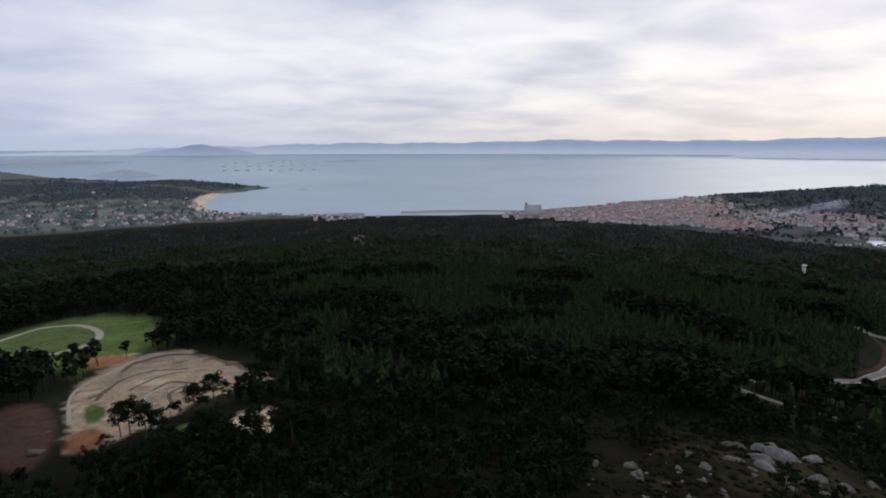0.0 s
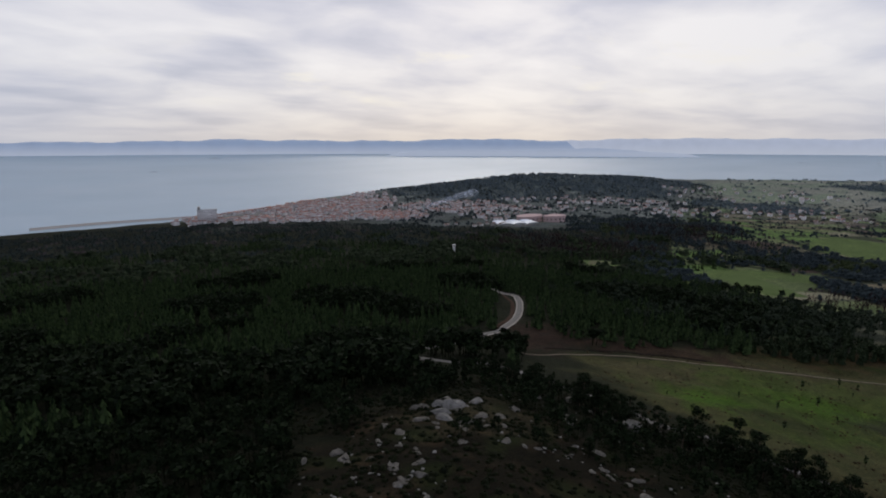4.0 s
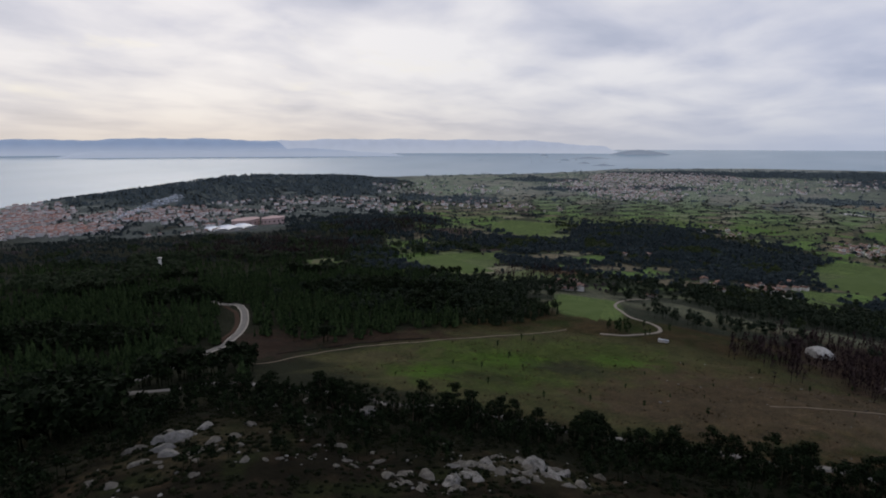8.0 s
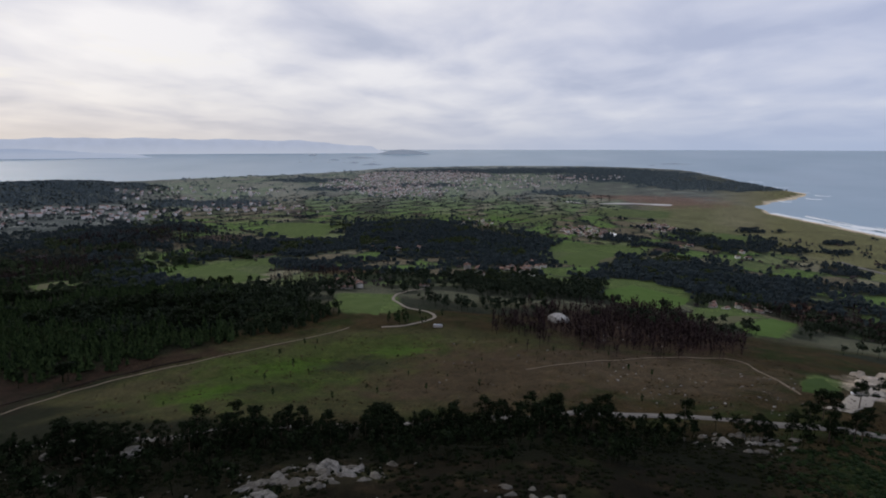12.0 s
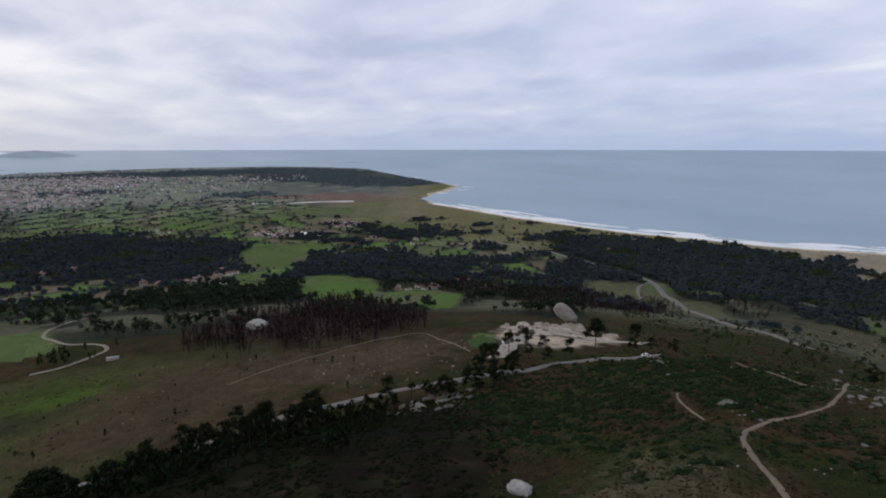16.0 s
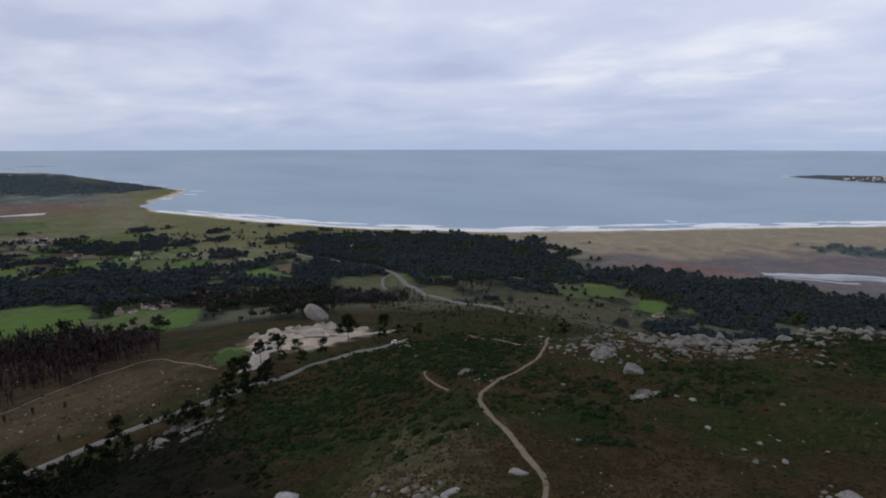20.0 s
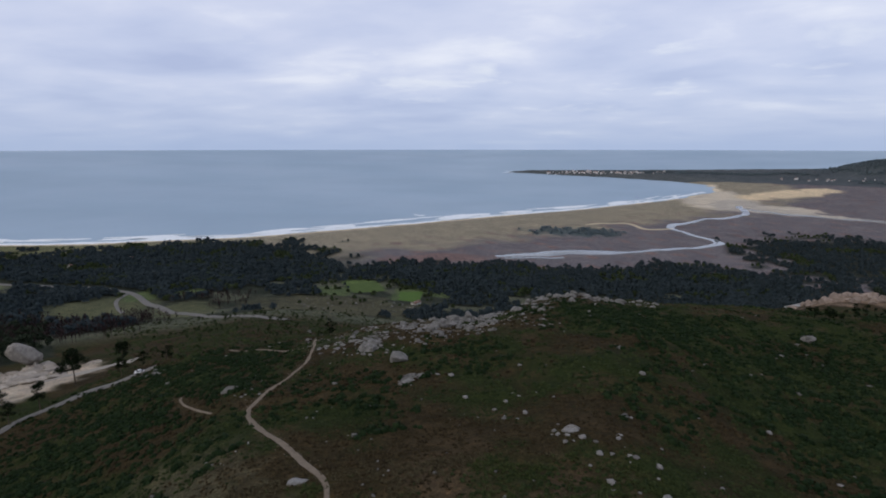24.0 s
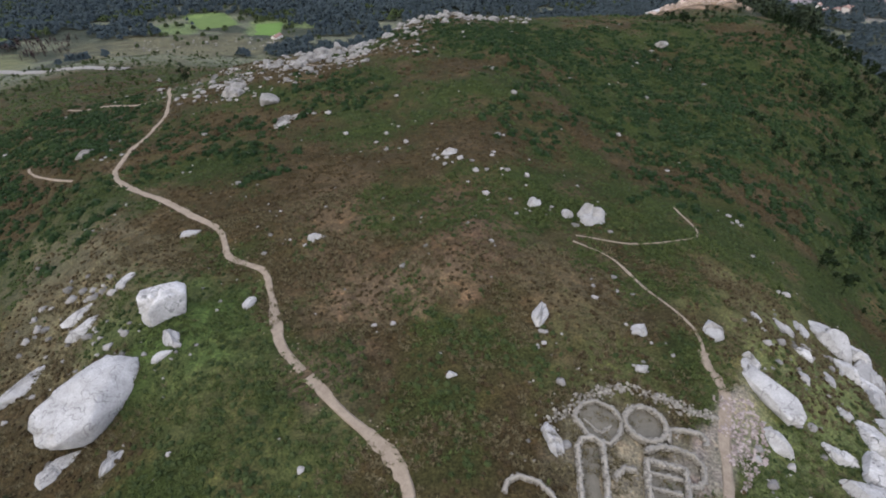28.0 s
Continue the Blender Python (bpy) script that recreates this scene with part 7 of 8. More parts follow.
cluster(48, 168, 9, 20, 22, 0.9, 3.6, "grey boulder among gorse on the slope")
cluster(71, 121, 8, 10, 34, 1.3, 5.2, "broad pale ledge of an outcrop below the summit", LOW, 0.5)
cluster(71, 121, 8, 10, 24, 0.8, 2.6, "pale rock of an outcrop below the summit")
cluster(20, 106, 5, 10, 8, 0.7, 2.4, "small grey boulder in the scrub")
cluster(27, 108, 6, 16, 30, 0.8, 3.0, "broken pale ledge on the heathy brow", LOW, 0.6)
cluster(26, 94, 8, 10, 18, 0.6, 2.2, "grey boulder on the heathy brow")
cluster(40, 128, 9, 16, 26, 0.8, 3.0, "broken pale ledge on the heathy brow", LOW, 0.6)
cluster(50, 122, 8, 10, 22, 0.7, 2.6, "broken grey ledge among heather", LOW, 0.6)
cluster(59, 110, 5, 7, 18, 0.9, 3.4, "pale ledge of the summit's brow", LOW, 0.6)
cluster(94, 102, 6, 5, 10, 0.8, 3.0, "pale ledge low in the dark scrub", LOW, 0.6)
cluster(117.7, 189, 4.4, 13, 34, 1.0, 3.8, "pale ledge heaped above the road", LOW, 0.7)
cluster(117.4, 200, 5, 12, 8, 0.8, 2.2, "grey boulder beside the road bend")
rock(LEDGES[5], 33.6, 147, 7.2, 4.2, 5.4, -35, "broad whale-backed granite slab on the dark slope")
rock(LEDGES[3], 32.6, 140, 4.2, 2.4, 2.8, -30, "pale slab lying below a larger one")
rock(SLABS[2], 53.6, 173.5, 4.0, 2.8, 4.0, 0, "rounded grey boulder above the road")
rock(LEDGES[1], 63, 108, 4.6, 3.2, 3.4, 20, "pale outcrop of layered granite")
rock(LEDGES[2], 72.6, 126, 6.5, 3.6, 3.6, 60, "broad pale granite outcrop below the summit")
rock(BACK, 127.6, 99, 3.0, 2.2, 2.4, 30, "smooth pale boulder in the yellow grass")
rock(DOME, 98.6, 402, 10, 8, 6.5, 20, "great bare granite dome standing in the winter wood")
rock(SLABS[1], -40, 195, 3, 2, 2, 0, "low grey boulder near the brown bank")
# the quarried outcrop with its balanced boulder
T1 = mesh_from("quarry_ledge", *outcrop_shape(472, 8, 6.0, 4, 10, 36, 0.25, 2, 10), granite("tan_quarry_rock", (0.19, 0.14, 0.105), (0.42, 0.335, 0.27), (0.10, 0.07, 0.05)), False)
P1, P2 = (mesh_from("quarry_ledge", *outcrop_shape(s, 7, 6.0, 5, 14, 48, 0.25, 2, 14), m_quarry, False) for s in (470, 471))
for k, (b, r, sx, sy, sz, tn) in enumerate([(129.4, 338, 15, 10, 15, 35), (132.0, 341, 10, 9, 17, 10), (127.2, 336, 9, 7, 10, 60), (134.6, 338, 8, 6, 6, 0), (137, 332, 7, 3, 3, 30), (125.4, 342, 7, 5, 6, 10), (130.5, 330, 11, 5, 7, 40), (128.2, 328, 8, 4, 4, 45)]):
    rock((P1, P2)[k % 2], b, r, sx, sy, sz, tn, "pale quarried granite ledge beside the forecourt", 0, 0.35, "quarry_ledge", "quarry ledges")
TIER = [mesh_from("quarry_block", *boulder_shape(490 + k, 3, 0.8, 0.3, 8, 1.0, 0.66), m_quarry, False) for k in range(4)]
for tier in range(5):
    for b in np.arange(126.0 + 0.5 * tier, 134.6 - 0.2 * tier, 1.05):
        q = rngr.uniform(2.6, 4.6)
        rock(TIER[rngr.randint(4)], b + rngr.uniform(-0.4, 0.4), 319 + 5.5 * tier + rngr.uniform(-2, 2), q * 1.25, q * 0.8, 1.5 + 0.85 * tier + rngr.uniform(-0.4, 0.4), b * 0 + 40 + rngr.uniform(-25, 25),
             "broken pale granite block in the quarried outcrop", rngr.uniform(-8, 8), 0.2, "quarry_block", "quarry blocks")
stand = new("balanced_boulder", mesh_from("balanced_boulder", *boulder_shape(480, 4, 0.9, 0.22, 10, 0.35, 0.60, False), granite("tan_grey_granite", (0.15, 0.135, 0.115), (0.38, 0.35, 0.31), (0.09, 0.08, 0.07))))
bx, by = at(132.0, 344)
lean = Matrix(((-0.669 * 0.83, 0.743, -0.669 * 0.56), (-0.743 * 0.83, -0.669, -0.743 * 0.56), (-0.56, 0, 0.83))).to_4x4()
stand.matrix_basis = Matrix.Translation((float(bx), float(by), float(height(bx, by)) + 12.0)) @ lean @ Matrix.Diagonal((9.4, 6.4, 5.8, 1))
tagged(stand, "huge grey boulder balanced on the quarried ledge", "rock")
T2 = mesh_from("quarry_ledge", *boulder_shape(474, 3, 0.8, 0.3, 12, 0.9, 0.58), T1.materials[0], False)
for b, r, s, n in ((203.5, 404, 2.4, 7), (205.5, 400, 2.6, 9), (208, 396, 3.2, 12), (210, 388, 3.8, 16), (212, 384, 3.8, 16), (214, 386, 3.0, 10)):
    for k in range(n):
        q = s * rngr.uniform(0.5, 1.25)
        rock((T1, T2, T2)[k % 3], b + rngr.uniform(-1.2, 1.2), r + rngr.uniform(-14, 16), q * 0.9, q * 0.6, q * rngr.uniform(0.7, 1.2), rngr.uniform(0, 360), "bare tan quarry face on the further rise", rngr.uniform(-10, 10), 0.35, "quarry_ledge", "quarry ledges")

# low outcrops flush with the slope
for k, (b, r, sx, sy, sz, tn) in enumerate([(66, 112, 4.5, 2.4, 1.8, 30), (69, 118, 3.6, 2.2, 1.8, 70), (75, 120, 4.4, 2.2, 1.7, 50), (78, 117, 3.8, 2.0, 1.4, 20), (63.5, 103, 3.4, 2.6, 1.6, 0), (71, 112, 3.0, 2.0, 1.3, 100), (80, 128, 3.2, 1.6, 1.4, 40),
                                             (37, 138, 3.6, 2.0, 1.5, 20), (30, 132, 3.8, 1.8, 1.5, 0), (26, 128, 2.6, 1.6, 1.3, 60), (41, 150, 3.0, 1.8, 1.5, 80), (46, 160, 3.6, 1.8, 1.6, 10), 
                                             (116, 186, 4.4, 2.4, 2.0, 20), (118.5, 190, 4.0, 2.2, 2.0, 60), (155, 88, 3.0, 1.4, 1.0, 30), (147, 80, 3.4, 1.4, 1.0, 50), (142, 80, 4.0, 1.5, 1.0, 40)]):
    rock(LOW[k % 5], b, r, sx, sy, sz * 1.3, tn, "low pale granite outcrop flush with the slope", 0, 0.6)
# loose stones past counting
def stone_proto(seed):
    return boulder_shape(seed, 2 if seed < 504 else 1, 0.6, 0.2, 9, 0.7, 0.48)


STONES = [stone_proto(500 + k) for k in range(8)]
rng = np.random.RandomState(31)
xs, ys, ss = [], [], []
for b0, b1, r0, r1, gap, lo, hi in [(130, 245, 24, 110, 6.5, 0.15, 0.8), (140, 215, 110, 260, 11, 0.3, 1.2), (160, 184, 170, 225, 3.6, 0.3, 1.6), (184, 196, 240, 262, 3.6, 0.3, 1.6), (20, 60, 120, 185, 9, 0.2, 0.7), (60, 84, 100, 140, 5, 0.2, 0.8),
                                    (104, 124, 225, 300, 5, 0.25, 0.9), (84, 104, 220, 330, 12, 0.25, 1.0), (-132, -112, 45, 88, 2.2, 0.2, 0.9), (132, 152, 48, 90, 3.0, 0.2, 0.9), (156, 172, 190, 330, 7, 0.4, 1.8), (112, 122, 176, 205, 4, 0.3, 1.2), (100, 112, 350, 420, 8, 0.5, 1.8), (156, 172, 560, 640, 9, 0.8, 2.4)]:
    x, y = spots(rng, b0, b1, r0, r1, gap)
    n = len(x)
    ok = (waves(x, y, 18, 91) > -0.1)
    for line, wide in zip(PATHS, (1.7, 1.4, 2, 1, 0.6, 0.6, 1.2, 1)):
        ok &= near_line(x, y, line, 2) > wide
    xs.append(x[ok]), ys.append(y[ok]), ss.append((lo + (hi - lo) * rng.uniform(size=n) ** 3)[ok])
px_, py_ = at(np.array([q[0] for q in PIECES]), np.array([q[1] for q in PIECES]))
xs.append(px_), ys.append(py_), ss.append(np.array([q[2] for q in PIECES]) * 0.9)
x, y, s = np.concatenate(xs), np.concatenate(ys), np.concatenate(ss)
m_loose = mottled("loose_granite_stones", (0.07, 0.066, 0.059), (0.225, 0.213, 0.197), 1.0, 0.95, 5, 0.02, 0.33, "piece")
tagged(strew("loose_stones", STONES, x, y, s, m_loose, 32, -0.15, (0.6, 1.0)), "loose pale granite stones scattered over the heath", "stones", kind="stuff")

# the hill fort's huts: low ruined walls of dry stone
m_floor = mottled("trodden_hut_floor", (0.06, 0.055, 0.042), (0.125, 0.113, 0.09), 1.2, 0.95, 6, 0.03, 0.3)
BRICK = box(-0.5, 0.5, -0.5, 0.5, 0, 1)


def dry_wall(points, closed, wide, courses, rng, size=0.30):
    """Stones laid along a line in rough courses, two faces and a core."""
    p = np.array(points + ([points[0]] if closed else []), float)
    seg = np.hypot(*np.diff(p, axis=0).T)
    s = np.concatenate([[0], np.cumsum(seg)])
    out = []
    for c in range(courses):
        for side in (-0.5, 0.0, 0.5):
            q = rng.uniform(0, size)
            while q < s[-1]:
                ln = size * rng.uniform(0.7, 1.5)
                if c == courses - 1 and rng.uniform() < 0.35:
                    q += ln
                    continue
                x, y = np.interp(q, s, p[:, 0]), np.interp(q, s, p[:, 1])
                i = min(np.searchsorted(s, q, "right") - 1, len(seg) - 1)
                d = (p[i + 1] - p[i]) / seg[i]
                a = np.arctan2(d[1], d[0]) + rng.uniform(-0.2, 0.2)
                x, y = x - d[1] * side * wide + rng.uniform(-.05, .05), y + d[0] * side * wide + rng.uniform(-.05, .05)
                v = BRICK[0] * (ln * 0.95, size * rng.uniform(0.7, 1.0), 0.30) + rng.uniform(-0.05, 0.05, (8, 3))
                ca, sa = np.cos(a), np.sin(a)
                v = np.stack([v[:, 0] * ca - v[:, 1] * sa + x, v[:, 0] * sa + v[:, 1] * ca + y, v[:, 2] + c * 0.26 - 0.12 + float(height(x, y))], 1)
                out.append((v, BRICK[1]))
                q += ln
    return join(out)


def core(points, closed, wide, high):
    """The wall's earth-filled core under its stones."""
    p = np.array(points + ([points[0]] if closed else []), float)
    d = np.gradient(p, axis=0)
    d /= np.hypot(d[:, 0], d[:, 1])[:, None] + 1e-9
    nrm = np.stack([-d[:, 1], d[:, 0]], 1) * wide / 2
    a, b = p + nrm, p - nrm
    z = height(p[:, 0], p[:, 1])[:, None]
    v = np.concatenate([np.hstack([a, z - 0.3]), np.hstack([a, z + high]), np.hstack([b, z + high]), np.hstack([b, z - 0.3])])
    n = len(p)
    i = np.arange(n - 1)
    f = np.concatenate([np.stack(q, 1) for k in range(3) for q in ((k * n + i, k * n + i + 1, k * n + n + i + 1), (k * n + i, k * n + n + i + 1, k * n + n + i))])
    return v, f


def ruin(label, walls, floor=None):
    ob = tagged(new("ruined_hut"), label, "ruin", group="hut ruins")
    for k, (pts, closed, wide, courses) in enumerate(walls):
        wide = wide * 0.72
        stones = dry_wall(pts, closed, wide, courses, np.random.RandomState(600 + k + int(abs(pts[0][0]) * 10)))
        part("wall", join([core(pts, closed, wide, 0.24 * courses), stones]), m_rubble, ob)
    if floor is not None:
        c = np.mean(floor, 0)
        v = np.array([(*c, 0)] + [(x, y, 0) for x, y in floor])
        v[:, 2] = height(v[:, 0], v[:, 1]) + 0.10
        n = len(floor)
        part("floor", (v, np.array([(0, 1 + i, 1 + (i + 1) % n) for i in range(n)])), m_floor, ob, "trodden earth floor")
    return ob


def ring_pts(cx, cy, rx, ry, n=22, turn=0.0, a0=0.0, a1=2 * np.pi):
    a = np.linspace(a0, a1, n, endpoint=abs(a1 - a0) < 6.2)
    x, y = rx * np.cos(a), ry * np.sin(a)
    return [(float(cx + u * np.cos(turn) - w * np.sin(turn)), float(cy + u * np.sin(turn) + w * np.cos(turn))) for u, w in zip(x, y)]


ruin("round stone hut foundation with an earth floor", [(ring_pts(-26.5, -31.1, 2.35, 2.2), True, 0.5, 3)], ring_pts(-26.5, -31.1, 2.1, 1.95))
ruin("oval hut ruin with a tumbled inner wall", [([(-18.7, -32.8), (-20.1, -34.3), (-21.9, -34.6), (-23.6, -33.4), (-24.0, -31.6), (-23.0, -30.0), (-21.4, -28.9), (-19.6, -30.0)], True, 0.45, 2),
                                                  ([(-19.7, -32.4), (-20.6, -31.0), (-21.2, -30.4), (-22.6, -31.3)], False, 0.3, 1)], ring_pts(-21.3, -31.8, 2.2, 2.5))
ruin("long round-cornered house foundation", [([(-16.4, -23.2), (-17.2, -26.5), (-17.8, -28.9), (-18.6, -29.8), (-20.0, -29.8), (-20.6, -28.9), (-20.1, -26.8), (-19.2, -23.6), (-18.2, -20.5), (-15.6, -20.6)], True, 0.45, 3)],
     [(-16.6, -23.2), (-17.9, -28.8), (-20.3, -28.8), (-18.4, -21), (-15.9, -21)])
ruin("curved enclosure wall round a square house", [([(-25.0, -27.8), (-26.8, -28.3), (-28.6, -28.1), (-30.5, -27.2), (-31.0, -26.0), (-30.4, -24.5), (-29.3, -23.8), (-28.1, -23.9)], False, 0.45, 3)])
ruin("square stone house foundation with inner partitions", [([(-24.7, -26.8), (-28.7, -25.7), (-27.2, -21.2), (-23.2, -22.4)], True, 0.6, 3), ([(-24.5, -25.6), (-27.9, -24.7)], False, 0.35, 2), ([(-24.0, -24.0), (-27.2, -23.2)], False, 0.35, 2)],
     [(-24.7, -26.8), (-28.7, -25.7), (-27.2, -21.2), (-23.2, -22.4)])
ruin("corner of a ruined stone wall", [([(-28.3, -28.9), (-29.0, -30.4), (-30.8, -30.4), (-32.8, -29.9), (-33.2, -29.0), (-32.6, -28.4)], False, 0.5, 2)])
ruin("curved low wall of a half-buried hut", [([(-9.0, -24.8), (-9.6, -25.9), (-10.9, -26.3), (-12.6, -25.5), (-13.6, -24.2), (-14.2, -22.6)], False, 0.45, 2)])
bank = tagged(new("stone_bank"), "tumbled stone bank round the huts", "ruin")
rng = np.random.RandomState(36)
for line, wide in (([(-14.8, -30.4), (-16.6, -32.6), (-19.0, -34.6), (-22.6, -36.0), (-25.0, -36.4), (-27.6, -36.0)], 0.9), ([(-27.6, -35.6), (-30.0, -34.6), (-32.4, -33.2), (-36.0, -32.2)], 0.7)):
    p = np.array(line)
    stones = []
    for _ in range(170):
        q = rng.uniform(0, len(p) - 1.001)
        c = p[int(q)] + (p[int(q) + 1] - p[int(q)]) * (q % 1) + rng.normal(size=2) * wide * 0.5
        sv, sf = STONES[rng.randint(8)]
        stones.append((sv * rng.uniform(0.12, 0.36) + (*c, float(height(*c)) + 0.08), sf))
    tagged(part("wall", join(stones), m_rubble, bank), kind="stuff")
ruin("short inner wall of loose stones", [([(-20.6, -25.2), (-22.0, -26.2), (-23.2, -25.9)], False, 0.5, 2)])
# rubble strewn beside the stony path
rng = np.random.RandomState(37)
x, y = spots(rng, -133.5, -124, 33, 60, 0.38)
u = (x + 38.5) * 0.95 + (y + 28.5) * -0.3
ok = (np.abs(u) < 2.6 + 0.8 * waves(x, y, 5, 92)) & (y > -35)
tagged(strew("rubble", STONES, x[ok], y[ok], rng.uniform(0.12, 0.34, ok.sum()), m_gritty, 38, -0.1, (0.6, 1.0)), "pinkish grey rubble heaped beside the ruins", "rubble", kind="stuff")
x, y = spots(rng, -160, -128, 26, 46, 1.9)
tagged(strew("rubble", STONES, x, y, rng.uniform(0.08, 0.24, len(x)), m_rubble, 39, -0.1, (0.6, 1.0)), "small fallen stones among the hut walls", "rubble", kind="stuff")
for line, wide in ((PATHS[0], 1.6), (PATHS[1], 1.3)):
    n = int(len(line) * 2)
    i = rng.randint(0, len(line), n)
    side = rng.choice([-1, 1], n) * wide + rng.normal(size=n) * 0.35
    d = np.gradient(line, axis=0)
    x, y = line[i, 0] - d[i, 1] * side, line[i, 1] + d[i, 0] * side
    tagged(strew("path_stones", STONES, x, y, rng.uniform(0.05, 0.15, n), m_path, 40, -0.1, (0.6, 1.0)), "small stones along the footpath's edges", "stones", kind="stuff")

# ---- single trees ----
def branch(p0, p1, r0, r1):
    p0, p1 = np.array(p0, float), np.array(p1, float)
    d = p1 - p0
    u = np.cross(d, (0.3, 0.2, 1.0))
    u /= np.linalg.norm(u) + 1e-9
    w = np.cross(d, u)
    w /= np.linalg.norm(w) + 1e-9
    a = np.arange(5) * 2 * np.pi / 5
    v = np.concatenate([p0 + r0 * (np.outer(np.cos(a), u) + np.outer(np.sin(a), w)), p1 + r1 * (np.outer(np.cos(a), u) + np.outer(np.sin(a), w))])
    return v, np.array([t for i in range(5) for t in ((i, (i + 1) % 5, 5 + (i + 1) % 5), (i, 5 + (i + 1) % 5, 5 + i))])


def pine(seed, tall, spread, clear=0.4, clumps=16):
    """A seaside pine: bent trunk, limbs, and clumps of needles with gaps between."""
    rng = np.random.RandomState(seed)
    ob = tagged(new("pine_tree"), "dark green maritime pine with an open crown", "tree", group="roadside pines")
    bend = rng.uniform(-0.06, 0.06, 2) * tall
    p = [np.array([0, 0, -0.5]), np.array([bend[0] * 0.4, bend[1] * 0.2, tall * 0.45]), np.array([bend[0], bend[1], tall * 0.92])]
    r = 0.02 * tall
    part("trunk", join([branch(p[0], p[1], r, r * 0.7), branch(p[1], p[2], r * 0.7, r * 0.2)]), m_bark, ob)
    crown, limbs = [], []
    for k in range(clumps):
        z = rng.uniform(clear, 1.0) ** 0.8 * tall
        z = min(max(z, clear * tall), tall * 0.97)
        a = rng.uniform(0, 6.28)
        q = spread * rng.uniform(0.25, 1.0) * (1.15 - 0.75 * abs(z / tall - 0.62) / 0.45)
        q = max(q, 0.1)
        s = np.interp(z, [0, tall * 0.45, tall * 0.92], [0, 0.5, 1])
        base = np.array([bend[0] * s, bend[1] * s, z - 0.06 * tall])
        tip = np.array([q * np.cos(a), q * np.sin(a), z])
        limbs.append(branch(base, tip, r * 0.3, r * 0.1))
        crown.append(leaves(rng, tip, (spread * 0.34, spread * 0.34, spread * 0.22), 58, spread * 0.085, 0.5))
    crown.append(leaves(rng, (bend[0], bend[1], tall * 0.94), (spread * 0.28, spread * 0.28, tall * 0.07), 58, spread * 0.085, 0.5))
    part("branch", join(limbs), m_bark, ob)
    part("crown", join(crown), m_pine, ob)
    return ob


PINES = [pine(700, 11, 3.4), pine(701, 9, 2.8, 0.3), pine(702, 13, 4.4, 0.45, 20), pine(703, 7, 2.4, 0.2, 14), pine(704, 16, 5.6, 0.4, 26), pine(705, 6, 2.0, 0.1, 12)]
placed = set()


def plant(k, bearing, r, turn, scale=1.0):
    put(PINES[k], bearing, r, turn, scale, k not in placed, 0.1)
    placed.add(k)


rngt = np.random.RandomState(12)
# the belt of pines on the inner side of the hill road
n = 0
while n < 225:
    b = rngt.uniform(36, 127)
    near_r = np.interp(b, [36, 42, 50, 59, 75, 86, 105, 119, 127], [238, 215, 203, 190, 184, 190, 207, 214, 222])
    depth = np.interp(b, [36, 60, 80, 105, 116, 127], [28, 26, 24, 30, 16, 6])
    r = near_r - 6 - depth * rngt.uniform() ** 1.2
    if b > 108 and rngt.uniform() < 0.6:
        n += 1
        continue
    plant(int(rngt.choice([0, 0, 1, 1, 3, 5])), b, r, rngt.uniform(0, 360), rngt.uniform(0.8, 1.15))
    n += 1
for b, r, k, s in [(123.5, 233, 2, 0.95), (124.4, 236, 0, 1.0), (122.4, 226, 1, 1.0), (125.9, 262, 2, 0.9), (129.6, 262, 0, 1.0), (135.3, 281, 4, 1.0), (139.3, 297, 2, 0.95), (132.5, 249, 0, 1.05), (130.2, 241, 1, 1.0), (127.7, 263, 2, 1.1), (126.5, 240, 1, 0.8), (128.1, 252, 1, 0.9), (121.4, 222, 3, 1.0), (126.8, 243, 1, 0.8),
                   (139, 262, 0, 0.8), (141, 262, 1, 0.9), (143, 258, 3, 1.1), (159.5, 232, 3, 1.2), (-36.2, 318, 4, 0.8), (-34.6, 322, 2, 1.0), (-35.4, 312, 2, 0.9)]:
    plant(k, b, r, b * 37, s)
# trees round the earthworks
for b, r, k in ((-33.4, 187, 0), (-32.6, 185, 2), (-31.3, 177, 2), (-30.6, 179, 0), (-29.9, 174, 0), (-26.7, 189, 2), (-25.8, 192, 0), (-24.8, 198, 2), (-23.5, 197, 0), (-22.6, 200, 1), (-22.1, 199, 0), (-28.3, 153, 1), (-25.5, 153, 2),
                (-24.4, 156, 0), (-23.5, 151, 1), (-34.7, 170, 1), (-21.2, 150, 0), (-27.0, 160, 1), (-20.6, 205, 2), (-19.6, 212, 0), (-21.4, 206, 1), (-36.4, 168, 3), (-30.0, 165, 3)):
    plant(k, b, r, b * 41, rngt.uniform(0.8, 1.05))
for _ in range(36):
    plant(int(rngt.choice([0, 1, 2, 3])), rngt.uniform(-36, -15), rngt.uniform(128, 158), rngt.uniform(0, 360), rngt.uniform(0.75, 1.0))
for _ in range(20):
    plant(int(rngt.choice([0, 2])), rngt.uniform(-17.5, -13), rngt.uniform(196, 240), rngt.uniform(0, 360), rngt.uniform(0.8, 1.1))
# cypress-like young trees and stumps in the meadow
m_dark = m_conifer


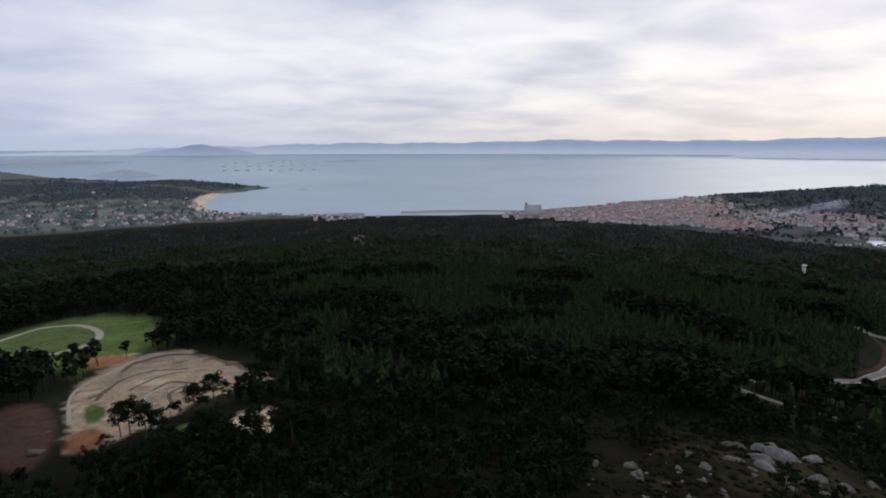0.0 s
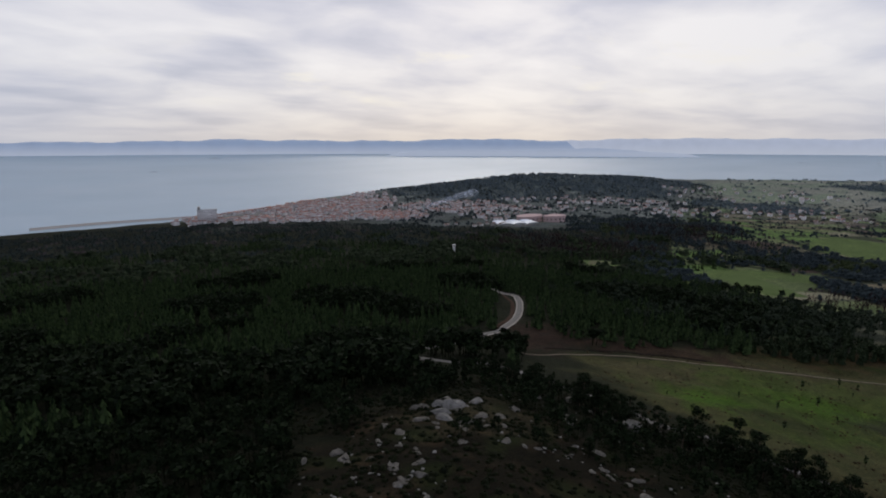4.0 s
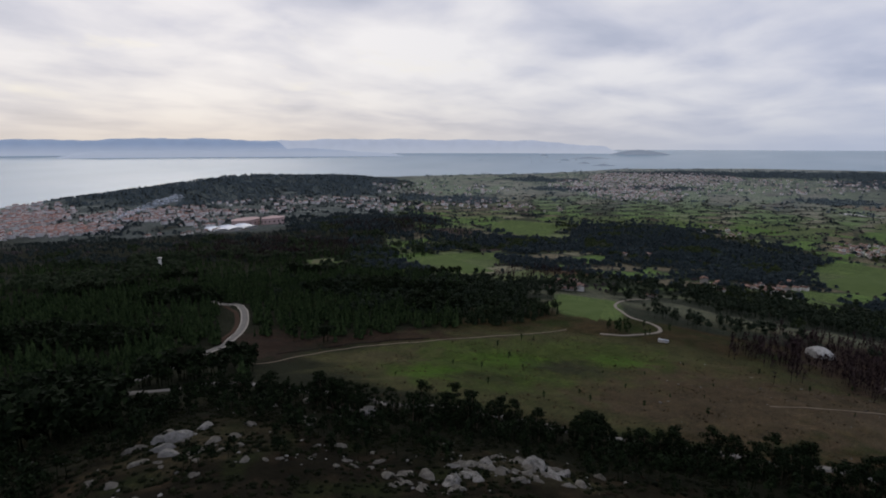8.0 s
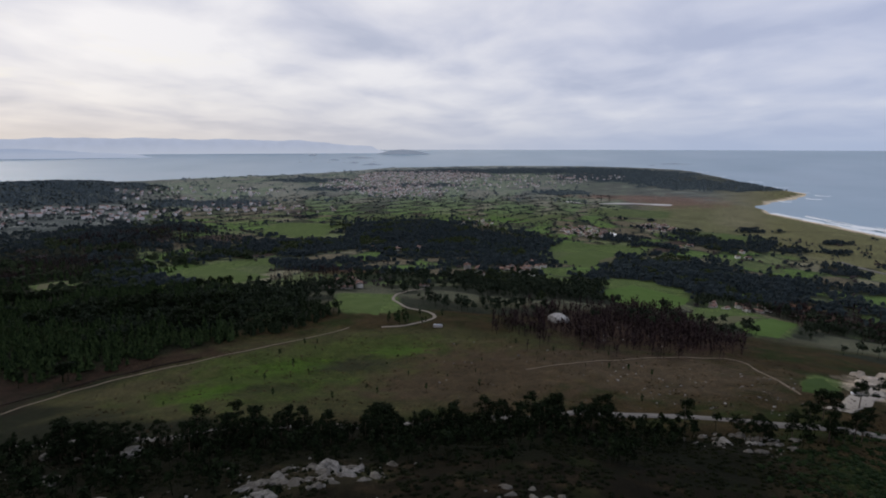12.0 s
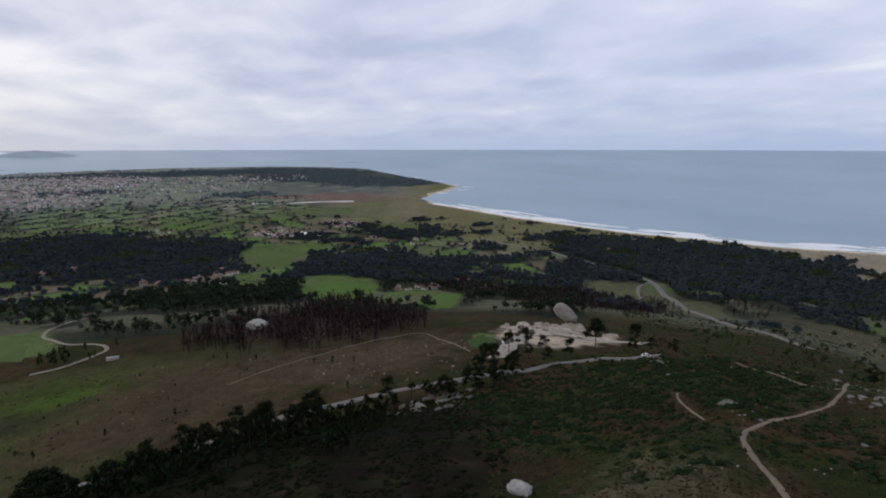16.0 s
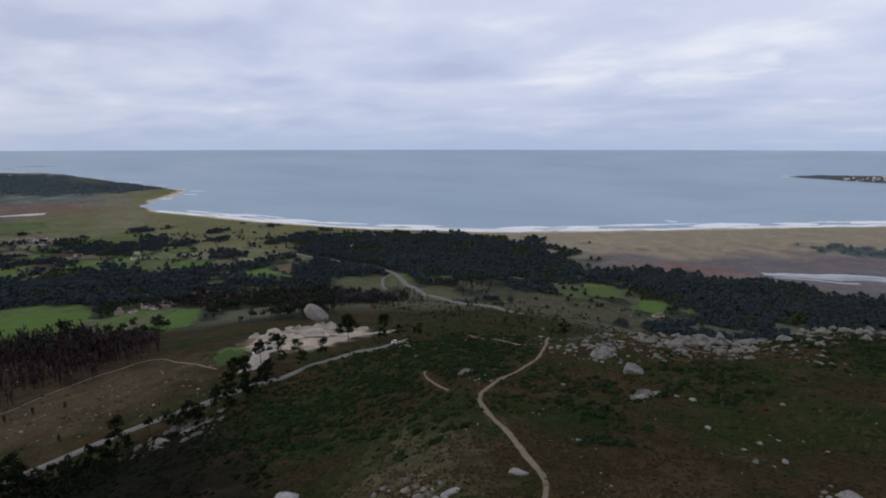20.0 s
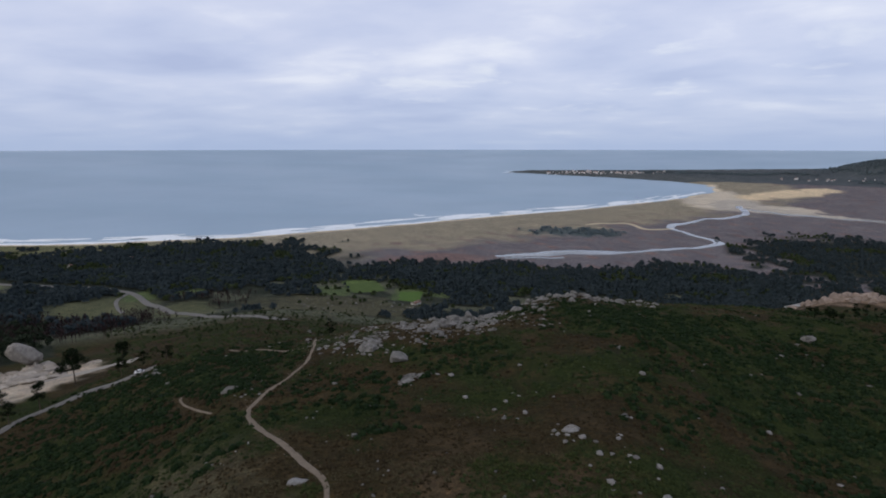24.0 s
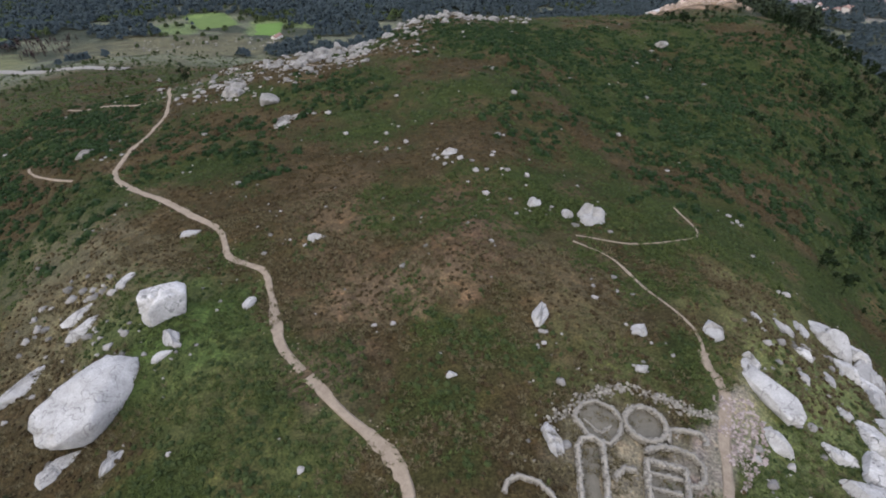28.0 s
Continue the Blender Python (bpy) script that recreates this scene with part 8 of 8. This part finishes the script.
def meadow_tree(seed, tall):
    rng = np.random.RandomState(seed)
    ob = tagged(new("young_tree"), "small dark upright tree standing alone in the meadow", "tree", group="meadow trees")
    part("trunk", prism(0.11, 0.05, tall * 0.8, 6), m_bark, ob)
    part("crown", join([leaves(rng, (0, 0, tall * q), (tall * 0.14, tall * 0.14, tall * 0.16), 26, tall * 0.07, 0.4) for q in (0.4, 0.6, 0.8)]), m_dark, ob)
    return ob


YOUNG = [meadow_tree(740, 3.5), meadow_tree(741, 5.0), meadow_tree(742, 2.4)]
seen = set()
for j in range(46):
    b, r = rngt.uniform(52, 116), rngt.uniform(222, 345)
    k = rngt.randint(0, 3)
    put(YOUNG[k], b, r, rngt.uniform(0, 360), rngt.uniform(0.7, 1.2), k not in seen, 0.05)
    seen.add(k)
for j in range(16):
    put(YOUNG[1], rngt.uniform(79, 86), rngt.uniform(372, 395), rngt.uniform(0, 360), rngt.uniform(1.2, 2.2), False, 0.05)

# smoke from a fire at the edge of the town
m_smoke, smt, smb = material("thin_white_smoke")
smb.inputs["Base Color"].default_value = (0.72, 0.77, 0.84, 1)
smb.inputs["Roughness"].default_value = 1.0
smt.links.new(ramp(smt, noise_tex(smt, place(smt), 0.09, 5, 0.65), [(0.36, (0.0, 0.0, 0.0)), (0.74, (0.34, 0.34, 0.34))]), smb.inputs["Alpha"])
puffs = []
rng = np.random.RandomState(8)
bs, fs_ = ball(3)
for k in range(13):
    q = k / 12
    x, y = at(30.6 + 5.4 * q ** 1.25, 1540 + 14 * k)
    px, py, pz, kk = (float(w) for w in drawn(x, y, height(x, y) + 6 + 44 * q ** 0.6 + rng.uniform(-5, 5) * q))
    s = 4.5 + 7.5 * q
    lump = np.array([noise.noise(Vector(w * 1.9 + k)) for w in bs])
    puffs.append((bs * (1 + 0.55 * lump)[:, None] * (s * 1.4, s * 1.4, s * 0.8) + (px, py, pz), fs_))
tagged(new("smoke", mesh_from("smoke", *join(puffs), m_smoke)), "thin white smoke drifting from a fire near the town", "smoke", kind="stuff")
